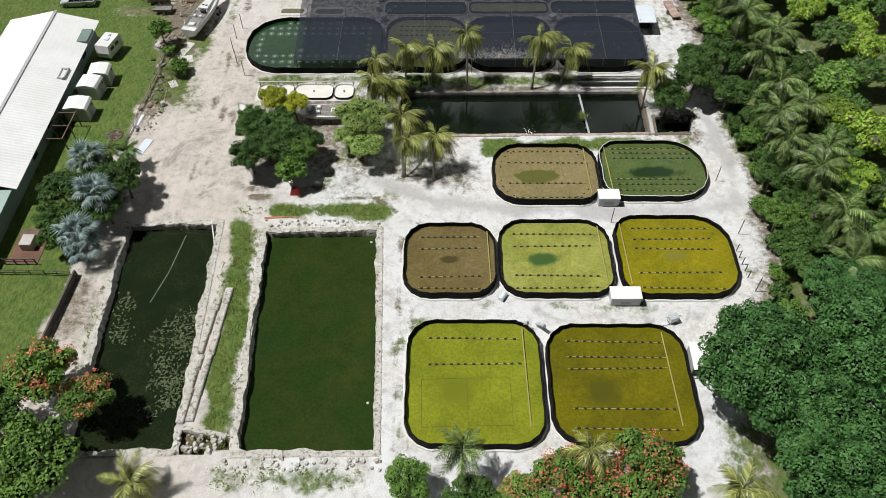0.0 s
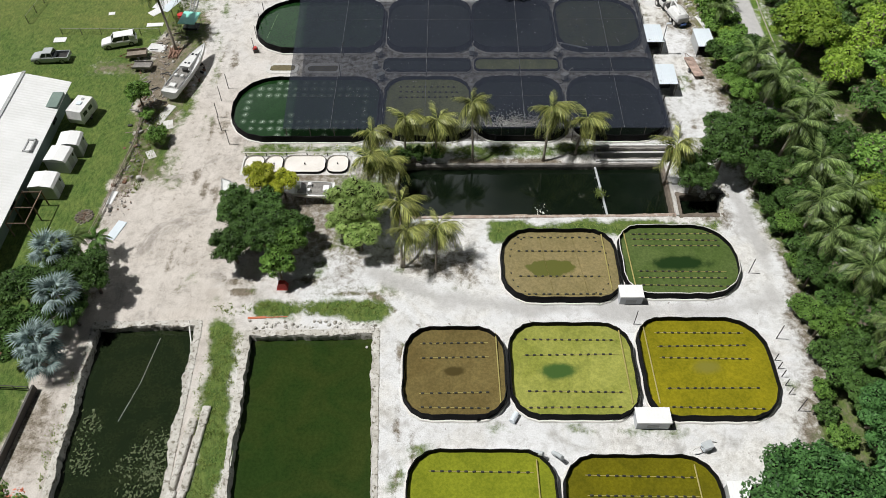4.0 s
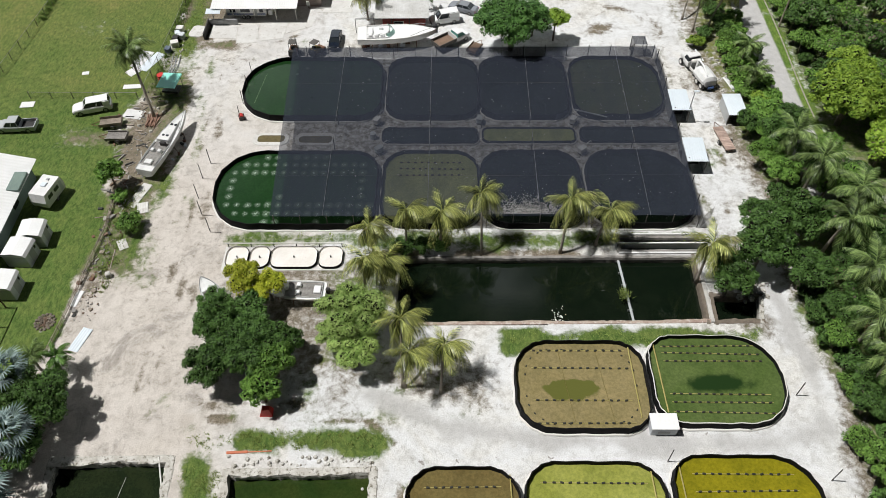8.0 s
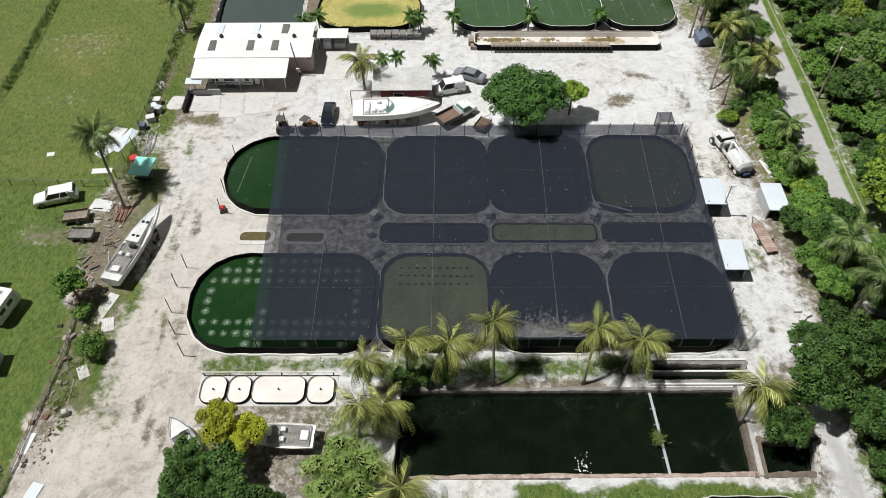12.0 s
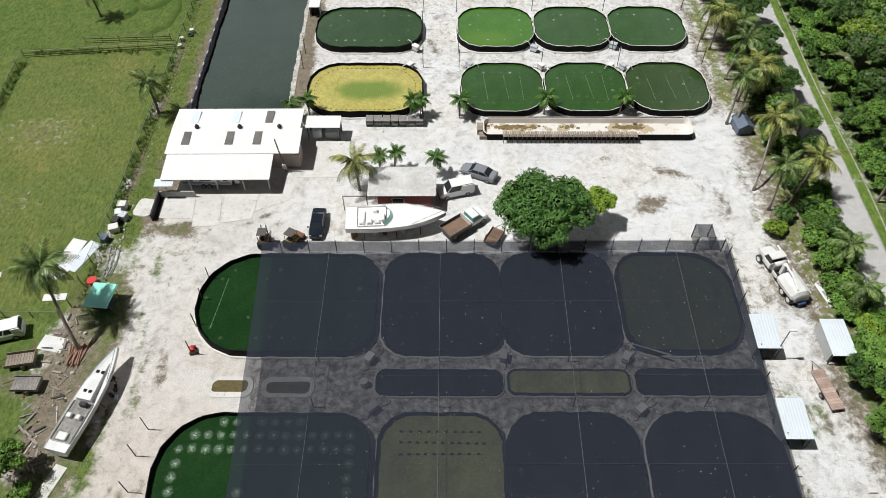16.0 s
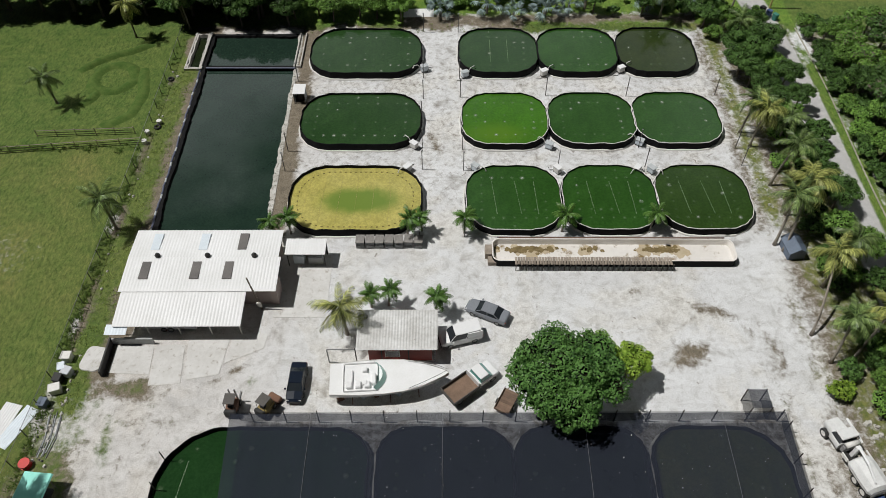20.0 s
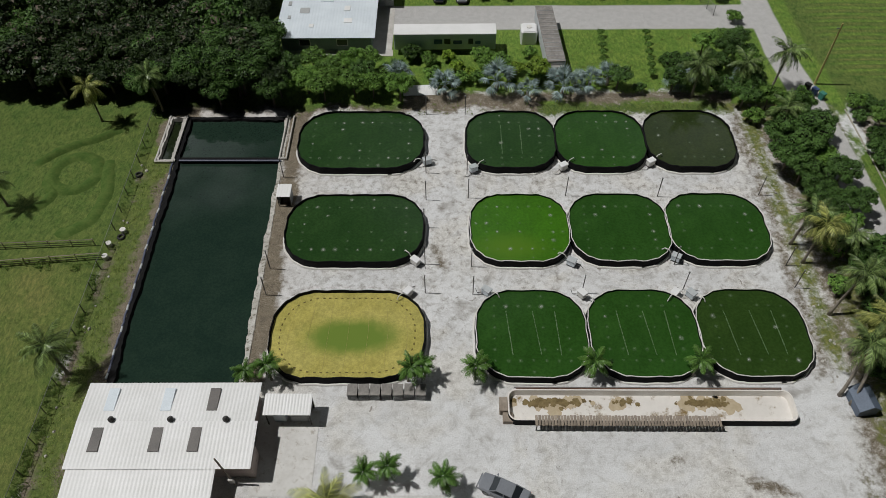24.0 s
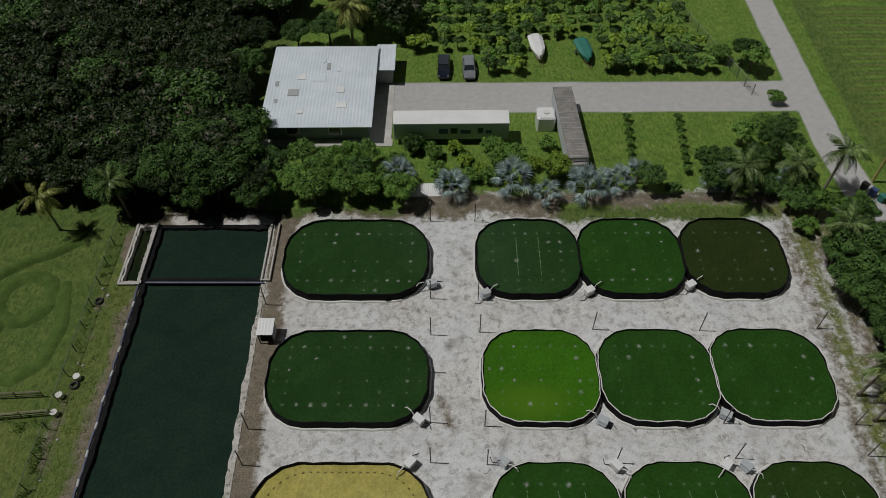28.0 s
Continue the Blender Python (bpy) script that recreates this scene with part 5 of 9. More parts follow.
def garden_shed(x, y, w, d, h, rot):
    t = thing("garden_shed", pose(x, y, 0, 0, 0, rot), "white moulded garden shed standing on the lawn", "shed", "garden sheds")
    part("body", Shape().box(-w / 2, w / 2, -d / 2, d / 2, 0, h, 0.06), "wallgreyer", t)
    prof = [(-w / 2 - 0.12, h - 0.05), (-w / 2 + 0.12, h + 0.28), (0, h + 0.5), (w / 2 - 0.12, h + 0.28), (w / 2 + 0.12, h - 0.05)]
    rings = [[(px, yy, pz) for px, pz in prof] for yy in (-d / 2 - 0.1, d / 2 + 0.1)]
    part("roof", Shape().loft(rings), "whiteroof", t)
    part("door", Shape().box(w / 2, w / 2 + 0.03, -0.5, 0.5, 0.05, h - 0.2, 0.01), "wallgrey", t)
    part("vent", Shape().box(w / 2 + 0.03, w / 2 + 0.06, 0.62, 0.9, h - 0.75, h - 0.3, 0.01), "dark", t)


garden_shed(-49.9, 90.0, 2.9, 2.5, 2.0, 4)
garden_shed(-50.5, 87.1, 2.9, 2.6, 2.0, -4)
garden_shed(-50.8, 82.3, 3.2, 2.6, 2.0, 0)
# workshop with a lean-to
shop = thing("workshop", pose(0, 0, 0), "low workshop with a white metal roof and lean-to", "workshop")
walls(shop, -37.2, -21.2, 140.3, 148.1, 2.9, "wallpink")
part("roof", corrugated(-37.5, -20.7, 144.4, 148.6, 3.3, 3.05, 0.35), "whiteroof", shop)
part("roof", corrugated(-37.5, -20.4, 139.8, 144.4, 3.05, 3.3, 0.35), "whiteroof", shop)
part("lean_to_roof", corrugated(-37.2, -23.6, 135.6, 139.9, 2.55, 2.95, 0.35), "whiteroof", shop)
part("side_canopy", corrugated(-37.9, -35.6, 134.8, 136.0, 2.2, 2.35, 0.3), "galv", shop)
for x, y, c in ((-34.8, 145.5, "blueroof"), (-29.4, 145.5, "blueroof"), (-25.0, 145.5, "rust"), (-35.2, 141.4, "rust"), (-29.6, 141.4, "rust"), (-26.0, 141.4, "rust")):
    sl = 3.3 - abs(y + 0.9 - 144.4) / 4.5 * 0.25
    part("skylight", Shape().box(x - 0.5, x + 0.5, y, y + 2.4, sl - 0.05, sl + 0.1, 0.02), "galv" if c == "blueroof" else "rustdark", shop, "pale roof light" if c == "blueroof" else "dark roof light")
for x, y in ((-34.2, 144.5), (-28.6, 144.5), (-23.4, 144.5)):
    v = part("roof_vent", Shape().tube([(x, y, 3.25), (x, y, 3.6), (x, y, 3.85)], [0.26, 0.3, 0.12], 10), "dark", shop)
opening(shop, -34.6, -33.0, 140.3, 1.0, 2.2)
opening(shop, -31.0, -29.4, 140.3, 1.0, 2.2)
opening(shop, -27.6, -26.0, 140.3, 0.05, 2.2, "door")
for x in (-37.2, -34.0, -30.6, -27.2, -24.0):
    part("lean_to_post", Shape().box(x - 0.06, x + 0.06, 136.2, 136.32, 0, 2.52), "pvc", shop)
part("side_wall", Shape().box(-21.2, -20.5, 140.2, 142.4, 0, 2.4, 0.02), "wallpink", shop)
for quad in (((-37.2, 131.5), (-32.9, 131.3), (-33.2, 134.8), (-37.2, 134.9)), ((-32.7, 130.0), (-29.4, 130.2), (-29.9, 134.9), (-33.0, 134.8)), ((-29.2, 130.6), (-25.6, 131.3), (-25.2, 136.2), (-29.7, 136.2)), ((-25.3, 132.6), (-21.4, 134.4), (-21.2, 136.3), (-24.9, 136.2))):
    part("slab", Shape().loft([[(x, y, 0.0) for x, y in quad], [(x, y, 0.035) for x, y in quad]]), "slabconc", shop, "pale worn yard slab")
part("slab", Shape().box(-21.0, -15.2, 138.4, 147.0, 0.0, 0.04), "slabconc", shop, "pale concrete yard slab")
part("yard_wall", Shape().box(-37.6, -33.2, 135.0, 135.2, 0.0, 1.0, 0.02), "wallgrey", shop)
part("yard_wall", Shape().box(-37.8, -37.6, 131.0, 135.2, 0.0, 1.1, 0.02), "dark", shop)
shed = thing("pump_shed", pose(-18.0, 146.5, 0), "small open shed with a flat white roof", "shed")
part("roof", corrugated(-2.3, 2.3, -1.1, 1.1, 2.35, 2.55, 0.3), "whiteroof", shed)
for x, y in ((-2.1, -0.9), (2.1, -0.9), (-2.1, 0.9), (2.1, 0.9)):
    part("post", Shape().box(x - 0.05, x + 0.05, y - 0.05, y + 0.05, 0, 2.36), "post", shed)
part("machine", Shape().box(-1.6, -0.4, -0.6, 0.5, 0, 1.3, 0.05), "galv", shed)
part("machine", Shape().box(0.1, 1.8, -0.6, 0.5, 0, 1.1, 0.05), "wallgrey", shed)
part("back_wall", Shape().box(-2.2, 2.2, 0.9, 1.0, 0, 2.3), "wallgrey", shed)
# red shed under a weathered tin roof
rs = thing("red_shed", pose(0, 0, 0), "dark red shed under a weathered tin roof", "shed")
walls(rs, -10.0, -3.4, 132.9, 136.9, 2.5, "red", 0.12)
part("roof", corrugated(-11.2, -2.8, 132.5, 137.3, 2.75, 3.05, 0.3), "tinroof", rs)
for x in (-11.3, -8.6, -5.8, -3.1):
    part("post", Shape().box(x - 0.05, x + 0.05, 132.7, 132.8, 0, 2.72), "post", rs)
opening(rs, -8.2, -6.8, 132.9, 0.9, 1.9)
part("frame_rail", Shape().box(-14.2, -11.1, 132.7, 132.8, 2.45, 2.55), "steel", rs)
part("frame_rail", Shape().box(-14.25, -14.15, 132.65, 132.8, 0, 2.5), "steel", rs)


def lean_shed(x, y, w, d, mat, label, h=2.2, back=2.5, rot=0, dark=True):
    t = thing("lean_shed", pose(x, y, 0, 0, 0, rot), label, "shed", "lean sheds")
    part("roof", corrugated(-w / 2, w / 2, -d / 2, d / 2, h, back, 0.3, 0.02), mat, t)
    part("back_wall", Shape().box(-w / 2 + 0.1, w / 2 - 0.1, d / 2 - 0.25, d / 2 - 0.15, 0, back - 0.1), "wallgrey", t)
    for sx in (-1, 1):
        part("side_wall", Shape().box(sx * (w / 2 - 0.15) - 0.04, sx * (w / 2 - 0.15) + 0.04, -d / 2 + 0.4, d / 2 - 0.25, 0, h - 0.1), "wallgrey", t)
        part("post", Shape().box(sx * (w / 2 - 0.12) - 0.05, sx * (w / 2 - 0.12) + 0.05, -d / 2 + 0.1, -d / 2 + 0.2, 0, h - 0.02), "post", t)
    # added dark block stands in for the blackness under the roof
    if dark:
        part("equipment", Shape().box(-w / 2 + 0.4, w / 2 - 0.4, -0.2, d / 2 - 0.4, 0, 1.2, 0.06), "dark", t)
    return t


lean_shed(32.3, 113.1, 2.6, 4.1, "blueroof", "small shed with a pale blue sheet roof")
lean_shed(32.5, 103.1, 2.7, 4.2, "blueroof", "small shed with a pale blue sheet roof")
lean_shed(40.0, 112.6, 2.6, 4.6, "galv", "long open shed with a striped metal roof", 1.9, 1.9)
lean_shed(28.9, 41.5, 3.0, 3.2, "whiteroof", "small shed with a white roof by the ponds", 2.0, 2.2)
lean_shed(-22.5, 175.6, 1.7, 2.0, "whiteroof", "tiny pump shelter with a white roof", 1.8, 1.95)
tent = thing("storage_tent", pose(38.5, 147.6, 0, 0, 0, 6), "small grey storage tent with a ridged roof", "tent")
part("body", Shape().box(-1.0, 1.0, -1.3, 1.3, 0, 1.2, 0.05), "tentgrey", tent)
part("roof", Shape().loft([[(-1.15, yy, 1.15), (0, yy, 1.9), (1.15, yy, 1.15)] for yy in (-1.4, 1.4)]), "tentgrey", tent)


def pump_box(x, y, w=2.7, d=1.5, h=1.35):
    t = thing("pump_box", pose(x, y, 0), "white box housing a pump between the ponds", "box", "pump boxes")
    part("body", Shape().box(-w / 2, w / 2, -d / 2, d / 2, 0, h, 0.03), "wallgreyer", t)
    part("lid", Shape().box(-w / 2 - 0.08, w / 2 + 0.08, -d / 2 - 0.08, d / 2 + 0.08, h, h + 0.1, 0.03), "whiteroof", t)
    part("vent", Shape().box(-0.6, 0.6, -d / 2 - 0.02, -d / 2, 0.3, 0.8), "wallgrey", t)


pump_box(22.0, 65.3, 2.6, 1.6)
pump_box(21.9, 50.1, 3.4, 1.6)
# house to the north with a patched metal roof
nh = thing("northern_house", pose(0, 0, 0), "low house with a patched grey metal roof", "house")
# dark green here puts the south wall's shade into the paint colour
walls(nh, -27.2, -13.9, 206.1, 221.1, 2.8, "wallgreen_and_shade")
part("roof", corrugated(-27.9, -13.3, 205.3, 221.7, 2.9, 3.35, 0.45), "galv", nh)
part("roof", corrugated(-13.6, -10.9, 217.1, 222.7, 2.7, 2.9, 0.45), "galv", nh, "lower annex roof")
walls(nh, -13.6, -11.3, 217.5, 222.3, 2.6, "wallgrey")
for i in range(12):
    px, py = -27.2 + rn.uniform(0, 12), 205.9 + rn.uniform(0, 14)
    z = 2.9 + 0.45 * (py + 0.6 - 205.3) / 16.4
    part("roof_patch", Shape().box(px, px + rn.uniform(0.4, 1.6), py, py + rn.uniform(0.5, 1.4), z - 0.06, z + 0.075), ("whiteroof", "galv", "wallgrey")[i % 3], nh)
opening(nh, -24.5, -23.0, 206.1, 1.0, 2.1)
opening(nh, -19.0, -17.5, 206.1, 1.0, 2.1)
part("terrace", Shape().box(-28.4, -10.8, 204.7, 206.1, 0, 0.06), "conc", nh)
part("terrace", Shape().box(-13.9, -11.0, 206.1, 217.5, 0, 0.06), "conc", nh)
# parked box trailers
tr1 = thing("box_trailer", pose(-3.1, 206.3, 0, 0, 0, 0.6), "long white box trailer with painted blue side", "trailer")
part("body", Shape().box(-7.4, 7.4, -1.25, 1.25, 0.9, 3.4, 0.05), "trailerside", tr1)
part("roof", Shape().box(-7.45, 7.45, -1.3, 1.3, 3.4, 3.5, 0.04), "whiteroof", tr1)
for i, (x, w, h) in enumerate(((-1.6, 1.2, 0.8), (-0.1, 0.9, 0.9), (1.2, 1.3, 0.6), (3.4, 0.7, 0.9), (4.4, 0.8, 0.5))):
    part("painted_mark", Shape().box(x, x + w, -1.275, -1.25, 1.8, 1.8 + h), "carnavy" if i % 2 else "markblue", tr1, "dark painted marks")
part("undercarriage", Shape().box(-6.9, 6.9, -0.9, 0.9, 0.5, 0.9), "dark", tr1)
tr2 = thing("flat_trailer", pose(12.2, 206.1, 0, 0, 0, 3), "old grey box trailer with a dirty roof", "trailer")
part("body", Shape().box(-1.25, 1.25, -6.8, 6.8, 0.8, 2.9, 0.05), "wallgreyer", tr2)
part("roof", Shape().box(-1.28, 1.28, -6.8, 6.8, 2.9, 2.98, 0.03), "grubby", tr2)
for i in range(13):
    part("roof_rib", Shape().box(-1.2, 1.2, -6.5 + i, -6.42 + i, 2.98, 3.02), "wallgrey", tr2)
part("end_cap", Shape().box(-1.0, 1.0, -7.4, -6.8, 0.8, 2.6, 0.25), "conc", tr2)
part("undercarriage", Shape().box(-0.9, 0.9, -6.0, 6.0, 0.45, 0.8), "dark", tr2)
tk = thing("white_tank", pose(9.4, 208.6, 0), "white plastic cube tank beside a trailer", "tank")
part("body", Shape().box(-1.2, 1.2, -1.2, 1.2, 0, 2.2, 0.2), "carwhite", tk)
part("lid", Shape().tube([(0, 0, 2.2), (0, 0, 2.32)], 0.4, 12), "pvc", tk)

# ---- raceway trough with a slatted deck ----
race = thing("raceway", pose(17.45, 147.05, 0), "long white raceway tank with a black outside", "tank")
M["tanstain"] = matte("tan_stain", (0.5, 0.42, 0.3), (0.42, 0.34, 0.22), 0.8, big=1.0, fine=4)
M["muck"] = matte("brown_sludge", (0.11, 0.075, 0.025), (0.24, 0.18, 0.08), 0.8, big=1.5, fine=5)
line = rounded(28.2, 3.4, 0.9, 7)
line2, line3 = rounded(28.2, 3.4, 0.9, 7, -0.14), rounded(28.2, 3.4, 0.9, 7, -0.3)
part("shell", Shape().loft([[(x, y, 0) for x, y in line], [(x, y, 1.05) for x, y in line]], caps=False), "liner", race)
part("lining", Shape().loft([[(x, y, 1.06) for x, y in line], [(x, y, 1.06) for x, y in line2], [(x, y, 0.3) for x, y in line3]], caps=False), "trough", race)
part("floor", Shape().add([(x, y, 0.3) for x, y in line3], [tuple(range(len(line3)))]), "sludge", race, "pale tank floor with brown sludge")
rs = random.Random(14)
for cx, n, wide in ((-9.6, 170, 3.4), (4.9, 90, 1.8), (6.8, 50, 1.0), (-3.0, 24, 1.2)):
    muck = Shape()
    for i in range(n // 7):
        muck.disc(cx + rs.gauss(0, wide * 0.6), 0.55 + rs.gauss(0, 0.35), 0.304 + 0.0004 * i, rs.uniform(0.25, 0.75), 16, 0.3, rs)
    tagged(part("stain", muck, "tanstain", race, "tan stain on the floor"), kind="stuff")
    muck = Shape()
    for i in range(n // 2):
        muck.disc(cx + rs.gauss(0, wide * 0.5), 0.62 + rs.gauss(0, 0.22), 0.315 + 0.0002 * i, rs.uniform(0.06, 0.34), 14, 0.35, rs)
    tagged(part("sludge", muck, "muck", race, "brown sludge on the floor"), kind="stuff")
part("back_pipe", Shape().tube([(-13.4, 1.9, 1.0), (13.2, 1.9, 1.0)], 0.09, 6), "steel", race)
part("back_board", Shape().box(-13.2, 13.2, 1.72, 1.8, 0.4, 1.15), "rust", race)
slat = Shape().box(-0.13, 0.13, -0.55, 0.55, 0, 0.05, 0.01).mesh("slat", "wood")
for i in range(58):
    part("slat", slat, "", race, m=pose(-11.4 + 0.31 * i, -1.75 + 0.03 * math.sin(i * 2.3), 1.1, 0, 0, math.sin(i * 5.1) * 2))
leg = Shape().box(-0.05, 0.05, -0.05, 0.05, -1.1, 0).mesh("deck_leg", "post")
for i in range(30):
    part("deck_leg", leg, "", race, m=pose(-11.4 + 0.62 * i, -2.25, 1.1))
part("steps", Shape().box(-14.9, -13.9, -0.6, 0.9, 0, 0.9, 0.04).box(-14.6, -13.6, -1.6, -0.6, 0, 0.6, 0.04), "wood", race)
# crates in a row
crate0 = None
for i in range(7):
    m = pose(-12.1 + 1.14 * i, 148.85 + 0.05 * math.sin(i * 3), 0, 0, 0, 3 * math.sin(i * 2))
    if crate0 is None:
        crate0 = thing("fish_crate", m, "dark slatted crate with a grey lid", "crate", "row of crates")
        part("body", Shape().box(-0.48, 0.48, -0.6, 0.6, 0, 1.0, 0.03), "dark", crate0)
        part("lid", Shape().box(-0.52, 0.52, -0.64, 0.64, 1.0, 1.07, 0.02), "grubby", crate0)
        for k in range(4):
            part("batten", Shape().box(-0.5, 0.5, -0.64, -0.6, 0.12 + 0.24 * k, 0.22 + 0.24 * k), "wallgrey", crate0)
    else:
        copy_thing(crate0, m)
# round-ended white tanks by the palms
for i, (x, w) in enumerate(((-24.9, 2.7), (-22.2, 2.4), (-18.1, 5.6), (-13.7, 2.9))):
    t = thing("nursery_tank", pose(x, 87.0, 0), "white nursery tank with a thin dark rim", "tank", "nursery tanks")
    a, b, c = rounded(w, 3.2, 1.05, 8), rounded(w, 3.2, 1.05, 8, -0.07), rounded(w, 3.2, 1.05, 8, -0.1)
    part("shell", Shape().loft([[(px, py, 0) for px, py in a], [(px, py, 0.4) for px, py in a], [(px, py, 0.4) for px, py in b]], caps=False), "liner", t)
    part("lining", Shape().loft([[(px, py, 0.4) for px, py in b], [(px, py, 0.24) for px, py in c]], caps=False), "trough", t)
    part("floor", Shape().add([(px, py, 0.26) for px, py in c], [tuple(range(len(c)))]), "trough", t)
    part("drain", Shape().tube([(0, 0, 0.3), (0, 0, 0.5)], 0.09, 8), "dark", t)
solo("tank_pad", Shape().box(-26.6, -12.0, 85.2, 88.85, 0, 0.05, 0.02), "slabconc", "pale concrete pad under the nursery tanks", "slab")
wm = thing("water_main", pose(0, 0, 0), "white water pipe behind the nursery tanks", "pipe")
part("pipe", Shape().tube([(-26.6, 88.78, 0.75), (-12.2, 88.78, 0.75)], 0.07, 6), "pvc", wm)
for i in range(6):
    part("support", Shape().box(-26.3 + 2.75 * i, -26.2 + 2.75 * i, 88.73, 88.83, 0, 0.72), "post", wm)
# concrete walls and walkway across the pool
wk = thing("pool_walkway", pose(21.0, 82.5, 0, 0, 0, 3.2), "narrow planked walkway across the pool", "walkway")
part("deck", Shape().box(-0.13, 0.13, -4.9, 4.9, -0.5, -0.3, 0.03), "palepipe", wk)
for i in range(6):
    part("bracket", Shape().box(-0.3, 0.3, -4.4 + 1.75 * i, -4.25 + 1.75 * i, -1.4, -0.5), "steel", wk)
for x0, x1, y in ((20.8, 31.4, 90.5), (20.8, 31.4, 89.1), (20.8, 31.2, 87.6)):
    solo("channel_wall", Shape().box(x0, x1, y - 0.11, y + 0.11, -1.2, 0.3, 0.03), "whiteroof", "white-painted concrete wall beside the channel", "wall", "channel walls")
solo("pool_end_wall", Shape().box(29.8, 30.2, 77.8, 87.4, -1.4, 0.25, 0.04), "conc", "pale concrete wall at the pool end", "wall")
# weir and walls of the lagoon
weir = thing("lagoon_weir", pose(-30.7, 183.0, 0), "black-lined weir across the lagoon", "weir")
part("dam", Shape().box(-6.6, 6.6, -0.35, 0.35, -1.6, 0.12, 0.08), "liner", weir)
part("pipe", Shape().tube([(-6.6, -0.4, 0.2), (6.6, -0.4, 0.2)], 0.12, 8), "blueliner", weir)
for a in ((-40.45, -40.2, 182.55, 191.4), (-38.2, -37.95, 182.55, 191.4), (-40.45, -37.95, 182.3, 182.55), (-24.5, -24.3, 183.0, 191.2), (-23.6, -23.42, 183.0, 191.2), (-24.5, -23.42, 182.8, 183.0)):
    solo("lagoon_wall", Shape().box(*a, -1.2, 0.38, 0.03), "conc", "pale concrete wall of the lagoon cell", "wall", "lagoon walls")
# dark liner edge of the lagoon, made up of a row of bag shapes
for i in range(44):
    y = 151 + i * 0.72
    solo("sandbag", Shape().box(-0.12, 0.12, -0.4, 0.4, 0, 0.14, 0.06), "blueliner" if i % 4 else "palepipe", "lumpy length of the dark liner edge along the lagoon", "sandbag", "lagoon bags", m=pose(-37.65 - 0.01 * i + 0.05 * math.sin(i), y, 0.02, 0, 0, 6 * math.sin(i * 3.3)))

# ---- vehicles ----
def wheel(parent, x, y, r, w, hub="steel"):
    s = Shape()
    k = 14
    prof = [(-w / 2, r * 0.62), (-w / 2, r * 0.94), (-w * 0.36, r), (w * 0.36, r), (w / 2, r * 0.94), (w / 2, r * 0.62)]
    s.loft([[(r2 * math.cos(2 * math.pi * j / k), yy, r2 * math.sin(2 * math.pi * j / k)) for j in range(k)] for yy, r2 in prof], caps=False)
    wh = new("wheel")
    wh.parent = parent
    wh.matrix_basis = pose(x, y, r)
    part("tyre", s, "dark", wh)
    part("rim", Shape().loft([[(r2 * math.cos(2 * math.pi * j / k), yy, r2 * math.sin(2 * math.pi * j / k)) for j in range(k)] for yy, r2 in ((-w * 0.42, r * 0.3), (-w * 0.46, r * 0.63), (w * 0.46, r * 0.63), (w * 0.42, r * 0.3))]), hub, wh)


def hull_ring(x, hw, z0, z1, tuck=0.1, crown=0.04):
    """A body section across y at x: rocker, widest line, shoulder and gently crowned top."""
    return [(x, -hw + tuck, z0), (x, hw - tuck, z0), (x, hw, z0 + (z1 - z0) * 0.4), (x, hw - 0.02, z0 + (z1 - z0) * 0.8), (x, hw - 0.1, z1), (x, 0, z1 + crown), (x, -hw + 0.1, z1), (x, -hw + 0.02, z0 + (z1 - z0) * 0.8), (x, -hw, z0 + (z1 - z0) * 0.4)]


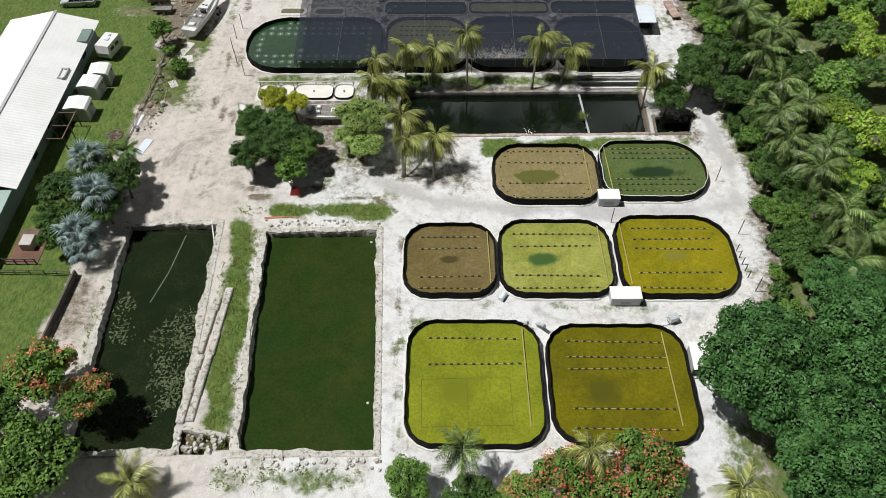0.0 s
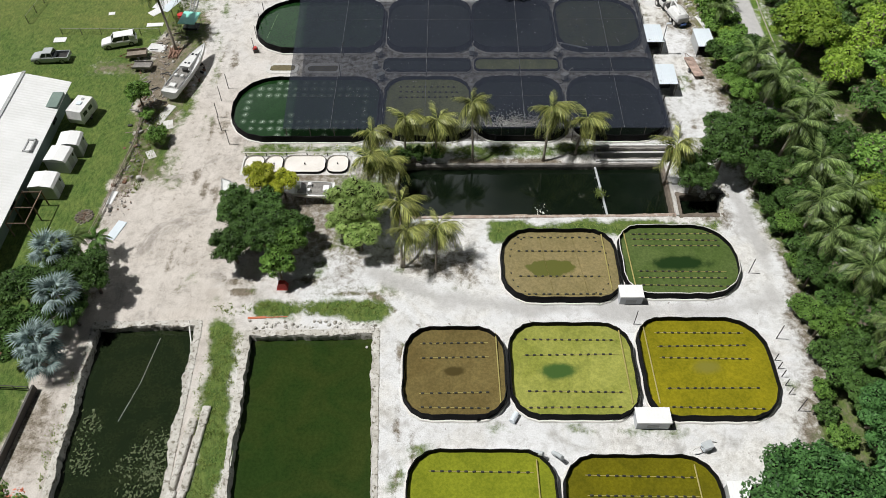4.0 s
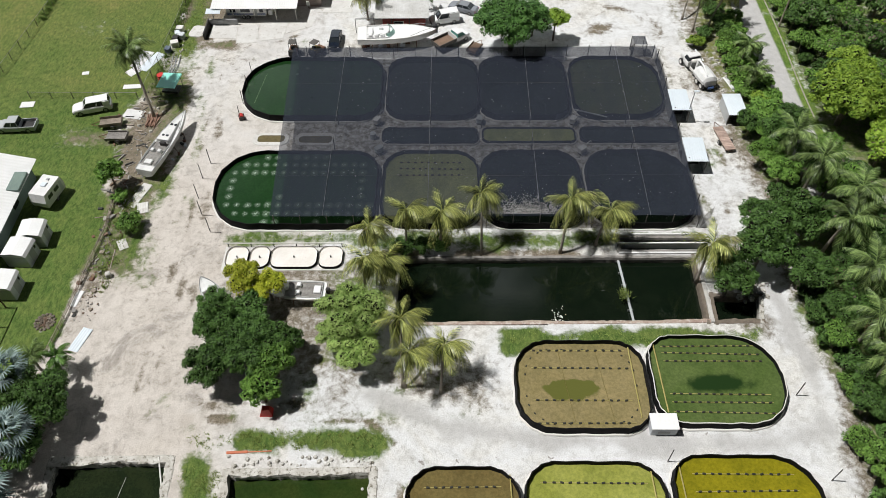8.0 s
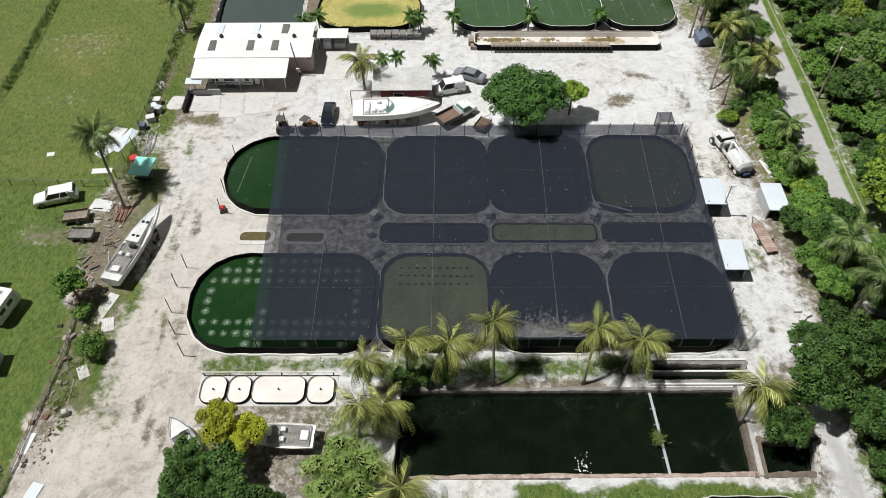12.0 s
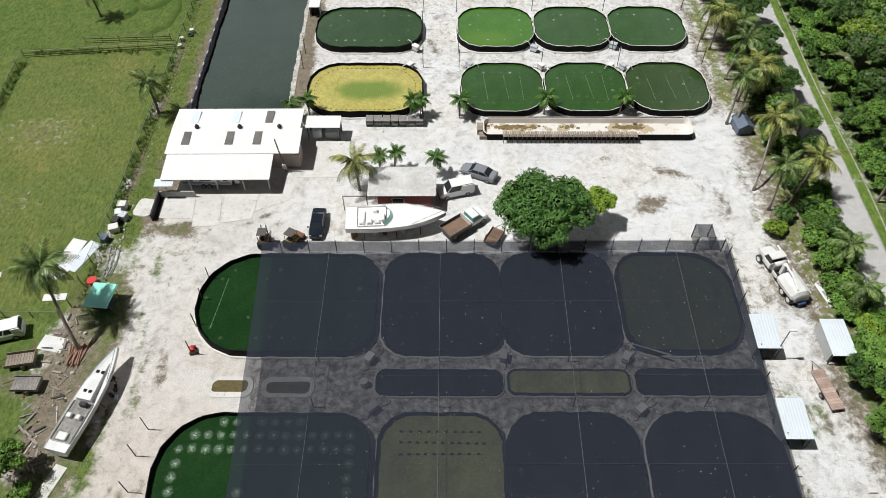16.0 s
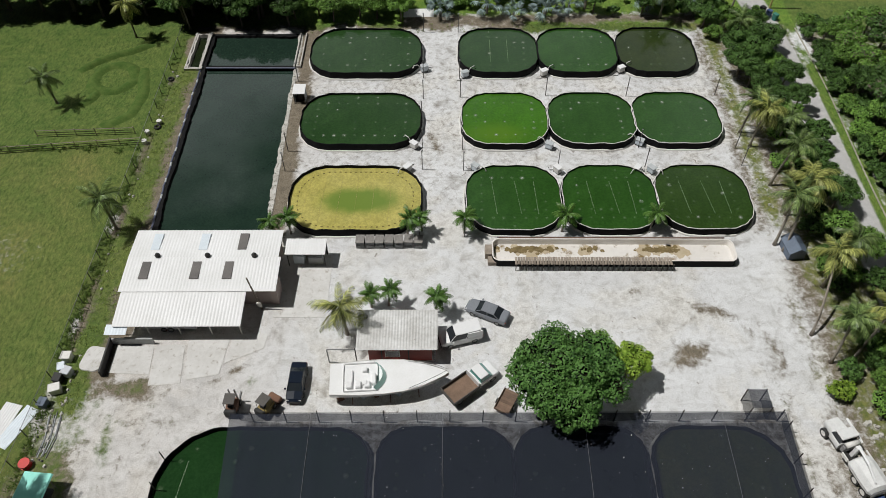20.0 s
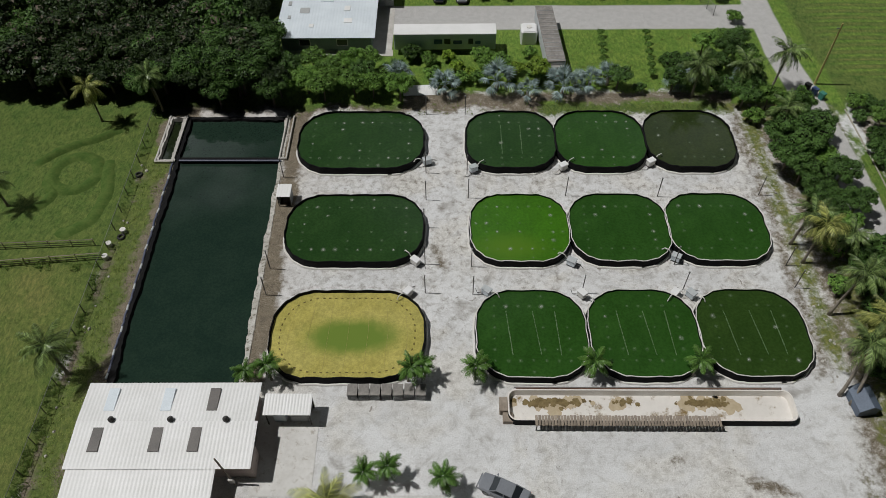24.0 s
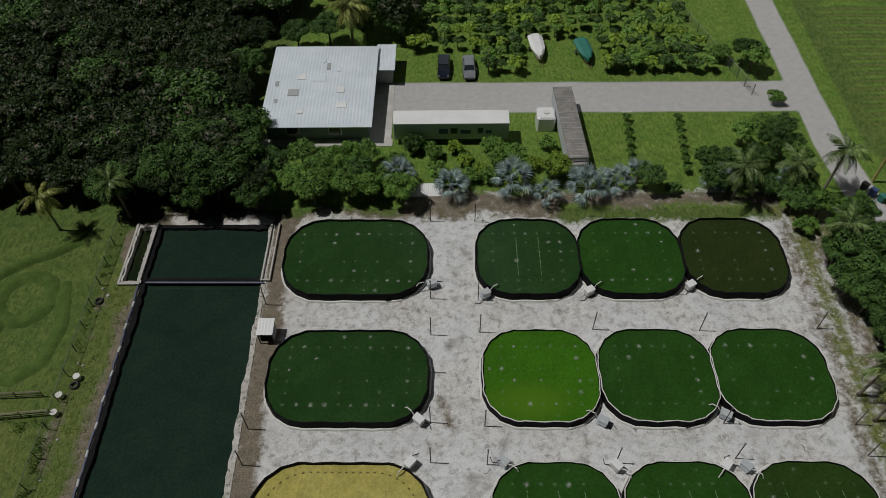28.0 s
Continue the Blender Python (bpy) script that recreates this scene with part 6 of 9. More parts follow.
def car(x, y, rot, kind, paint, label, category="car"):
    """A car pointing along its own +x."""
    L, W, H, hood, r = {"sedan": (4.8, 1.82, 1.45, 0.95, 0.33), "suv": (5.3, 1.98, 1.85, 1.12, 0.39), "van": (4.6, 1.9, 1.95, 1.1, 0.34), "pickup": (5.6, 1.95, 1.8, 1.1, 0.4), "coupe": (4.5, 1.78, 1.42, 0.92, 0.32)}[kind]
    t = thing("car" if category == "car" else category, pose(x, y, 0, 0, 0, rot), label, category, "parked vehicles")
    a, b, hw = -L / 2, L / 2, W / 2
    deck = {"sedan": hood + 0.04, "coupe": hood + 0.05, "suv": hood, "van": hood, "pickup": hood}[kind]
    rings = [hull_ring(a, hw * 0.86, 0.45, deck - 0.12), hull_ring(a + 0.12, hw * 0.95, 0.3, deck), hull_ring(a + 0.9, hw, 0.25, deck), hull_ring(0, hw, 0.25, hood + 0.04), hull_ring(b - 1.1, hw, 0.25, hood), hull_ring(b - 0.25, hw * 0.93, 0.3, hood - 0.14), hull_ring(b, hw * 0.78, 0.42, hood - 0.3)]
    if kind == "pickup":
        rings = [q for q in rings if q[0][0] >= -0.3]
        rings.insert(0, hull_ring(-0.75, hw, 0.25, hood))
    part("body", Shape().loft(rings), paint, t, smooth=False)
    g = {"sedan": (-1.75, -0.95, 0.55, 1.25), "coupe": (-1.7, -0.8, 0.5, 1.25), "suv": (-2.5, -2.35, 0.55, 1.2), "van": (-2.2, -2.1, 0.7, 1.35), "pickup": (-0.7, -0.55, 0.75, 1.35)}[kind]
    low, top = hood - 0.02, H

    def cab(o):
        return [[(g[0] + o, -hw + 0.1 + o, low), (g[0] + o, hw - 0.1 - o, low), (g[3] - o, hw - 0.1 - o, low), (g[3] - o, -hw + 0.1 + o, low)], [(g[1] + o, -hw + 0.24 + o, top - 0.06), (g[1] + o, hw - 0.24 - o, top - 0.06), (g[2] - o, hw - 0.24 - o, top - 0.06), (g[2] - o, -hw + 0.24 + o, top - 0.06)]]
    part("window_glass", Shape().loft(cab(0)), "glass", t)
    rf = Shape().box(g[1] - 0.02, g[2] + 0.02, -hw + 0.22, hw - 0.22, top - 0.07, top, 0.04)
    part("roof", rf, paint, t)
    for sy in (-1, 1):
        for f0, f1 in ((g[0], g[1]), (g[3], g[2]), ((g[0] + g[3]) / 2, (g[1] + g[2]) / 2)):
            part("pillar", Shape().tube([(f0, sy * (hw - 0.1), low), (f1, sy * (hw - 0.235), top - 0.04)], 0.045, 4), paint, t)
        if kind in ("suv", "van"):
            part("side_panel", Shape().box(g[0] - 0.01, g[0] + (1.6 if kind == "van" else 0.9), sy * (hw - 0.13) - 0.05, sy * (hw - 0.13) + 0.05, low, top - 0.08), paint, t)
    for sx, sy in ((a + 0.95, -1), (a + 0.95, 1), (b - 0.95, -1), (b - 0.95, 1)):
        wheel(t, sx, sy * (hw - 0.1), r, 0.22)
    for sy in (-1, 1):
        part("headlight", Shape().box(b - 0.28, b - 0.1, sy * hw * 0.68 - 0.15, sy * hw * 0.68 + 0.15, hood - 0.34, hood - 0.2, 0.03), "pvc", t)
        part("tail_light", Shape().box(a + 0.0, a + 0.14, sy * hw * 0.75 - 0.12, sy * hw * 0.75 + 0.12, deck - 0.3, deck - 0.14, 0.02), "brightred", t)
        part("mirror", Shape().box(g[3] - 0.35, g[3] - 0.2, sy * (hw + 0.1) - 0.1, sy * (hw + 0.1) + 0.1, hood, hood + 0.16, 0.03), paint, t)
    part("bumper", Shape().box(b - 0.12, b + 0.06, -hw * 0.8, hw * 0.8, 0.35, 0.55, 0.04), "dark", t)
    if kind == "pickup":
        bed = Shape()
        bed.box(a, -0.75, -hw, -hw + 0.1, 0.45, hood).box(a, -0.75, hw - 0.1, hw, 0.45, hood).box(a, a + 0.1, -hw + 0.1, hw - 0.1, 0.45, hood - 0.05)
        part("bed_side", bed, paint, t)
        part("bed_floor", Shape().box(a + 0.1, -0.75, -hw + 0.1, hw - 0.1, 0.55, 0.65), "dark", t)
    return t


car(-17.2, 130.0, -91, "coupe", "carnavy", "dark blue parked car with tinted windows")
car(2.6, 138.7, 155, "sedan", "cargrey", "grey metallic sedan parked on the sand")
car(-0.4, 135.6, 196, "van", "carwhite", "small white van parked by the shed", "van")
car(-50.1, 114.2, 197, "suv", "carwhite", "white pickup truck with a canopy on the lawn", "truck")
car(-59.5, 110.2, 183, "pickup", "carsilver", "silver pickup truck parked on the lawn", "truck")
car(-4.1, 220.4, -90, "sedan", "carnavy", "dark car parked beside the orchard")
car(-0.5, 220.2, -88, "sedan", "cargrey", "grey car parked beside the orchard")

# flatbed pickup with brown bed
ft = thing("flatbed_truck", pose(0.7, 129.9, 0, 0, 0, 38), "white pickup truck with a brown timber bed", "truck", "parked vehicles")
part("cab", Shape().loft([hull_ring(0.4, 1.0, 0.5, 1.15), hull_ring(1.6, 1.0, 0.5, 1.15), hull_ring(2.7, 0.98, 0.5, 1.1), hull_ring(2.95, 0.85, 0.55, 0.95)]), "carwhite", ft)
part("window_glass", Shape().loft([[(0.5, -0.9, 1.13), (0.5, 0.9, 1.13), (2.1, 0.9, 1.13), (2.1, -0.9, 1.13)], [(0.6, -0.78, 1.78), (0.6, 0.78, 1.78), (1.5, 0.78, 1.78), (1.5, -0.78, 1.78)]]), "tealglass", ft)
part("roof", Shape().box(0.52, 1.55, -0.82, 0.82, 1.76, 1.86, 0.04), "carwhite", ft)
part("bed_floor", Shape().box(-3.1, 0.2, -1.1, 1.1, 0.85, 0.95), "brownwood", ft)
for a in ((-3.1, 0.2, -1.15, -1.05), (-3.1, 0.2, 1.05, 1.15), (-3.15, -3.05, -1.15, 1.15)):
    part("bed_side", Shape().box(*a, 0.85, 1.35, 0.02), "post", ft)
part("headboard", Shape().box(0.1, 0.2, -1.05, 1.05, 0.95, 1.7, 0.02), "carwhite", ft)
for sx in (-2.2, 2.1):
    for sy in (-0.88, 0.88):
        wheel(ft, sx, sy, 0.4, 0.26)
part("chassis", Shape().box(-3.0, 2.6, -0.5, 0.5, 0.45, 0.85), "dark", ft)


def cart(x, y, rot, L, W, mat, label, rails=0.0, name="utility_trailer"):
    t = thing(name, pose(x, y, 0, 0, 0, rot), label, "trailer", "small trailers")
    part("deck", Shape().box(-L / 2, L / 2, -W / 2, W / 2, 0.5, 0.6, 0.02), mat, t)
    n = max(3, int(L / 0.3))
    for i in range(n):
        part("deck_board", Shape().box(-L / 2 + L * i / n + 0.02, -L / 2 + L * (i + 1) / n - 0.02, -W / 2 + 0.02, W / 2 - 0.02, 0.6, 0.64), mat, t)
    part("drawbar", Shape().tube([(L / 2, -W * 0.35, 0.52), (L / 2 + 1.1, 0, 0.5), (L / 2, W * 0.35, 0.52)], 0.05, 5), "rust", t)
    if rails:
        for a in ((-L / 2, L / 2, -W / 2 - 0.04, -W / 2), (-L / 2, L / 2, W / 2, W / 2 + 0.04), (-L / 2 - 0.04, -L / 2, -W / 2, W / 2)):
            part("side_board", Shape().box(*a, 0.5, 0.5 + rails), mat, t)
    for sy in (-1, 1):
        wheel(t, -L * 0.1, sy * (W / 2 + 0.14), 0.32, 0.2)
    return t


cart(4.2, 127.8, 62, 2.6, 1.5, "brownwood", "small brown dump trailer beside a truck", 0.35)
cart(-46.6, 110.9, 190, 3.0, 1.6, "wood", "weathered box trailer with timber sides", 0.5)
cart(-45.0, 108.0, 180, 2.8, 1.6, "grubby", "grey wire-sided trailer on the lawn", 0.4)
cart(37.7, 107.2, 99, 4.6, 1.4, "palerust", "weathered pinkish rusty trailer by the hedge", 0.0)
# caravan stored under the lean-to
cv = thing("caravan", pose(-31.9, 137.75, 0), "old white caravan stored under the workshop lean-to", "caravan", "parked vehicles")
part("body", Shape().loft([[(x, y, z) for x, z in ((-3.1, 0.5), (3.0, 0.5), (3.25, 1.3), (2.95, 2.2), (-3.0, 2.2), (-3.3, 1.2))] for y in (-1.1, 1.1)]), "oldgel", cv)
part("stripe", Shape().box(-3.1, 3.0, -1.112, -1.1, 0.78, 0.98), "markblue", cv, "faded blue side stripe")
for x0, x1 in ((-2.6, -1.7), (-0.9, 0.6), (2.1, 2.7)):
    part("window", Shape().box(x0, x1, -1.125, -1.1, 1.2, 1.75, 0.01), "glass", cv)
part("door", Shape().box(1.05, 1.7, -1.12, -1.1, 0.55, 1.95, 0.008), "wallgrey", cv)
for sx in (-0.55, 0.2):
    wheel(cv, sx, -1.12, 0.33, 0.2)
part("drawbar", Shape().tube([(3.05, -0.6, 0.5), (4.2, 0, 0.48), (3.05, 0.6, 0.5)], 0.05, 5), "rust", cv)
part("gas_locker", Shape().box(3.35, 4.05, -0.85, 0.5, 0.52, 1.35, 0.08), "gel", cv)
# utility truck
truck = thing("utility_truck", pose(36.9, 121.6, 0, 0, 0, 106), "old white utility truck with a crane and a low covered body", "truck", "parked vehicles")
part("chassis", Shape().box(-3.6, 3.8, -0.45, 0.45, 0.6, 0.9), "dark", truck)
part("cab", Shape().loft([hull_ring(1.3, 1.05, 0.7, 1.6), hull_ring(2.6, 1.05, 0.7, 1.6), hull_ring(2.7, 0.9, 0.7, 1.55), hull_ring(3.9, 0.75, 0.75, 1.4)]), "oldgel", truck)
part("window_glass", Shape().loft([[(1.4, -0.98, 1.58), (1.4, 0.98, 1.58), (2.65, 0.98, 1.58), (2.65, -0.98, 1.58)], [(1.45, -0.88, 2.3), (1.45, 0.88, 2.3), (2.3, 0.88, 2.3), (2.3, -0.88, 2.3)]]), "glass", truck)
part("roof", Shape().box(1.38, 2.4, -0.93, 0.93, 2.26, 2.4, 0.08), "oldgel", truck)
load = [(-1.15, 0.95), (1.15, 0.95), (1.25, 1.7), (0.85, 2.55), (0.2, 2.75), (-0.5, 2.7), (-1.0, 2.35), (-1.25, 1.6)]
part("body", Shape().loft([[(x, y * q, 0.95 + (z - 0.95) * h) for y, z in load] for x, q, h in ((-3.6, 0.72, 0.4), (-3.3, 0.95, 0.62), (-2.3, 1.0, 0.66), (-1.2, 1.0, 0.7), (-0.5, 0.95, 0.62), (-0.3, 0.8, 0.45))]), "oldgel", truck, "bulky white covered load body")
part("tailgate", Shape().box(-3.75, -3.6, -0.9, 0.9, 0.8, 1.6, 0.03), "steel", truck)
part("rear_step", Shape().box(-4.05, -3.75, -0.5, 0.4, 0.5, 0.75, 0.04), "markblue", truck)
part("air_tank", Shape().tube([(0.95, -0.7, 1.9), (0.95, 0.7, 1.9)], 0.28, 10), "pvc", truck, smooth=True)
part("boom", Shape().tube([(0.9, -1.2, 1.6), (3.4, -1.1, 1.9)], 0.12, 6), "gel", truck)
part("pump", Shape().box(0.75, 1.2, -0.8, 0.8, 0.9, 1.7, 0.06), "steel", truck)
part("crane_post", Shape().box(0.1, 0.5, -0.25, 0.25, 0.9, 2.5, 0.05), "gel", truck)
part("crane_arm", Shape().tube([(0.3, 0.0, 2.5), (-1.4, 0.35, 2.75), (-3.0, 0.5, 2.2)], [0.14, 0.12, 0.09], 8), "gel", truck)
for sy in (-0.95, 0.95):
    part("side_rail", Shape().box(-0.2, 0.7, sy - 0.06, sy + 0.06, 0.9, 1.3, 0.03), "pvc", truck)
part("hose_rack", Shape().box(-3.4, 0.2, -1.32, -1.16, 1.3, 1.45, 0.03), "pvc", truck)
for sx in (-3.0, -1.8, 3.1):
    for sy in (-0.95, 0.95):
        wheel(truck, sx, sy, 0.5, 0.34, "pvc")


def caravan(x, y, rot):
    t = thing("caravan", pose(x, y, 0, 0, 0, rot), "old cream caravan parked on the lawn", "caravan")
    part("body", Shape().loft([[(-1.9, yy, 0.5), (-2.05, yy, 1.3), (-1.7, yy, 2.45), (1.7, yy, 2.5), (2.0, yy, 1.5), (1.9, yy, 0.5)][::-1] for yy in (-1.1, 1.1)]), "oldgel", t)
    part("roof_vent", Shape().box(-0.3, 0.4, -0.35, 0.35, 2.47, 2.62, 0.04), "blueroof", t)
    part("roof_vent", Shape().box(0.8, 1.2, -0.2, 0.2, 2.47, 2.6, 0.04), "wallgrey", t)
    for x0, x1 in ((-1.3, -0.4), (0.0, 0.9)):
        part("window", Shape().box(x0, x1, -1.13, -1.1, 1.4, 1.95, 0.01), "glass", t)
    part("door", Shape().box(1.1, 1.6, -1.13, -1.1, 0.55, 2.1, 0.01), "wallgreyer", t)
    wheel(t, 0.0, -1.0, 0.33, 0.2)
    wheel(t, 0.0, 1.0, 0.33, 0.2)


caravan(-50.5, 96.9, 78)


# ---- boats ----
def boat(x, y, rot, L, W, H, mat, label, lift=0.7, cockpit=(-0.46, -0.08), cabin=None, outboard=False, hatch=0, screen=False, stands=True, name="motor_boat"):
    """A boat on stands, bow along its own +x: flared hull, deck, sunken cockpit, cabin and fittings."""
    t = thing(name, pose(x, y, lift, 0, 0, rot), label, "boat", "laid-up boats")
    us = [0, 0.08, 0.25, 0.45, 0.62, 0.76, 0.87, 0.95, 1.0]

    def half(u):
        return W / 2 * (0.9 + 0.1 * min(1, u * 4)) * (1 - max(0, (u - 0.42) / 0.58) ** 2.3 * 0.985)
    rings = []
    for u in us:
        h, xx = half(u), -L / 2 + L * u
        rise = 0.28 * H * max(0, u - 0.3) ** 1.5
        keel = H * 0.75 * max(0, (u - 0.72) / 0.28) ** 2
        ch = h * (0.86 - 0.3 * u * u)
        rings.append([(xx, 0, keel), (xx, ch, H * 0.32 + keel * 0.6), (xx, h * 0.97, H * 0.8 + rise), (xx, h, H + rise), (xx, -h, H + rise), (xx, -h * 0.97, H * 0.8 + rise), (xx, -ch, H * 0.32 + keel * 0.6)])
    part("hull", Shape().loft(rings), mat, t)
    # gunwale rail
    top = [(-L / 2 + L * u, half(u), H + 0.28 * H * max(0, u - 0.3) ** 1.5 + 0.02) for u in us]
    part("rub_rail", Shape().tube(top + [(px, -py, pz) for px, py, pz in top[::-1]], 0.045, 5), "wallgrey" if mat != "gel" else "pvc", t)
    c0, c1 = cockpit
    ck = Shape()
    cw = half(0.5 + (c0 + c1) / 2) * 0.78
    x0, x1 = L * c0, L * c1
    ck.box(x0, x1, -cw, cw, H + 0.0, H + 0.03)
    for a in ((x0, x1, -cw - 0.08, -cw), (x0, x1, cw, cw + 0.08), (x0 - 0.08, x0, -cw, cw), (x1, x1 + 0.08, -cw, cw)):
        ck.box(*a, H - 0.02, H + 0.2, 0.03)
    part("coaming", ck, mat, t)
    # weathered and outboard boats get a darker, mottled cockpit floor
    part("cockpit_sole", Shape().box(x0, x1, -cw, cw, H + 0.03, H + 0.045), "oldsole" if mat == "oldgel" or outboard else mat, t)
    for sy in (-0.5, 0.5):
        part("seat", Shape().box(x0 + (x1 - x0) * 0.55, x0 + (x1 - x0) * 0.55 + 0.5, sy * cw - 0.25, sy * cw + 0.25, H + 0.04, H + 0.45, 0.06), mat, t)
    part("engine_cover", Shape().box(x0 + 0.1, x0 + 0.9, -cw * 0.5, cw * 0.5, H + 0.04, H + 0.3, 0.06), mat, t)
    part("console", Shape().box(x1 - 0.55, x1 - 0.1, -cw * 0.7, cw * 0.1, H + 0.04, H + 0.6, 0.08), "dark" if mat == "oldgel" else mat, t)
    if cabin:
        k0, k1, kh = cabin
        w0, w1 = half(0.5 + k0) * 0.72, half(0.5 + k1) * 0.55
        z = H + 0.28 * H * max(0, 0.5 + (k0 + k1) / 2 - 0.3) ** 1.5
        part("cabin", Shape().loft([[(L * k0, -w0, z - 0.1), (L * k0, w0, z - 0.1), (L * k0, w0 * 0.86, z + kh), (L * k0, -w0 * 0.86, z + kh)], [(L * k1, -w1, z), (L * k1, w1, z), (L * k1 - 0.4, w1 * 0.8, z + kh * 0.45), (L * k1 - 0.4, -w1 * 0.8, z + kh * 0.45)]]), mat, t)
        for i in range(hatch):
            hx = L * (k0 + (k1 - k0) * (0.2 + 0.5 * i / max(1, hatch - 1)))
            for sy in (-0.3, 0.3):
                part("deck_hatch", Shape().box(hx - 0.16, hx + 0.16, sy * w0 - 0.16, sy * w0 + 0.16, z + kh * 0.6, z + kh * (1.03 - 0.5 * (0.2 + 0.5 * i / max(1, hatch - 1))) + 0.06, 0.02), "glass", t)
    if screen:
        arc = [(x1 + 0.9 - 0.95 * (k / 4) ** 2, cw * 1.05 * k / 4) for k in range(-4, 5)]
        part("windscreen", Shape().loft([[(px, py, H + 0.1) for px, py in arc], [(px - 0.35, py * 0.94, H + 0.62) for px, py in arc]], close=False, caps=False), "mint", t, "pale mint windscreen")
        for k in range(3):
            part("cushion", Shape().box(x0 + 0.2 + 0.9 * k, x0 + 0.85 + 0.9 * k, -cw * 0.85, -cw * 0.35, H + 0.04, H + 0.4, 0.1), mat, t)
    if outboard:
        part("outboard_motor", Shape().box(-L / 2 - 0.5, -L / 2 - 0.02, -0.22, 0.22, H - 0.25, H + 0.45, 0.1).box(-L / 2 - 0.35, -L / 2 - 0.2, -0.08, 0.08, 0.0, H - 0.25), "dark", t)
    rail = [(L * 0.16, half(0.66) * 0.92, H * 1.12), (L * 0.3, half(0.8) * 0.9, H * 1.42), (L * 0.42, half(0.92) * 0.85, H * 1.5), (L * 0.495, 0, H * 1.52)]
    if not outboard:
        part("bow_rail", Shape().tube(rail + [(px, -py, pz) for px, py, pz in rail[::-1][1:]], 0.03, 4), "steel", t)
    if stands:
        for u in (0.18, 0.5, 0.74):
            for sy in (-1, 1):
                part("stand", Shape().tube([(-L / 2 + L * u, sy * half(u) * 0.95, -lift), (-L / 2 + L * u, sy * half(u) * 0.62, H * 0.3)], 0.05, 5), "rust", t)
        part("keel_block", Shape().box(-L * 0.3, -L * 0.24, -0.25, 0.25, -lift, 0.25).box(L * 0.1, L * 0.16, -0.25, 0.25, -lift, 0.3), "brownwood", t)
    return t


boat(-37.5, 105.9, 76.5, 11.8, 2.6, 1.3, "oldgel", "weathered white cabin cruiser laid up on stands", 0.5, (-0.42, -0.06), (-0.05, 0.34, 0.5), hatch=2)
boat(-7.6, 129.8, 3.5, 12.0, 3.9, 1.5, "gel", "white speedboat laid up on blocks", 0.6, (-0.38, -0.1), None, screen=True)
boat(-17.2, 81.4, 178, 7.3, 2.6, 0.85, "gel", "small white open boat with a black outboard", 0.55, (-0.44, 0.16), None, outboard=True)
boat(-26.6, 81.2, 128, 5.6, 2.2, 0.7, "oldgel", "upturned pale skiff half under a tree", 0.35, (-0.4, 0.1))


def covered_boat(x, y, rot, L, W, mat, label):
    t = thing("covered_boat", pose(x, y, 0, 0, 0, rot), label, "boat", "covered boats")
    rings = []
    for u in (0, 0.06, 0.3, 0.6, 0.85, 1.0):
        w = W / 2 * (1 - max(0, (u - 0.45) / 0.55) ** 2 * 0.85) * (0.86 if u == 0 else 1)
        xx = -L / 2 + L * u
        rings.append([(xx, -w * 0.8, 0.6), (xx, w * 0.8, 0.6), (xx, w, 1.15), (xx, w * 0.5, 1.4 + 0.08 * math.sin(u * 9)), (xx, -w * 0.5, 1.4 + 0.08 * math.sin(u * 9)), (xx, -w, 1.15)])
    part("cover", Shape().loft(rings), mat, t)
    part("drawbar", Shape().tube([(L * 0.3, -0.5, 0.5), (L / 2 + 1.3, 0, 0.45), (L * 0.3, 0.5, 0.5)], 0.05, 5), "rust", t)
    wheel(t, -0.5, -W / 2 + 0.05, 0.32, 0.2)
    wheel(t, -0.5, W / 2 - 0.05, 0.32, 0.2)


M["greentarp"] = matte("green_tarp", (0.03, 0.2, 0.15), (0.02, 0.14, 0.11), 0.6)
covered_boat(9.6, 224.4, -84, 5.2, 2.2, "gel", "boat under a white cover on its trailer")
covered_boat(16.4, 223.6, -80, 4.8, 2.2, "greentarp", "boat under a dark green cover on its trailer")


# ---- yard machines ----
def machine(x, y, rot, paint, label, mast=True):
    t = thing("forklift" if mast else "loader", pose(x, y, 0, 0, 0, rot), label, "machine")
    part("body", Shape().box(-1.0, 0.7, -0.55, 0.55, 0.35, 1.1, 0.1), paint, t)
    part("counterweight", Shape().box(-1.2, -0.7, -0.6, 0.6, 0.3, 1.2, 0.12), "dark", t)
    part("seat", Shape().box(-0.6, -0.1, -0.25, 0.25, 1.1, 1.5, 0.06), "dark", t)
    for sx in (-0.7, 0.5):
        for sy in (-0.5, 0.5):
            part("roof_post", Shape().tube([(sx, sy, 1.0), (sx * 0.9, sy, 2.1)], 0.035, 4), "post", t)
            wheel(t, sx, sy * 1.1, 0.32, 0.22)
    part("roof_guard", Shape().box(-0.7, 0.5, -0.55, 0.55, 2.1, 2.16), "post", t)
    if mast:
        for sy in (-0.3, 0.3):
            part("mast", Shape().box(0.78, 0.9, sy - 0.06, sy + 0.06, 0.1, 2.3), "steel", t)
            part("fork", Shape().box(0.9, 1.9, sy - 0.06, sy + 0.06, 0.1, 0.16), "steel", t)
    else:
        part("bucket", Shape().box(0.9, 1.6, -0.7, 0.7, 0.1, 0.6, 0.08), "rust", t)


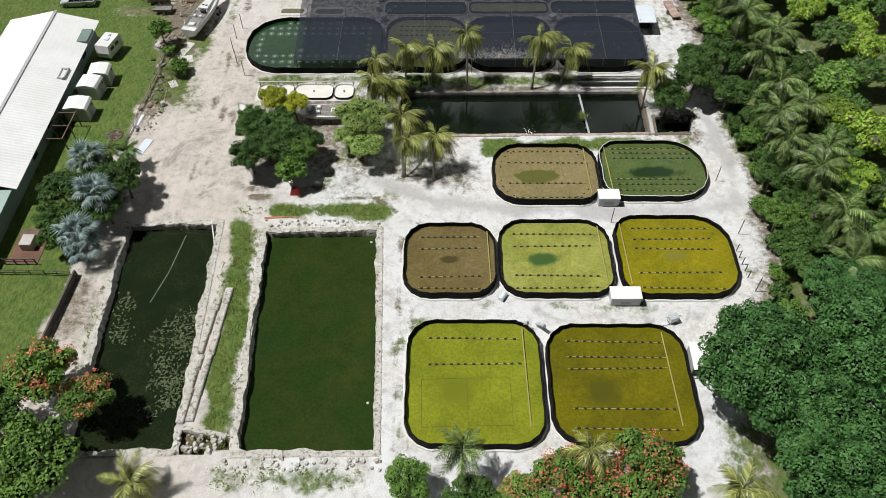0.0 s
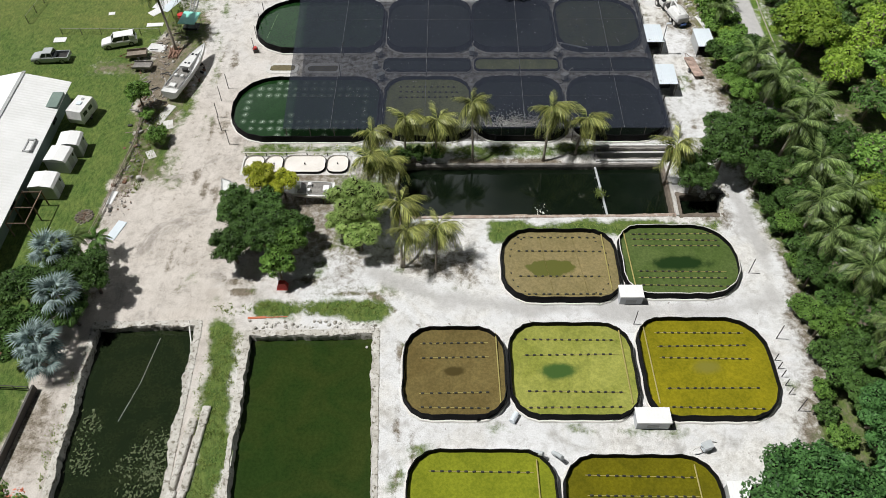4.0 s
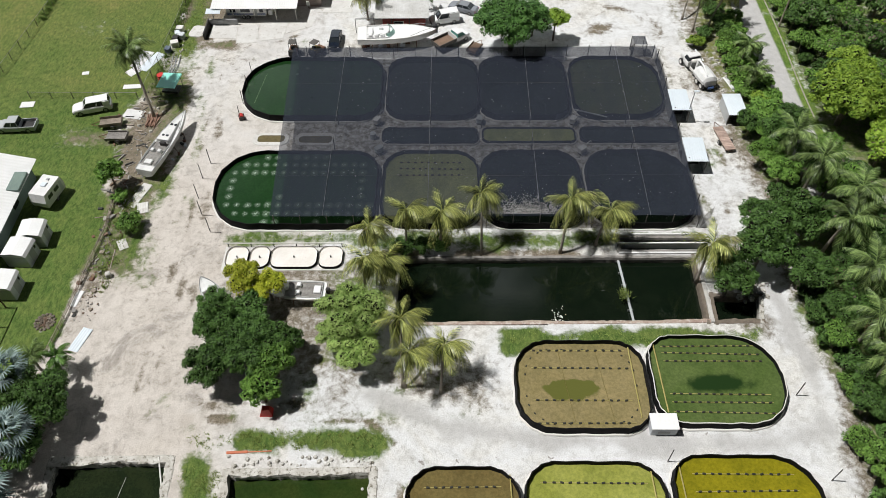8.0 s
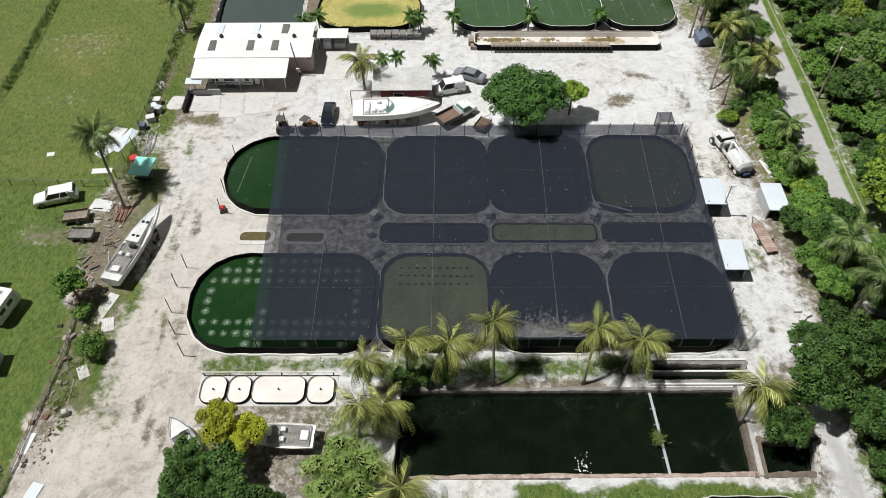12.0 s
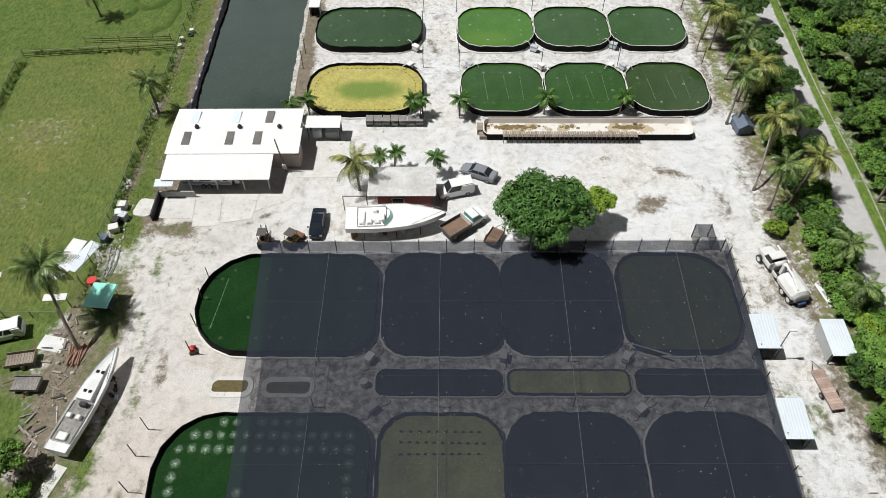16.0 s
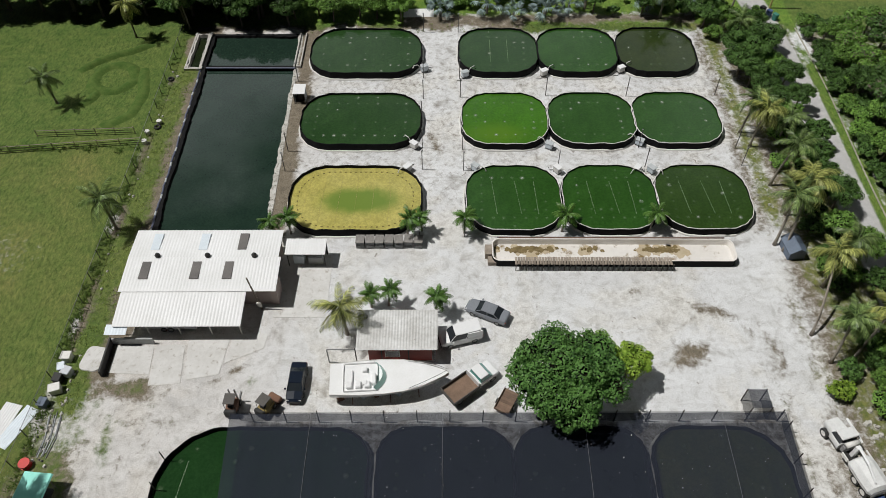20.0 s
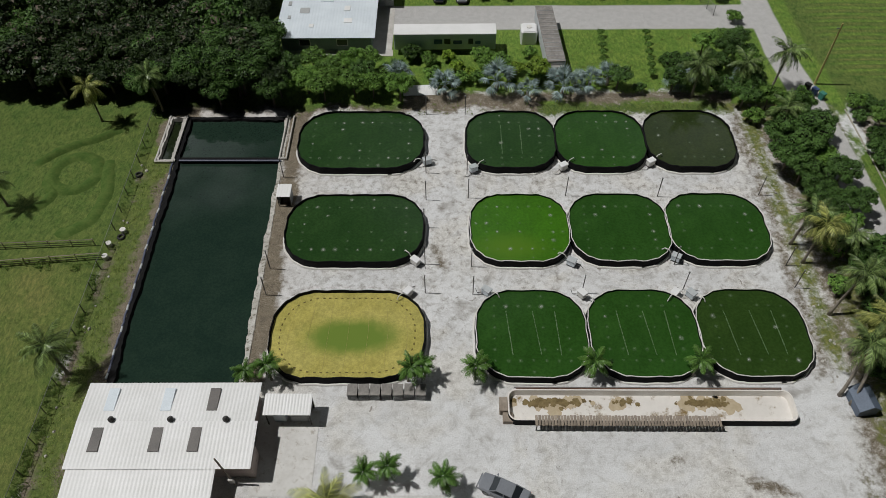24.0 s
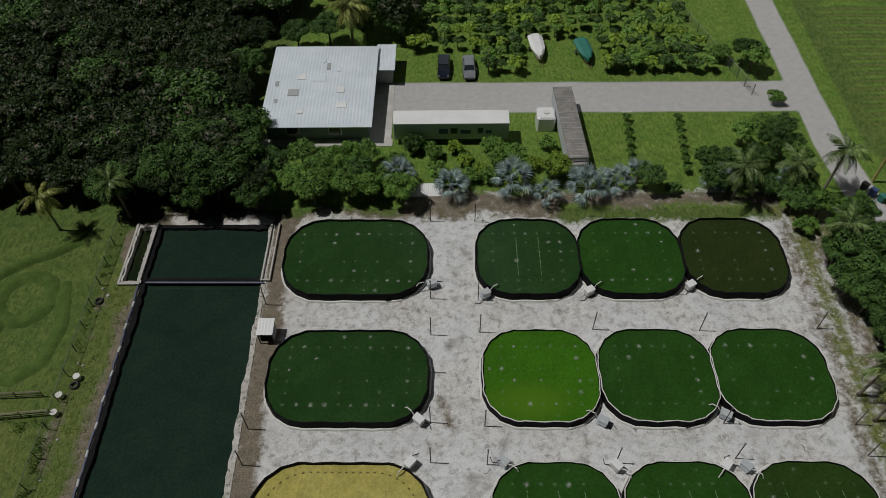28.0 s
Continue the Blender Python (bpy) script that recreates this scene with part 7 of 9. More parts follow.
machine(-23.3, 127.4, 88, "rust", "rusty forklift parked by the netted ponds")
machine(-19.9, 127.3, 60, "yellowpaint", "small worn yellow loader by the ponds", False)
gc = thing("canopy_cart", pose(-39.8, 118.2, 0, 0, 0, -5), "cart under a faded teal canvas canopy", "cart")
part("canopy", Shape().loft([[(-1.4, yy, 1.98), (-1.3, yy, 2.1), (1.3, yy, 2.1), (1.4, yy, 1.98)][::-1] for yy in (-1.65, 1.65)]), "teal", gc)
part("base", Shape().box(-1.2, 1.2, -0.8, 0.8, 0.4, 0.7, 0.05), "dark", gc)
for sx in (-1.3, 1.3):
    for sy in (-1.0, 1.0):
        part("post", Shape().tube([(sx, sy, 0), (sx, sy, 2.0)], 0.04, 5), "post", gc)

# ---- trees, palms and shrubs ----
def crown_mesh(name, seed, R, flat, lobes, leaves, L, W, material, low=-0.35, lr=(0.17, 0.3), shade_boxes=True):
    """Leaves set over the skin of overlapping lobes, with gaps between them."""
    r = np.random.RandomState(seed)
    c = []
    for i in range(lobes):
        a, q = 2.4 * i + r.uniform(-0.5, 0.5), math.sqrt((i + 0.3) / lobes) * 0.68
        c.append((q * math.cos(a), q * math.sin(a), (0.45 * (1 - q * q) + r.uniform(-0.22, 0.22)), r.uniform(*lr)))
    c = np.array(c)
    k = r.randint(0, lobes, leaves)
    d = r.normal(size=(leaves, 3))
    d /= np.linalg.norm(d, axis=1)[:, None]
    rough = 1 + 0.16 * np.sin(d[:, 0] * 7 + k) * np.sin(d[:, 1] * 6 + k * 2) + 0.1 * np.sin(d[:, 0] * 15 + 2 * k) * np.sin(d[:, 1] * 14 + d[:, 2] * 9 + k) + 0.06 * r.normal(size=leaves)
    depth = np.where(r.rand(leaves) < 0.25, r.uniform(0.55, 0.9, leaves), 1.0)
    p = c[k, :3] + d * (c[k, 3] * rough * depth)[:, None]
    ok = d[:, 2] > low - 0.2 * r.rand(leaves)
    for j in range(lobes):
        ok &= ~((np.linalg.norm(p - c[j, :3], axis=1) < c[j, 3] * 0.72) & (k != j))
    p, d = p[ok], d[ok]
    n = len(p)
    p = p * np.array([R, R, R * flat])
    nrm = d + r.normal(size=(n, 3)) * 0.5 + np.array([0, 0, 0.2])
    nrm /= np.linalg.norm(nrm, axis=1)[:, None]
    u = np.cross(nrm, r.normal(size=(n, 3)))
    u /= np.linalg.norm(u, axis=1)[:, None]
    v = np.cross(nrm, u)
    s = r.uniform(0.7, 1.35, (n, 1))
    V = np.stack([p - u * L * s, p - v * W * s + nrm * W * 0.25, p + u * L * s, p + v * W * s + nrm * W * 0.25], 1).reshape(-1, 3)
    # a dark box inside every lobe, its colour standing for shade among the leaves
    shade_box = np.array([[(a, b, c) for b, c in ((-1, -1), (1, -1), (1, 1), (-1, 1))] for a in (-1, 1)] + [[(b, a, c) for b, c in ((-1, -1), (1, -1), (1, 1), (-1, 1))] for a in (-1, 1)] + [[(b, c, a) for b, c in ((-1, -1), (1, -1), (1, 1), (-1, 1))] for a in (-1, 1)], float)
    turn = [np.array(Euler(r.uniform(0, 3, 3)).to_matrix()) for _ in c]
    K = np.concatenate([(shade_box.reshape(-1, 3) @ q * (0.45 * c[j, 3]) + c[j, :3]) * np.array([R, R, R * flat]) for j, q in enumerate(turn)])
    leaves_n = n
    if shade_boxes:
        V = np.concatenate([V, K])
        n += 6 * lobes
    F = np.arange(4 * n).reshape(n, 4)
    me = bpy.data.meshes.new(name)
    me.vertices.add(len(V))
    me.vertices.foreach_set("co", V.ravel())
    me.loops.add(4 * n)
    me.loops.foreach_set("vertex_index", F.ravel().astype(np.int32))
    me.polygons.add(n)
    me.polygons.foreach_set("loop_start", (np.arange(n) * 4).astype(np.int32))
    me.materials.append(M[material])
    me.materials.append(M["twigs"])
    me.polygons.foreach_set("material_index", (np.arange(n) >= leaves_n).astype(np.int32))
    me.update(calc_edges=True)
    return me


def trunk_shape(h, r, rnd, limbs=4, spread=1.6):
    s = Shape()
    bend = rnd.uniform(-0.3, 0.3), rnd.uniform(-0.3, 0.3)
    top = (bend[0], bend[1], h * 0.62)
    s.tube([(0, 0, -0.1), (bend[0] * 0.3, bend[1] * 0.3, h * 0.3), top], [r, r * 0.8, r * 0.65], 8)
    for i in range(limbs):
        a = 2 * math.pi * i / limbs + rnd.uniform(-0.4, 0.4)
        e = (bend[0] + spread * math.cos(a), bend[1] + spread * math.sin(a), h * rnd.uniform(0.85, 1.05))
        mid = tuple(top[j] * 0.45 + e[j] * 0.55 + (0.2 if j == 2 else 0) for j in range(3))
        s.tube([(top[0], top[1], top[2] - 0.3), mid, e], [r * 0.5, r * 0.35, r * 0.15], 6)
    return s


CROWNS = {
    "dark": [crown_mesh("crown", 11 + i, 4.0, 0.72, 36, 14000, 0.135, 0.078, "leaf_dark", lr=(0.14, 0.25)) for i in range(3)],
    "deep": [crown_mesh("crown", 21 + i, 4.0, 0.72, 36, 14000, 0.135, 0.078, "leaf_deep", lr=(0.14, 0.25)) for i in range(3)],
    "mid": [crown_mesh("crown", 31 + i, 4.0, 0.7, 36, 14000, 0.135, 0.078, "leaf_mid", lr=(0.14, 0.25)) for i in range(3)],
    "lime": [crown_mesh("crown", 51 + i, 4.0, 0.7, 34, 14000, 0.135, 0.078, "leaf_lime", lr=(0.13, 0.23)) for i in range(2)],
    "yellow": [crown_mesh("crown", 61, 4.0, 0.8, 18, 11000, 0.15, 0.09, "leaf_yellow")],
    "feather": [crown_mesh("crown", 71, 4.0, 0.72, 48, 34000, 0.1, 0.036, "leaf_feather", lr=(0.13, 0.22))],
}
LITE = {k: [crown_mesh("crown", 131 + i + 7 * j, 4.0, 0.72, 16, 2400, 0.32, 0.18, "leaf_" + k, lr=(0.2, 0.34)) for i in range(2)] for j, k in enumerate(("dark", "deep", "mid", "lime", "yellow"))}
SPROUT = {k: [crown_mesh("crown", 331 + i + 7 * j, 4.0, 0.8, 10, 900, 0.5, 0.27, "leaf_" + k, lr=(0.24, 0.4)) for i in range(2)] for j, k in enumerate(("dark", "mid", "lime"))}
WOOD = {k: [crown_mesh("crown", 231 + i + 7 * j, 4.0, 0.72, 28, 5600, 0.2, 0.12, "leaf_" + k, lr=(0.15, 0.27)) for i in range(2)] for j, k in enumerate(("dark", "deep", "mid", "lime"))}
TRUNKS = [trunk_shape(4.2, 0.24, random.Random(i), 4, 1.7).mesh("trunk", "bark", True) for i in range(3)]
TREE_WORDS = {"dark": "dark green broadleaf tree with a dense crown", "deep": "deep green woodland tree with a dense crown", "mid": "green broadleaf tree with a rounded crown", "lime": "fresh lime-green tree with a loose crown",
              "yellow": "yellow-green small tree by the tanks", "feather": "pale green feathery tree with fine leaves"}
rt = random.Random(77)


def tree(x, y, R, kind="dark", H=None, label=""):
    k = R / 4.0
    H = H or (3.6 * k + 1.0 if R > 2.1 else 1.8 * k + 0.4)
    t = thing("tree", pose(x, y, 0, 0, 0, rt.uniform(0, 360)), label or TREE_WORDS[kind], "tree", kind + " trees")
    tr = part("trunk", rt.choice(TRUNKS), "", t)
    tr.scale = (k, k, H / 4.2)
    cr = part("crown", rt.choice(LITE[kind] if R < 1.75 else (WOOD[kind] if R < 2.6 and kind in WOOD else CROWNS[kind])), "", t)
    cr.location = (0, 0, H * 0.78)
    cr.scale = (k * rt.uniform(0.93, 1.07), k * rt.uniform(0.93, 1.07), k * rt.uniform(0.85, 1.1))
    return t


def flame_tree(x, y, R):
    t = tree(x, y, R, "mid", None, "green flame tree with clusters of red blossom")
    b = part("blossom", crown_mesh("blossom", int(x * 3 + 500), 4.0, 0.74, 30, 1900, 0.1, 0.06, "blossom", low=0.0, lr=(0.12, 0.22), shade_boxes=False), "", t, "red blossom clusters")
    b.location, k = (0, 0, 0.78 * (3.6 * R / 4 + 1) + 0.2), R / 4.0
    b.scale = (k * 1.02, k * 1.02, k * 1.02)
    return t


def frond_mesh(seed, length, droop, width, n=17, material="frond", hang=0.55, leaf=0.0145):
    """One feather frond along +x: an arched midrib with leaflets hanging on both sides."""
    rnd = random.Random(seed)
    s = Shape()

    def mid(u):
        return Vector((length * (u - 0.2 * droop * u * u), 0.0, length * (0.36 * u - (0.44 + 0.5 * droop) * u ** 2.2)))
    s.tube([mid(i / 7) for i in range(8)], [0.045 * (1 - 0.85 * i / 7) for i in range(8)], 4, False)
    for i in range(n):
        u = 0.12 + 0.86 * i / (n - 1)
        p = mid(u)
        f = (mid(min(1, u + 0.02)) - mid(u - 0.02)).normalized()
        w = width * (math.sin(math.pi * min(1, 0.18 + 0.8 * u)) ** 0.6) * rnd.uniform(0.85, 1.1)
        for sg in (-1, 1):
            tip = p + f * w * 0.55 + Vector((0, sg * w * 0.75, -w * hang * rnd.uniform(0.7, 1.3)))
            m2 = p * 0.5 + tip * 0.5 + Vector((0, 0, w * 0.1))
            h = length * leaf
            s.add([p - f * h, p + f * h, m2 + f * h * 1.2, tip, m2 - f * h * 1.2], [(0, 1, 2, 3, 4)] if sg < 0 else [(4, 3, 2, 1, 0)])
    return s.mesh("frond", material)


FRONDS = {
    "coco": [frond_mesh(1, 2.9, 0.95, 0.8, 17, hang=1.4, leaf=0.015), frond_mesh(2, 3.2, 1.6, 0.9, 17, hang=1.9, leaf=0.015), frond_mesh(3, 3.1, 2.2, 0.9, 17, hang=2.1, leaf=0.015)],
    "dark": [frond_mesh(4, 2.8, 0.4, 0.7, 20, "frond_dark", 0.7), frond_mesh(5, 2.9, 0.8, 0.7, 20, "frond_dark", 0.8), frond_mesh(6, 2.7, 1.3, 0.65, 20, "frond_dark", 1.0)],
    "small": [frond_mesh(14, 2.8, 0.5, 0.85, 16, "frond_small", 0.7, 0.024), frond_mesh(15, 2.9, 0.9, 0.85, 16, "frond_small", 0.8, 0.024), frond_mesh(16, 2.7, 1.3, 0.8, 16, "frond_small", 1.0, 0.024)],
    "full": [frond_mesh(21, 2.9, 0.5, 0.8, 18, hang=0.8, leaf=0.016), frond_mesh(22, 3.1, 0.9, 0.85, 18, hang=1.1, leaf=0.016), frond_mesh(23, 3.0, 1.5, 0.85, 18, hang=1.4, leaf=0.016)],
    "dead": [frond_mesh(7, 2.3, 1.3, 0.4, 12, "frond_dead")],
}
PALM_WORDS = {"coco": "coconut palm with yellow-green windblown fronds", "dark": "dark green palm with arching fronds", "small": "small glossy dark palm beside the ponds"}


def palm(x, y, h, kind="coco", size=1.0, lean=(0.0, 0.0), fronds=22, dead=2, label="", wind=12):
    t = thing("palm_tree", pose(x, y, 0), label or PALM_WORDS[kind], "palm", kind + " palms")
    s = Shape()
    n = 7
    pts = [(lean[0] * (i / n) ** 1.6, lean[1] * (i / n) ** 1.6, h * i / n - (0.1 if i == 0 else 0)) for i in range(n + 1)]
    s.tube(pts, [(0.24 if i == 0 else 0.17 - 0.06 * i / n) * max(0.75, size) for i in range(n + 1)], 8)
    part("trunk", s, "palmbark", t, smooth=True)
    top = Vector(pts[-1])
    a0 = rt.uniform(0, 360)
    for i in range(fronds):
        ring = i / fronds
        az = a0 + i * 137.5
        swept = wind * math.sin(radians(az))
        up = (60 if kind == "coco" else 52) - (105 if kind == "coco" else 80) * ring + rt.uniform(-10, 10)
        me = FRONDS["full" if kind == "coco" and wind < 30 else kind][0 if ring < 0.3 else (1 if ring < 0.7 else 2)]
        f = part("frond", me, "", t)
        f.matrix_basis = Matrix.Translation(top) @ pose(0, 0, 0, 0, 0, az - swept) @ pose(0, 0, 0, rt.uniform(-18, 18), -up, 0) @ Matrix.Scale(size * rt.uniform(0.88, 1.1), 4)
    for i in range(dead):
        f = part("frond", FRONDS["dead"][0], "", t, "dry brown frond")
        f.matrix_basis = Matrix.Translation(top - Vector((0, 0, 0.15))) @ pose(0, 0, 0, 0, 0, rt.uniform(0, 360)) @ pose(0, 0, 0, 0, 42, 0) @ Matrix.Scale(size * 0.9, 4)
    return t


def fan_leaf():
    """A pleated fan leaf on a stalk along +x."""
    s = Shape()
    s.tube([(0, 0, 0), (0.55, 0, 0.12), (1.0, 0, 0.1)], 0.03, 4, False)
    c = Vector((1.0, 0, 0.1))
    n = 15
    for i in range(n):
        a = radians(-118 + 236 * i / (n - 1))
        d = Vector((math.cos(a), math.sin(a), 0))
        q = Vector((-math.sin(a), math.cos(a), 0))
        L = 0.85 * (0.7 + 0.3 * math.cos(a))
        s.add([c, c + d * L * 0.6 - q * 0.055, c + d * L + Vector((0, 0, -0.28)), c + d * L * 0.6 + q * 0.055, c + d * L * 0.5 + Vector((0, 0, 0.05))], [(0, 1, 4), (1, 2, 4), (2, 3, 4), (3, 0, 4)])
    return s.mesh("leaf", "fan")


FAN = fan_leaf()


def fan_palm(x, y, h=1.6, size=1.3, leaves=16):
    t = thing("fan_palm", pose(x, y, 0), "silver-blue fan palm with stiff round leaves", "palm", "silver fan palms")
    part("trunk", Shape().tube([(0, 0, -0.1), (0.05, 0, h * 0.6), (0, 0, h)], [0.26, 0.22, 0.16], 8), "palmbark", t)
    for i in range(leaves):
        f = part("leaf", FAN, "", t)
        f.matrix_basis = Matrix.Translation((0, 0, h)) @ pose(0, 0, 0, 0, 0, i * 137.5 + x * 40) @ pose(0, 0, 0, rt.uniform(-25, 25), -72 + 92 * i / leaves, 0) @ Matrix.Scale(size * rt.uniform(0.85, 1.12), 4)
    return t


def scatter(n, x0, x1, y0, y1, rmin, rmax, kinds, gap=0.75, seed=1, keep=None):
    rnd = random.Random(seed)
    got = []
    for _ in range(n * 30):
        if len(got) >= n:
            break
        x, y, R = rnd.uniform(x0, x1), rnd.uniform(y0, y1), rnd.uniform(rmin, rmax)
        if keep and not keep(x, y):
            continue
        if all(math.hypot(x - a, y - b) > (R + c) * gap for a, b, c in got):
            got.append((x, y, R))
            tree(x, y, R, rnd.choice(kinds))


def far_wood(n, x0, x1, y0, y1, rmin, rmax, kinds, gap, seed, label, keep=None, rows=None):
    """A stand of trees too dense to count: crowns and trunks joined in one mesh."""
    rnd = random.Random(seed)
    got, V, F, mats = [], [], [], []
    used = sorted(set(kinds))
    base = 0
    for _ in range(n * 30):
        if len(got) >= n:
            break
        x, y, R = rnd.uniform(x0, x1), rnd.uniform(y0, y1), rnd.uniform(rmin, rmax)
        if rows:
            x, y = round(x / rows[0]) * rows[0] + rnd.gauss(0, 0.2), round(y / rows[1]) * rows[1] + rnd.gauss(0, 0.25)
        if keep and not keep(x, y) or any(math.hypot(x - a, y - b) < (R + c) * gap for a, b, c in got):
            continue
        got.append((x, y, R))
        kd = rnd.choice(kinds)
        src = rnd.choice(SPROUT[kd] if rmax < 2 else WOOD[kd])
        co = np.empty(len(src.vertices) * 3)
        src.vertices.foreach_get("co", co)
        a, k = rnd.uniform(0, 6.28), R / 4.0
        H = 3.6 * k + 1.0
        co = co.reshape(-1, 3) @ np.array([[math.cos(a), math.sin(a), 0], [-math.sin(a), math.cos(a), 0], [0, 0, 1]])
        V.append(co * k + np.array([x, y, H * 0.78]))
        q = len(src.polygons)
        F.append(np.arange(4 * q).reshape(q, 4) + base)
        base += 4 * q
        # the boxes that stand for inner crown shade take bark colour here
        inner = np.empty(q, np.int32)
        src.polygons.foreach_get("material_index", inner)
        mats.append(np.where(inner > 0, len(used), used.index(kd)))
        ang = np.arange(5) * 1.2566
        stem = np.concatenate([np.stack([x + r * np.cos(ang), y + r * np.sin(ang), np.full(5, z)], -1) for r, z in ((0.26 * k, -0.1), (0.16 * k, H * 0.9))])
        V.append(stem)
        F.append(np.array([[i, (i + 1) % 5, 5 + (i + 1) % 5, 5 + i] for i in range(5)]) + base)
        base += 10
        mats.append(np.full(5, len(used)))
    V, F = np.concatenate(V), np.concatenate(F)
    me = bpy.data.meshes.new("woodland")
    me.vertices.add(len(V))
    me.vertices.foreach_set("co", V.ravel())
    me.loops.add(F.size)
    me.loops.foreach_set("vertex_index", F.ravel().astype(np.int32))
    me.polygons.add(len(F))
    me.polygons.foreach_set("loop_start", (np.arange(len(F)) * 4).astype(np.int32))
    for kd in used:
        me.materials.append(M["leaf_" + kd])
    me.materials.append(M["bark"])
    me.polygons.foreach_set("material_index", np.concatenate(mats).astype(np.int32))
    me.update(calc_edges=True)
    return tagged(new("woodland", me), label, "wood", kind="stuff")


tree(16.4, 130.4, 2.8, "lime", 4.6)
# by the drive and the dug ponds
for x, y, R, k in ((-24.2, 70.6, 3.3, "dark"), (-18.6, 68.2, 2.5, "mid"), (-20.4, 71.6, 3.2, "dark"), (-24.4, 75.4, 3.2, "dark"), (-17.7, 71.2, 3.0, "mid"), (-21.6, 75.6, 2.8, "dark"), (-19.4, 74.0, 3.1, "dark"), (-22.4, 72.8, 3.1, "dark"), (-16.8, 73.6, 2.4, "dark"), (-22.6, 81.8, 2.9, "yellow"), (-19.8, 81.0, 2.5, "yellow"), (-25.2, 78.4, 2.6, "dark"), (-21.2, 78.2, 2.4, "dark"), (-9.8, 76.2, 4.7, "feather"), (-9.4, 72.4, 3.2, "feather"), (-12.0, 74.6, 2.4, "feather"),
                   (-42.7, 98.8, 2.5, "mid"), (-38.7, 91.7, 1.9, "mid"), (-41.4, 96.4, 1.3, "mid"), (-4.8, 88.0, 1.8, "dark"), (-0.6, 88.2, 1.6, "dark"), (-2.6, 88.2, 1.5, "dark"), (-46.9, 64.6, 3.3, "dark"), (-39.4, 66.2, 3.3, "dark"), (-43.4, 65.0, 3.0, "dark"), (-46.8, 60.4, 2.6, "dark"), (-40.6, 61.8, 2.8, "dark"), (-44.0, 61.0, 2.4, "dark"), (-43.2, 68.4, 2.8, "dark"), (-45.4, 57.4, 2.4, "dark"), (-40.2, 68.8, 2.2, "dark"), (-37.6, 28.6, 5.4, "mid"), (-43.5, 33, 4.6, "dark"),
                   (-2.2, 27.6, 2.8, "mid"), (3.5, 25.6, 3.4, "dark"), (13.2, 131.6, 3.0, "mid")):
    tree(x, y, R, k)
for x, y, R in ((-39.6, 38.2, 4.6), (-34.8, 36.0, 3.4), (12.6, 27.4, 4.2), (20.0, 28.4, 4.4), (16.2, 25.6, 3.8), (8.0, 26.0, 3.0)):
    flame_tree(x, y, R)
for x, y, h, s in ((-44.8, 69.4, 3.6, 1.7), (-41.6, 62.6, 4.6, 1.7), (-42.8, 57.6, 2.8, 1.75), (-41.9, 55.9, 2.0, 1.4)):
    fan_palm(x, y, h, s * 0.95, 18)
# coconut palms along the pool
for x, y, h, ln in ((-8.4, 86.6, 5.6, (-0.4, 0.6)), (-4.7, 88.4, 6.6, (0.2, 0.5)), (-0.6, 88.4, 6.2, (0.2, 0.4)), (4.3, 87.6, 8.0, (-0.2, 2.6)), (13.8, 87.8, 7.2, (0.7, 2.0)), (18.2, 89.0, 5.8, (0.9, 0.4)),
                    (-9.2, 82.0, 6.2, (0.4, 0.2)), (-7.4, 83.2, 5.0, (0.6, -0.5)), (-4.4, 69.9, 6.6, (-0.2, 4.2)), (-4.2, 69.9, 6.0, (0.6, 0.6)), (-0.4, 69.2, 5.4, (0.3, 2.4)), (29.2, 83.4, 6.6, (0.2, 0.3))):
    palm(x, y, h - 0.4, "coco", rt.uniform(0.95, 1.12), ln, 22, wind=50)
for x, y, h, s, k in ((2.9, 29.4, 6.0, 1.1, "dark"), (15.0, 29.6, 5.6, 1.0, "coco"), (-28.5, 27.2, 3.0, 1.1, "coco"), (28.6, 27.0, 3.4, 1.1, "coco"), (-43.4, 72.0, 3.0, 0.7, "dark"), (-41.0, 71.8, 2.8, 0.65, "dark"),
                      (-12.6, 136.2, 4.8, 1.08, "coco"), (-10.2, 139.8, 2.6, 0.55, "dark"), (-8.3, 140.0, 2.8, 0.55, "dark"), (-3.0, 139.1, 3.0, 0.62, "dark"),
                      (-22.6, 150.2, 2.6, 0.55, "dark"), (-20.6, 150.6, 2.8, 0.6, "dark"), (-6.6, 150.4, 3.0, 0.62, "dark"), (-4.9, 151.0, 2.6, 0.55, "dark"), (0.2, 150.6, 2.8, 0.62, "dark"),
                      (11.9, 150.8, 2.8, 0.62, "dark"), (22.4, 150.8, 2.8, 0.62, "dark"), (-56.7, 175.0, 4.2, 0.95, "dark"), (-41.8, 151.4, 5.2, 1.1, "dark"), (-49.6, 190.6, 5.6, 0.85, "coco"), (-41.8, 192.6, 6.0, 0.9, "dark")):
    palm(x, y, h, "small" if s < 0.7 else k, s, (rt.uniform(-0.4, 0.4), rt.uniform(-0.3, 0.3)), 17, 0 if s < 0.7 else 1)
palm(-41.0, 112.4, 8.2, "dark", 1.25, (-2.4, 4.6), 27, 2)
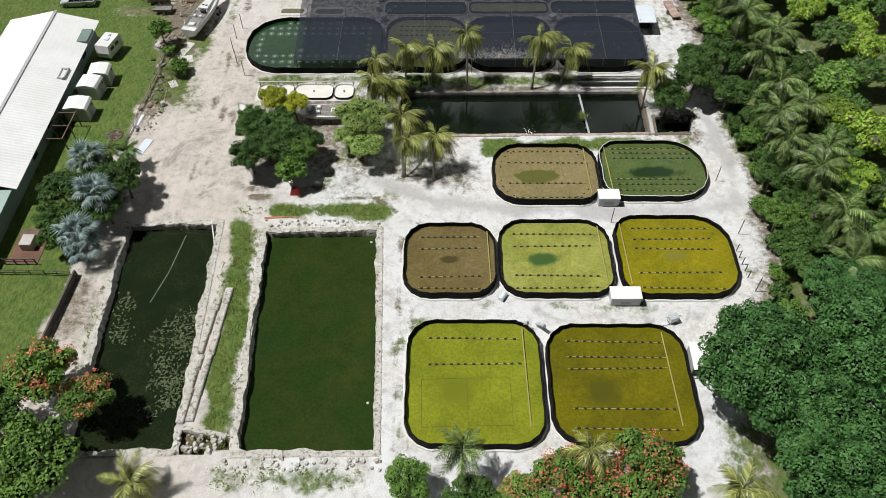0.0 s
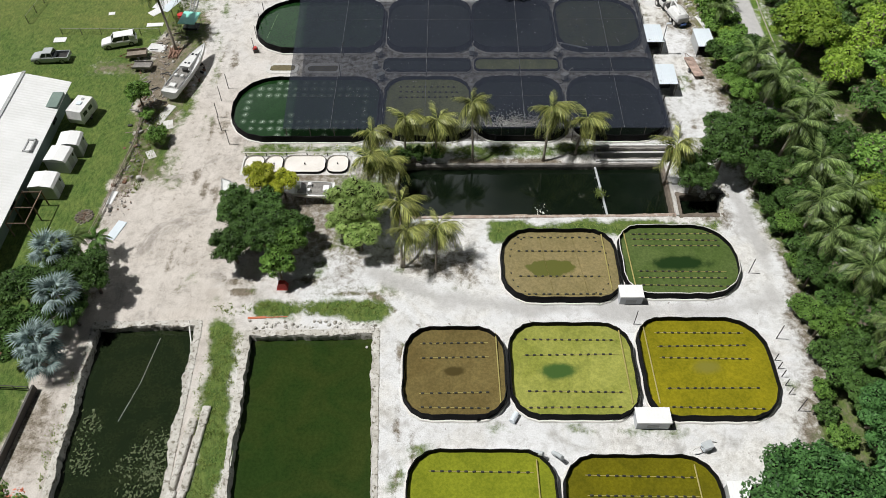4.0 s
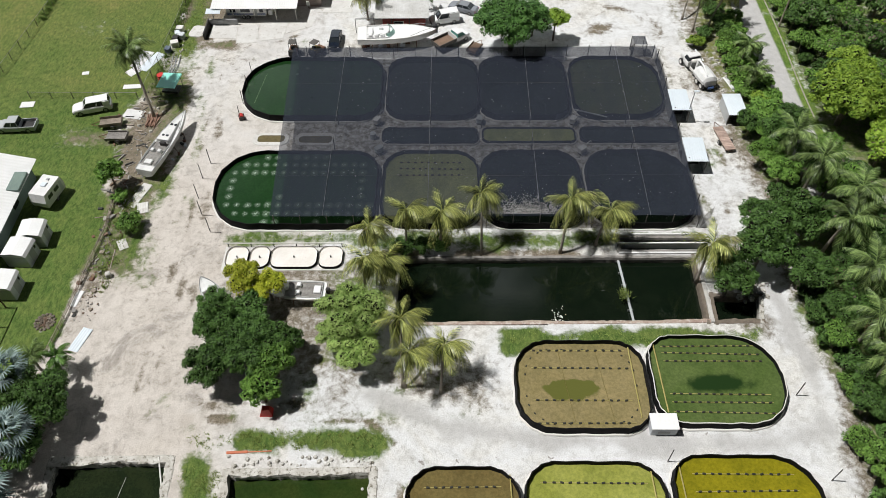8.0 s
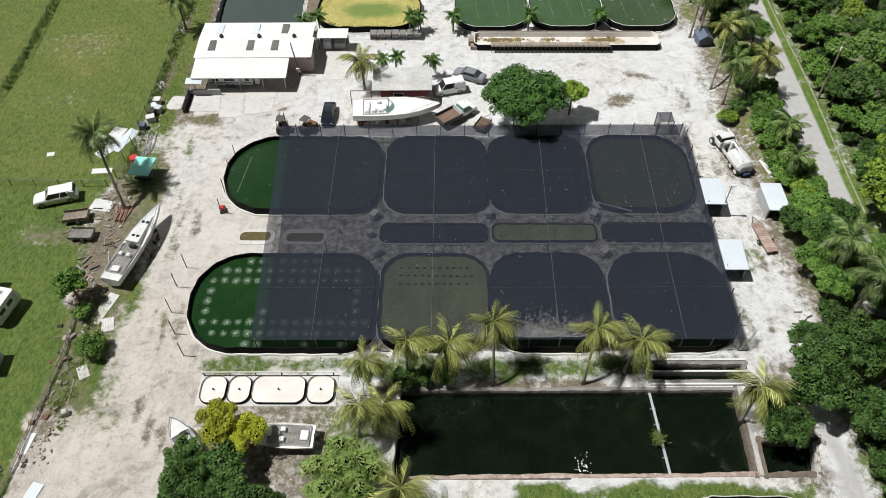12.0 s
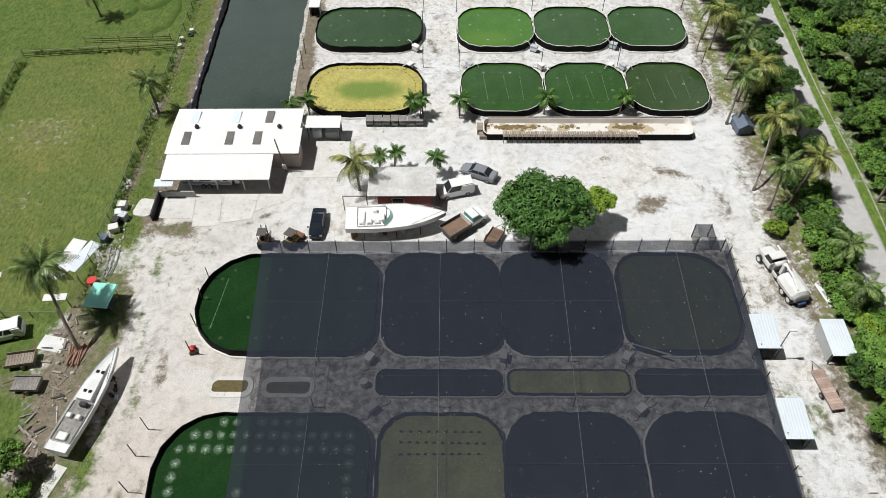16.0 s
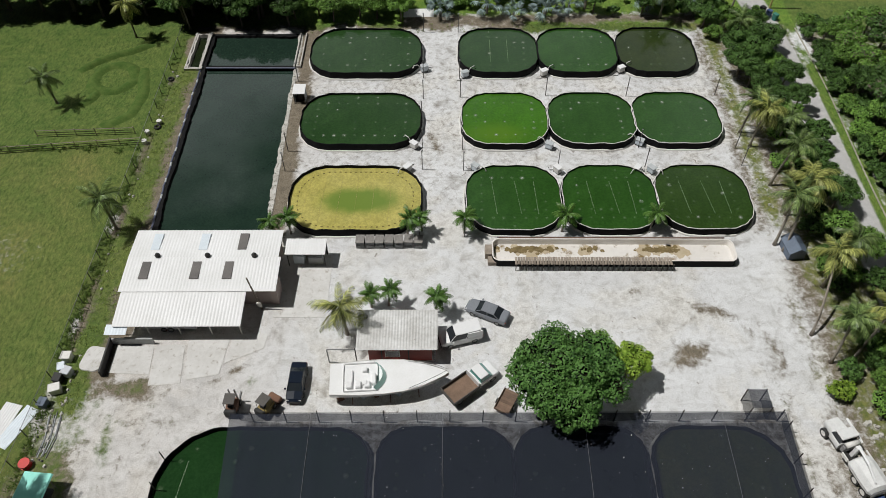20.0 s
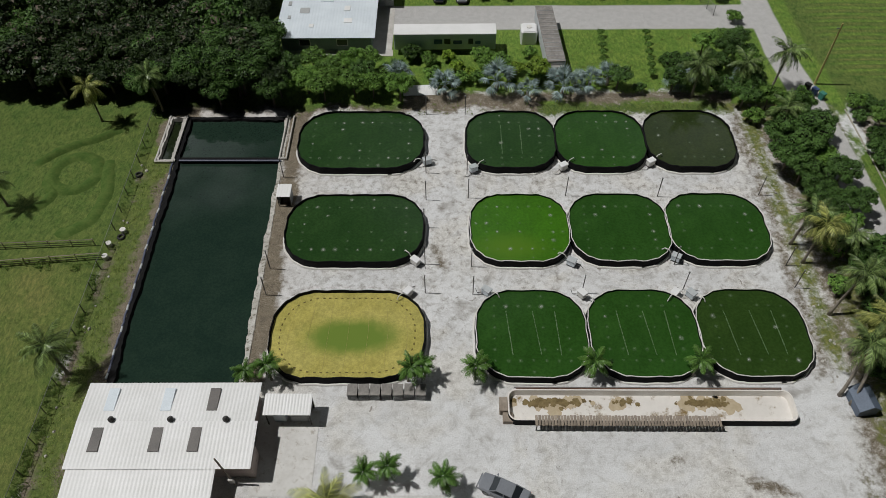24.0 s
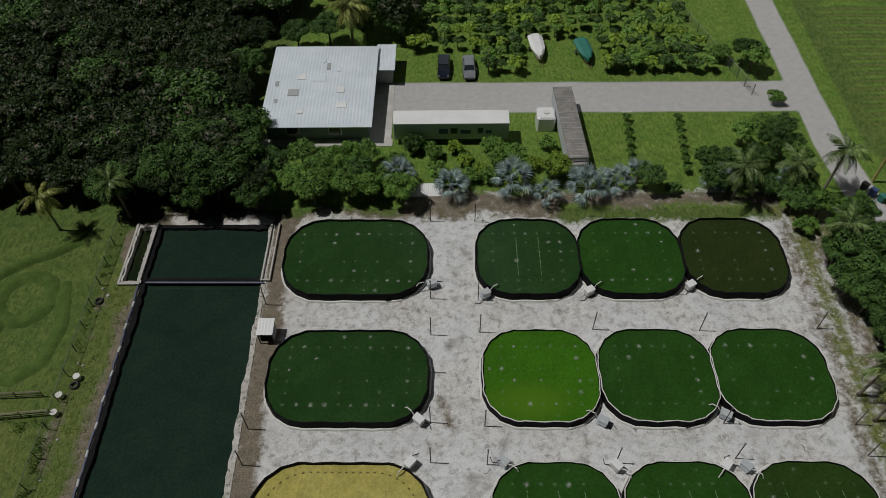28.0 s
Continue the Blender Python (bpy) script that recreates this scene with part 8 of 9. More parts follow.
# east side palms
for x, y, h, sz in ((43.7, 73.7, 7.2, 1.3), (43.5, 69.0, 6.6, 1.2), (45.9, 63.4, 7.0, 1.35), (46.0, 57.2, 7.0, 1.35), (44.8, 50.1, 6.6, 1.3), (47.6, 68.0, 6.8, 1.2), (47.8, 54.0, 6.4, 1.2), (44.2, 101.8, 6.6, 1.25), (44.8, 96.4, 7.0, 1.4), (44.9, 87.4, 6.8, 1.35),
                    (46.2, 80.6, 6.8, 1.3), (47.8, 91.8, 6.8, 1.3), (47.6, 75.6, 6.6, 1.2), (43.6, 123.6, 4.0, 0.95), (43.6, 117.6, 4.0, 0.95), (31.3, 195.3, 5.2, 1.1), (36.8, 195.8, 5.0, 1.0), (41.6, 166.0, 5.0, 0.95)):
    palm(x, y, h, "dark", sz, (rt.uniform(-0.8, 0.8), rt.uniform(-0.6, 0.6)), 18, 1)
for x, y, h, ln in ((36.8, 148.6, 6.6, (0.7, 1.6)), (37.6, 147.6, 6.4, (2.2, 4.6)), (37.4, 135.9, 6.6, (2.2, 6.0)), (38.4, 132.5, 6.4, (0.2, 1.2)), (40.5, 132.5, 6.2, (2.5, 2.3)), (40.6, 142.4, 6.2, (1.8, 1.6)), (38.8, 158.4, 6.2, (1.4, 0.6)), (38.0, 165.6, 6.0, (0.4, 0.2)),
                    (37.4, 168.4, 5.4, (0.6, -0.2)), (42.2, 195.8, 6.2, (0.8, 0.7)), (40.0, 185.8, 5.2, (0.2, 0.4)), (39.4, 153.4, 6.4, (0.8, -0.3))):
    palm(x, y, h, "coco" if int(x * 10 + y) % 2 and y < 180 else "dark", rt.uniform(0.95, 1.1), ln, 18, 2)
# east side trees
BIG = [crown_mesh("crown", 81 + i, 8.0, 0.62, 130, 80000, 0.145, 0.085, "leaf_blue", lr=(0.085, 0.155)) for i in range(2)]
for x, y, k, rot in ((33.3, 37.6, 1.14, 0), (45.0, 38.6, 1.16, 100), (38.0, 28.2, 1.1, 200), (44.0, 47.0, 0.72, 100)):
    t = thing("tree", pose(x, y, 0, 0, 0, rot), "huge spreading dark green tree with a dense crown", "tree", "dark trees")
    part("trunk", trunk_shape(7.0, 0.55, random.Random(int(x)), 7, 4.0), "bark", t, smooth=True)
    c = part("crown", BIG[int(rot / 100) % 2], "", t)
    c.location, c.scale = (0, 0, 5.4), (k, k, k)
for x, y, R, k in ((41.5, 66.8, 2.6, "dark"), (40.6, 60.2, 2.8, "mid"), (43.2, 56.8, 2.8, "dark"), (40.6, 54.2, 2.4, "dark"), (42.4, 51.2, 2.8, "dark"), (40.0, 63.2, 2.0, "mid"), (41.0, 57.2, 2.2, "dark"), (44.2, 61.0, 2.8, "mid"), (44.6, 66.0, 2.6, "dark"), (47.6, 60.4, 3.0, "mid"), (47.8, 50.6, 3.2, "dark"),
                   (49.8, 56.4, 3.4, "mid"), (50.2, 63.8, 3.0, "dark"), (39.2, 47.8, 2.0, "mid"), (38.6, 50.6, 1.6, "dark"), (39.2, 53.2, 1.5, "mid"), (40.0, 57.6, 1.6, "dark"), (41.0, 69.6, 1.8, "mid"), (41.6, 72.4, 1.5, "dark"), (40.4, 75.4, 1.7, "dark"), (42.4, 63.2, 2.2, "dark"), (42.0, 54.4, 2.0, "mid"), (43.2, 77.4, 2.8, "dark"), (46.6, 84.2, 3.0, "dark"), (49.4, 78.2, 3.2, "mid"), (50.0, 86.6, 3.4, "dark"), (49.6, 96.0, 3.4, "mid"), (46.8, 100.4, 3.0, "dark"),
                   (32.2, 81.8, 3.1, "dark"), (36.4, 85.4, 4.2, "dark"), (41.8, 89.6, 4.2, "dark"), (40.6, 82.4, 3.6, "dark"), (37.4, 90.4, 3.4, "dark"), (32.8, 84.4, 2.2, "dark"), (41.0, 94.6, 2.2, "dark"),
                   (43.2, 109.4, 3.2, "mid"), (41.0, 108.2, 2.4, "dark"), (42.2, 111.6, 1.9, "mid"), (43.9, 105.2, 3.4, "dark"), (41.4, 102.2, 2.6, "mid"), (45.6, 108.0, 3.2, "dark"), (42.6, 106.4, 2.6, "mid"), (42.6, 98.6, 2.8, "mid"),
                   (41.9, 126.9, 1.7, "mid"), (42.2, 123.6, 1.7, "mid"), (42.1, 120.2, 1.7, "mid"), (42.6, 116.4, 1.9, "mid"), (44.2, 114.6, 1.9, "lime"), (42.9, 129.6, 1.9, "mid"), (42.4, 118.2, 1.6, "mid"), (37.8, 128.6, 1.4, "lime"), (39.8, 131.2, 1.6, "dark"), (42.6, 132.2, 1.6, "dark"), (38.8, 129.0, 1.0, "lime"),
                   (42.8, 184.4, 3.4, "dark"), (45.4, 186.2, 2.6, "dark"), (39.8, 184.8, 2.6, "dark"), (40.9, 178.2, 2.6, "dark"), (41.3, 188.0, 2.6, "mid"), (40.5, 192.2, 2.2, "mid"), (38.2, 190.0, 1.8, "mid"), (43.8, 180.4, 2.6, "mid"), (44.2, 191.2, 2.4, "mid"),
                   (41.8, 171.6, 2.6, "dark"), (43.4, 163.6, 2.6, "dark"), (42.6, 156.8, 2.4, "dark"), (43.6, 149.6, 2.4, "mid"), (42.6, 137.6, 1.8, "dark"), (40.6, 161.6, 1.6, "mid"), (41.4, 150.6, 1.8, "dark"), (43.8, 143.4, 1.8, "mid"), (45.4, 154.4, 2.9, "dark"), (44.6, 161.6, 2.4, "dark"), (42.6, 166.2, 2.2, "dark"), (44.8, 158.0, 2.2, "dark"), (42.2, 153.6, 2.0, "dark"), (43.4, 169.6, 2.2, "mid"), (44.4, 149.2, 2.0, "dark"), (42.0, 146.2, 1.7, "dark")):
    tree(x + (1.1 if y < 78 else 0.0), y, R, k)
scatter(20, 41.2, 45.4, 134, 182, 1.2, 1.9, ("dark", "dark", "mid"), 0.7, 61)
scatter(18, 43.4, 46.2, 111, 135, 1.2, 1.9, ("mid", "mid", "dark"), 0.6, 62)
# the large shade tree in the yard
yard = thing("tree", pose(9.7, 128.0, 0), "large green shade tree with a dense domed crown", "tree", "mid trees")
part("trunk", trunk_shape(4.6, 0.42, random.Random(5), 6, 2.6), "bark", yard, smooth=True)
part("crown", crown_mesh("crown", 99, 7.0, 0.6, 60, 40000, 0.15, 0.085, "leaf_shade", lr=(0.12, 0.21)), "", yard, m=pose(0, 0, 4.6))
far_wood(44, 55, 72, 44, 112, 3.4, 4.8, ("lime", "mid", "lime", "dark"), 0.6, 7, "bright green woodland east of the palms", lambda x, y: math.hypot(x - 54.2, y - 110.6) > 7 and not (y > 88 and abs(x - (50.6 + max(0, 112 - y) * 0.3)) < 2.6))
for x, y, R in ((57.0, 118.4, 4.2), (57.6, 104.0, 3.6), (53.6, 77.4, 4.2), (52.2, 66.4, 3.6)):
    tree(x, y, R, "lime")
tree(52.8, 71.6, 4.0, "dark")
lt = thing("tree", pose(54.2, 110.6, 0, 0, 0, 40), "large lime-green tree with a clumpy spreading crown", "tree", "lime trees")
part("trunk", trunk_shape(5.4, 0.45, random.Random(15), 6, 3.2), "bark", lt, smooth=True)
part("crown", crown_mesh("crown", 96, 6.6, 0.6, 70, 30000, 0.18, 0.105, "leaf_lime", lr=(0.11, 0.19)), "", lt, m=pose(0, 0, 4.4))
scatter(44, 52.9, 57, 114, 158, 1.2, 2.6, ("dark", "mid", "dark", "mid"), 0.52, 9)
scatter(34, 52.4, 56, 158, 193, 1.4, 3.0, ("dark", "dark", "mid"), 0.5, 49)
for x, y, R, k in ((45.6, 141.0, 2.4, "dark"), (45.9, 146.4, 2.6, "mid"), (46.0, 165.4, 2.4, "dark"), (45.6, 172.6, 2.6, "dark"), (45.2, 177.4, 2.8, "dark"), (42.0, 183.4, 4.3, "dark"), (43.2, 77.8, 2.6, "dark"), (41.4, 78.4, 1.8, "dark"), (42.2, 74.6, 2.2, "mid"), (42.8, 70.4, 2.4, "dark"), (41.4, 81.0, 2.0, "dark")):
    tree(x, y, R, k)
far_wood(74, 56.0, 74, 112, 192, 2.4, 4.2, ("dark", "mid", "mid", "dark", "lime"), 0.56, 19, "green woodland beyond the road")
far_wood(52, 45.5, 56, 46, 104, 2.0, 3.2, ("dark", "mid", "dark"), 0.6, 29, "thick green undergrowth below the palms", lambda x, y: not (y > 88 and abs(x - (50.6 + max(0, 112 - y) * 0.3)) < 2.6))
# north: dense wood, garden shrubs and fan palms
for x, y, R, k in ((-31.4, 206.0, 3.2, "dark"), (-31.8, 211.6, 3.5, "deep"), (-31.6, 217.6, 3.4, "dark"), (-31.0, 223.6, 3.6, "deep"), (-25.6, 225.4, 2.8, "dark"), (-21.0, 226.4, 3.0, "dark"), (-15.6, 227.6, 2.8, "mid"), (-10.8, 227.4, 2.6, "dark"), (-29.8, 203.4, 2.6, "dark"),
                   (36.0, 222.5, 2.0, "mid"), (38.8, 221.4, 2.4, "dark"), (37.5, 202.6, 2.6, "dark"), (39.5, 199.5, 2.4, "mid"), (40.6, 203.6, 2.0, "dark"), (35.2, 200.4, 2.2, "dark")):
    tree(x, y, R, k)
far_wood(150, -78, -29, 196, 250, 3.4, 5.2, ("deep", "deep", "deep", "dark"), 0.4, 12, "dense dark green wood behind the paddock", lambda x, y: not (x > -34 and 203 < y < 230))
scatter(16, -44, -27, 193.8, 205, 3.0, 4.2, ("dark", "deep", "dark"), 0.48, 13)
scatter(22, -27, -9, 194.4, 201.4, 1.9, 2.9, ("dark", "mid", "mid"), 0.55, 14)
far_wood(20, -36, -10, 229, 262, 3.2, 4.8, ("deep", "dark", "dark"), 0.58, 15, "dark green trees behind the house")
for x, y, s in ((-3.1, 196.1, 1.5), (4.2, 196.8, 1.9), (8.3, 194.8, 1.2), (13.3, 195.8, 1.7), (17.1, 197.0, 1.3), (19.8, 197.9, 1.3), (29.6, 197.2, 1.4), (-9.5, 198.1, 1.5), (38.2, 196.6, 1.5), (15.2, 197.0, 1.1)):
    fan_palm(x, y, 1.0 + 0.3 * s, s * 0.95, 12)
for x, y, R, k in ((9.9, 198.6, 2.3, "lime"), (21.0, 196.8, 2.2, "dark"), (-8.0, 204.0, 1.9, "dark"), (2.1, 203.8, 1.7, "mid"), (-2.6, 203.6, 1.3, "lime"), (5.8, 200.4, 1.3, "mid"), (-5.2, 202.4, 1.3, "mid"), (24.0, 196.2, 1.2, "dark"), (39.6, 219.8, 2.4, "mid"), (41.2, 213.0, 1.4, "mid"), (39.4, 205.6, 2.2, "dark"), (31.4, 199.0, 2.4, "dark"), (34.4, 204.6, 2.2, "mid"), (37.8, 208.0, 1.8, "mid"), (38.6, 195.2, 2.6, "dark")):
    tree(x, y, R, k)
for x, y in ((0.6, 199.6), (-1.4, 201.2), (11.6, 200.8), (7.2, 200.6)):
    tree(x, y, 1.3, "lime")
scatter(14, -8, 13, 197.5, 204.2, 1.1, 1.9, ("mid", "dark", "mid"), 0.6, 71)
scatter(8, 28, 38, 196, 202, 1.4, 2.2, ("dark", "dark", "mid"), 0.6, 72)
for col, x0 in enumerate((19.6, 26.4)):
    for i in range(7):
        tree(x0 + 0.12 * i, 199.6 + 1.6 * i, 0.7, "mid", 1.0, "small shrub in a planted garden row")
far_wood(290, -8.5, 33, 219.6, 250, 0.8, 1.4, ("mid", "lime", "mid", "dark", "dark"), 0.54, 31, "rows of young orchard trees with yellow-green leaves", lambda x, y: not (x < 1.6 and y < 223.5 or 7.5 < x < 18.8 and y < 228.0 or x > 31 - (y - 221) * 0.28 + 4), (2.1, 2.5))
for x, y, R in ((23.4, 221.2, 1.6), (20.6, 221.0, 1.5), (28.2, 220.8, 1.5)):
    tree(x, y, R, "dark")
for x, y, R, k in ((-37.2, 196.6, 4.4, "dark"), (-31.0, 196.0, 4.6, "dark"), (-26.6, 193.6, 3.2, "dark"), (-33.8, 193.2, 2.8, "dark"), (-35.0, 203.0, 4.0, "dark"), (-29.6, 201.6, 3.6, "dark"), (39.8, 180.4, 3.2, "dark"), (41.6, 174.6, 2.6, "dark"), (41.8, 186.8, 3.0, "dark"), (37.4, 192.8, 2.4, "dark"), (43.6, 190.0, 2.8, "dark")):
    tree(x, y, R, k)
palm(-17.6, 226.0, 6.5, "coco", 1.2)
palm(15.0, 237.0, 6.5, "coco", 1.2)

# ---- fences ----
def wire_fence(pts, label, h=1.6, step=3.0, mesh=True, rails=0, mat="post", name="wire_fence"):
    t = thing(name, pose(0, 0, 0), label, "fence", "fences")
    pm = Shape().tube([(0, 0, -0.1), (0, 0, h + 0.05)], 0.05, 5).mesh("post", mat)
    for (x0, y0), (x1, y1) in zip(pts, pts[1:]):
        n = max(1, round(math.hypot(x1 - x0, y1 - y0) / step))
        for i in range(n + 1):
            part("post", pm, "", t, m=pose(x0 + (x1 - x0) * i / n, y0 + (y1 - y0) * i / n, 0))
        if mesh:
            part("wire_mesh", Shape().add([(x0, y0, 0.05), (x1, y1, 0.05), (x1, y1, h), (x0, y0, h)], [(0, 1, 2, 3)]), "chain", t)
            part("top_rail", Shape().tube([(x0, y0, h), (x1, y1, h)], 0.03, 4), "steel", t)
        for k in range(rails):
            z = h * (k + 1) / rails - 0.1
            part("rail", Shape().tube([(x0, y0, z), (x1, y1, z)], 0.06, 4), mat, t)
    return t


wire_fence([(-42.4, 194), (-42.3, 168), (-42.4, 150), (-42.6, 134), (-43.6, 118)], "tall wire mesh fence along the field")
wire_fence([(-65.2, 164.4), (-64.2, 143.8), (-66.5, 120)], "wire mesh fence across the far field", 1.4)
wire_fence([(-60, 116.8), (-44.4, 116.6)], "low wire fence between lawn and field", 1.2)
wire_fence([(-65.2, 164.4), (-54.0, 165.5), (-42.5, 166.6)], "weathered timber rail fence", 1.2, 2.6, False, 3, "wood", "rail_fence")
wire_fence([(-57.0, 168.0), (-44.0, 168.6)], "weathered timber rail fence", 1.2, 2.6, False, 3, "wood", "rail_fence")
wire_fence([(-42.6, 99), (-42.0, 91.6), (-42.3, 88), (-42.8, 80), (-43.4, 74)], "low weathered timber fence beside the drive", 0.7, 1.5, False, 2, "wood", "rail_fence")
wire_fence([(-53.5, 53.9), (-46.5, 53.8), (-43.3, 53.6)], "low dark rail fence on the lawn", 0.9, 1.6, False, 2, "post", "rail_fence")
wire_fence([(36.2, 222.0), (38.6, 214.6)], "wire gate across the driveway", 1.8, 2.0)
wire_fence([(31.0, 240), (36.6, 221)], "wire mesh fence along the orchard", 1.5)
# dark retaining wall of the lawn
solo("retaining_wall", Shape().box(-0.12, 0.12, -7.0, 7.0, 0, 1.0, 0.03), "post", "dark timber wall at the edge of the lawn", "wall", m=pose(-43.2, 46.8, 0, 0, 0, -3))

# ---- round the dug ponds ----
for i, (x, off) in enumerate(((-25.75, 0), (-24.65, 0.2))):
    t = thing("concrete_beam", pose(x, 42.4 + off, 0, 0, 0, -3.0), "long weathered concrete beam lying on the bank", "beam", "concrete beams")
    rb = random.Random(i + 5)
    y = -7.6
    while y < 7.4:
        l = rb.uniform(1.4, 3.2)
        part("segment", Shape().box(-rb.uniform(0.3, 0.46), rb.uniform(0.3, 0.46), y, y + l, -0.05, rb.uniform(0.26, 0.36), 0.1), "rock", t, m=pose(rb.uniform(-0.06, 0.06), 0, 0, 0, 0, rb.uniform(-0.4, 0.4)))
        y += l
rw = random.Random(12)
weed = Shape()
for c in range(60):
    cx, cy = rw.gauss(-28.6, 1.3), rw.uniform(36, 49)
    if c % 6 == 0:
        cx, cy = rw.gauss(-36.2, 0.5), rw.uniform(44, 52)
    if not -37 < cx < -26.8:
        continue
    for k in range(20):
        a, l = rw.uniform(0, 6.28), rw.uniform(0.09, 0.24)
        x, y = cx + rw.gauss(0, 0.5), cy + rw.gauss(0, 0.5)
        dx, dy = math.cos(a) * l, math.sin(a) * l
        z = -0.86 + rw.uniform(0, 0.05)
        weed.add([(x - dx, y - dy, z), (x + dy * 0.4, y - dx * 0.4, z + 0.03), (x + dx, y + dy, z), (x - dy * 0.4, y + dx * 0.4, z + 0.03)], [(0, 1, 2, 3)])
solo("pond_weed", weed, "lily", "floating clumps of olive pond weed", "weed", kind="stuff")
solo("rope", Shape().tube([(-31.4, 60.6, -0.84), (-32.2, 55, -0.84), (-33.4, 50.5, -0.84)], 0.025, 4), "pvc", "pale rope floating across the dark pond", "rope")
solo("drain_pipe", Shape().tube([(-28.3, 62.2, 0.1), (-27.6, 59.4, -0.8)], 0.09, 6), "pvc", "white pipe running down into the pond", "pipe")
for x, y in ((-8.0, 59.4), (-7.0, 37.6)):
    solo("float_buoy", Shape().tube([(0, 0, -0.95), (0, 0, -0.82), (0, 0, -0.72)], [0.12, 0.16, 0.06], 8), "pvc", "small white float on the green pond", "float", "pond floats", m=pose(x, y, 0))


def rubble(n, x0, x1, y0, y1, mat, label, lo=0.1, hi=0.4, seed=1, name="rubble"):
    rnd = random.Random(seed)
    s = Shape()
    for i in range(n):
        x, y, r = rnd.uniform(x0, x1), rnd.uniform(y0, y1), rnd.uniform(lo, hi)
        k = 6
        base = [(x + r * rnd.uniform(0.7, 1.2) * math.cos(j * 1.047), y + r * rnd.uniform(0.7, 1.2) * math.sin(j * 1.047), -0.02) for j in range(k)]
        top = [(x + (px - x) * 0.6, y + (py - y) * 0.6, r * rnd.uniform(0.5, 0.9)) for px, py, _ in base]
        s.loft([base, top])
    return solo(name, s, mat, label, "rubble", kind="stuff")


rubble(60, -21.5, -7.0, 60.9, 62.3, "rock", "broken coral rock along the pond edge", 0.08, 0.3, 1)
rubble(60, -21.0, -4.5, 29.9, 31.3, "rock", "broken coral rock along the bank", 0.1, 0.35, 2)
rubble(40, -26.2, -20.6, 31.6, 33.6, "rock", "broken rock at the end of the bank", 0.15, 0.45, 3)
rubble(24, -43.0, -39.6, 92, 116, "rock", "loose stones and scrap by the fence", 0.08, 0.35, 4)
rubble(28, 39.6, 41.4, 117, 128, "rock", "loose stones by the hedge", 0.1, 0.4, 5)
rubble(50, -42.4, -40.2, 119, 134, "rock", "loose stones along the fence", 0.06, 0.25, 6)
rubble(70, 36.0, 38.4, 150, 186, "rock", "loose stones at the foot of the trees", 0.06, 0.25, 7)
rubble(26, 33.4, 37.0, 80.6, 83.0, "rock", "rocks round the sump", 0.15, 0.5, 8)
rubble(14, -42.0, -41.0, 140, 184, "rock", "loose stones along the fence", 0.08, 0.3, 9)


def tufts(n, spots, label, seed, hi=0.45, mat="grassblade"):
    rnd = random.Random(seed)
    s = Shape()
    for x0, x1, y0, y1, share in spots:
        for i in range(int(n * share)):
            cx, cy = rnd.uniform(x0, x1), rnd.uniform(y0, y1)
            q = rnd.uniform(0.08, 0.28)
            for k in range(11):
                a, h = rnd.uniform(0, 6.28), rnd.uniform(0.12, hi)
                bx, by = cx + rnd.gauss(0, q), cy + rnd.gauss(0, q)
                dx, dy = math.cos(a), math.sin(a)
                s.add([(bx - dy * 0.05, by + dx * 0.05, 0), (bx + dy * 0.05, by - dx * 0.05, 0), (bx + dx * h * 0.8, by + dy * h * 0.8, h)], [(0, 1, 2)])
    return solo("weeds", s, mat, label, "weeds", kind="stuff")


tufts(330, ((-25.5, -6, 63.0, 64.8, 0.3), (-25.6, -21.8, 48, 61, 0.6), (-23.7, -21.0, 32, 49, 0.5), (-22, -7, 28, 30.2, 0.2), (-39.4, -38.4, 40, 56, 0.1)), "coarse green weeds on the pond banks", 3, 0.2)
tufts(300, ((-41.6, -38.4, 126, 182, 1.2), (6, 36, 75.2, 76.8, 0.15), (-27, 30, 89.2, 91, 0.2), (-13, -6, 72, 86, 0.15)), "scattered green weeds on the sand", 4, 0.16)
tufts(700, ((-26, 36, 191.5, 194, 0.2), (14, 36, 196, 210, 0.2),), "rough grass and weeds", 5, 0.17)

# ---- feed hoppers, pumps and pipes at the pond corners ----
def feeder(x, y, rot, kind=0):
    t = thing("feed_hopper", pose(x, y, 0, 0, 0, rot), ("grey feed hopper with a pipe into the pond", "white pump box with a pipe into the pond")[kind], "hopper", "pond equipment")
    part("body", Shape().box(-0.5, 0.5, -0.35, 0.35, 0.25, 0.95, 0.06), ("galv", "pvc")[kind], t)
    part("lid", Shape().box(-0.55, 0.55, -0.4, 0.4, 0.95, 1.03, 0.03), ("palepipe", "carwhite")[kind], t)
    for sx in (-0.4, 0.4):
        part("leg", Shape().box(sx - 0.04, sx + 0.04, -0.3, 0.3, 0, 0.25), "post", t)
    part("pipe", Shape().tube([(0.5, 0, 0.7), (0.95, 0, 1.3), (1.5, 0, 1.35), (1.75, 0, 0.95)], 0.06, 6), "pvc", t)
    part("hose", Shape().tube([(-0.4, -0.2, 0.3), (-0.9, -0.5, 0.06), (-1.4, -0.2, 0.06)], 0.04, 5), "dark", t)


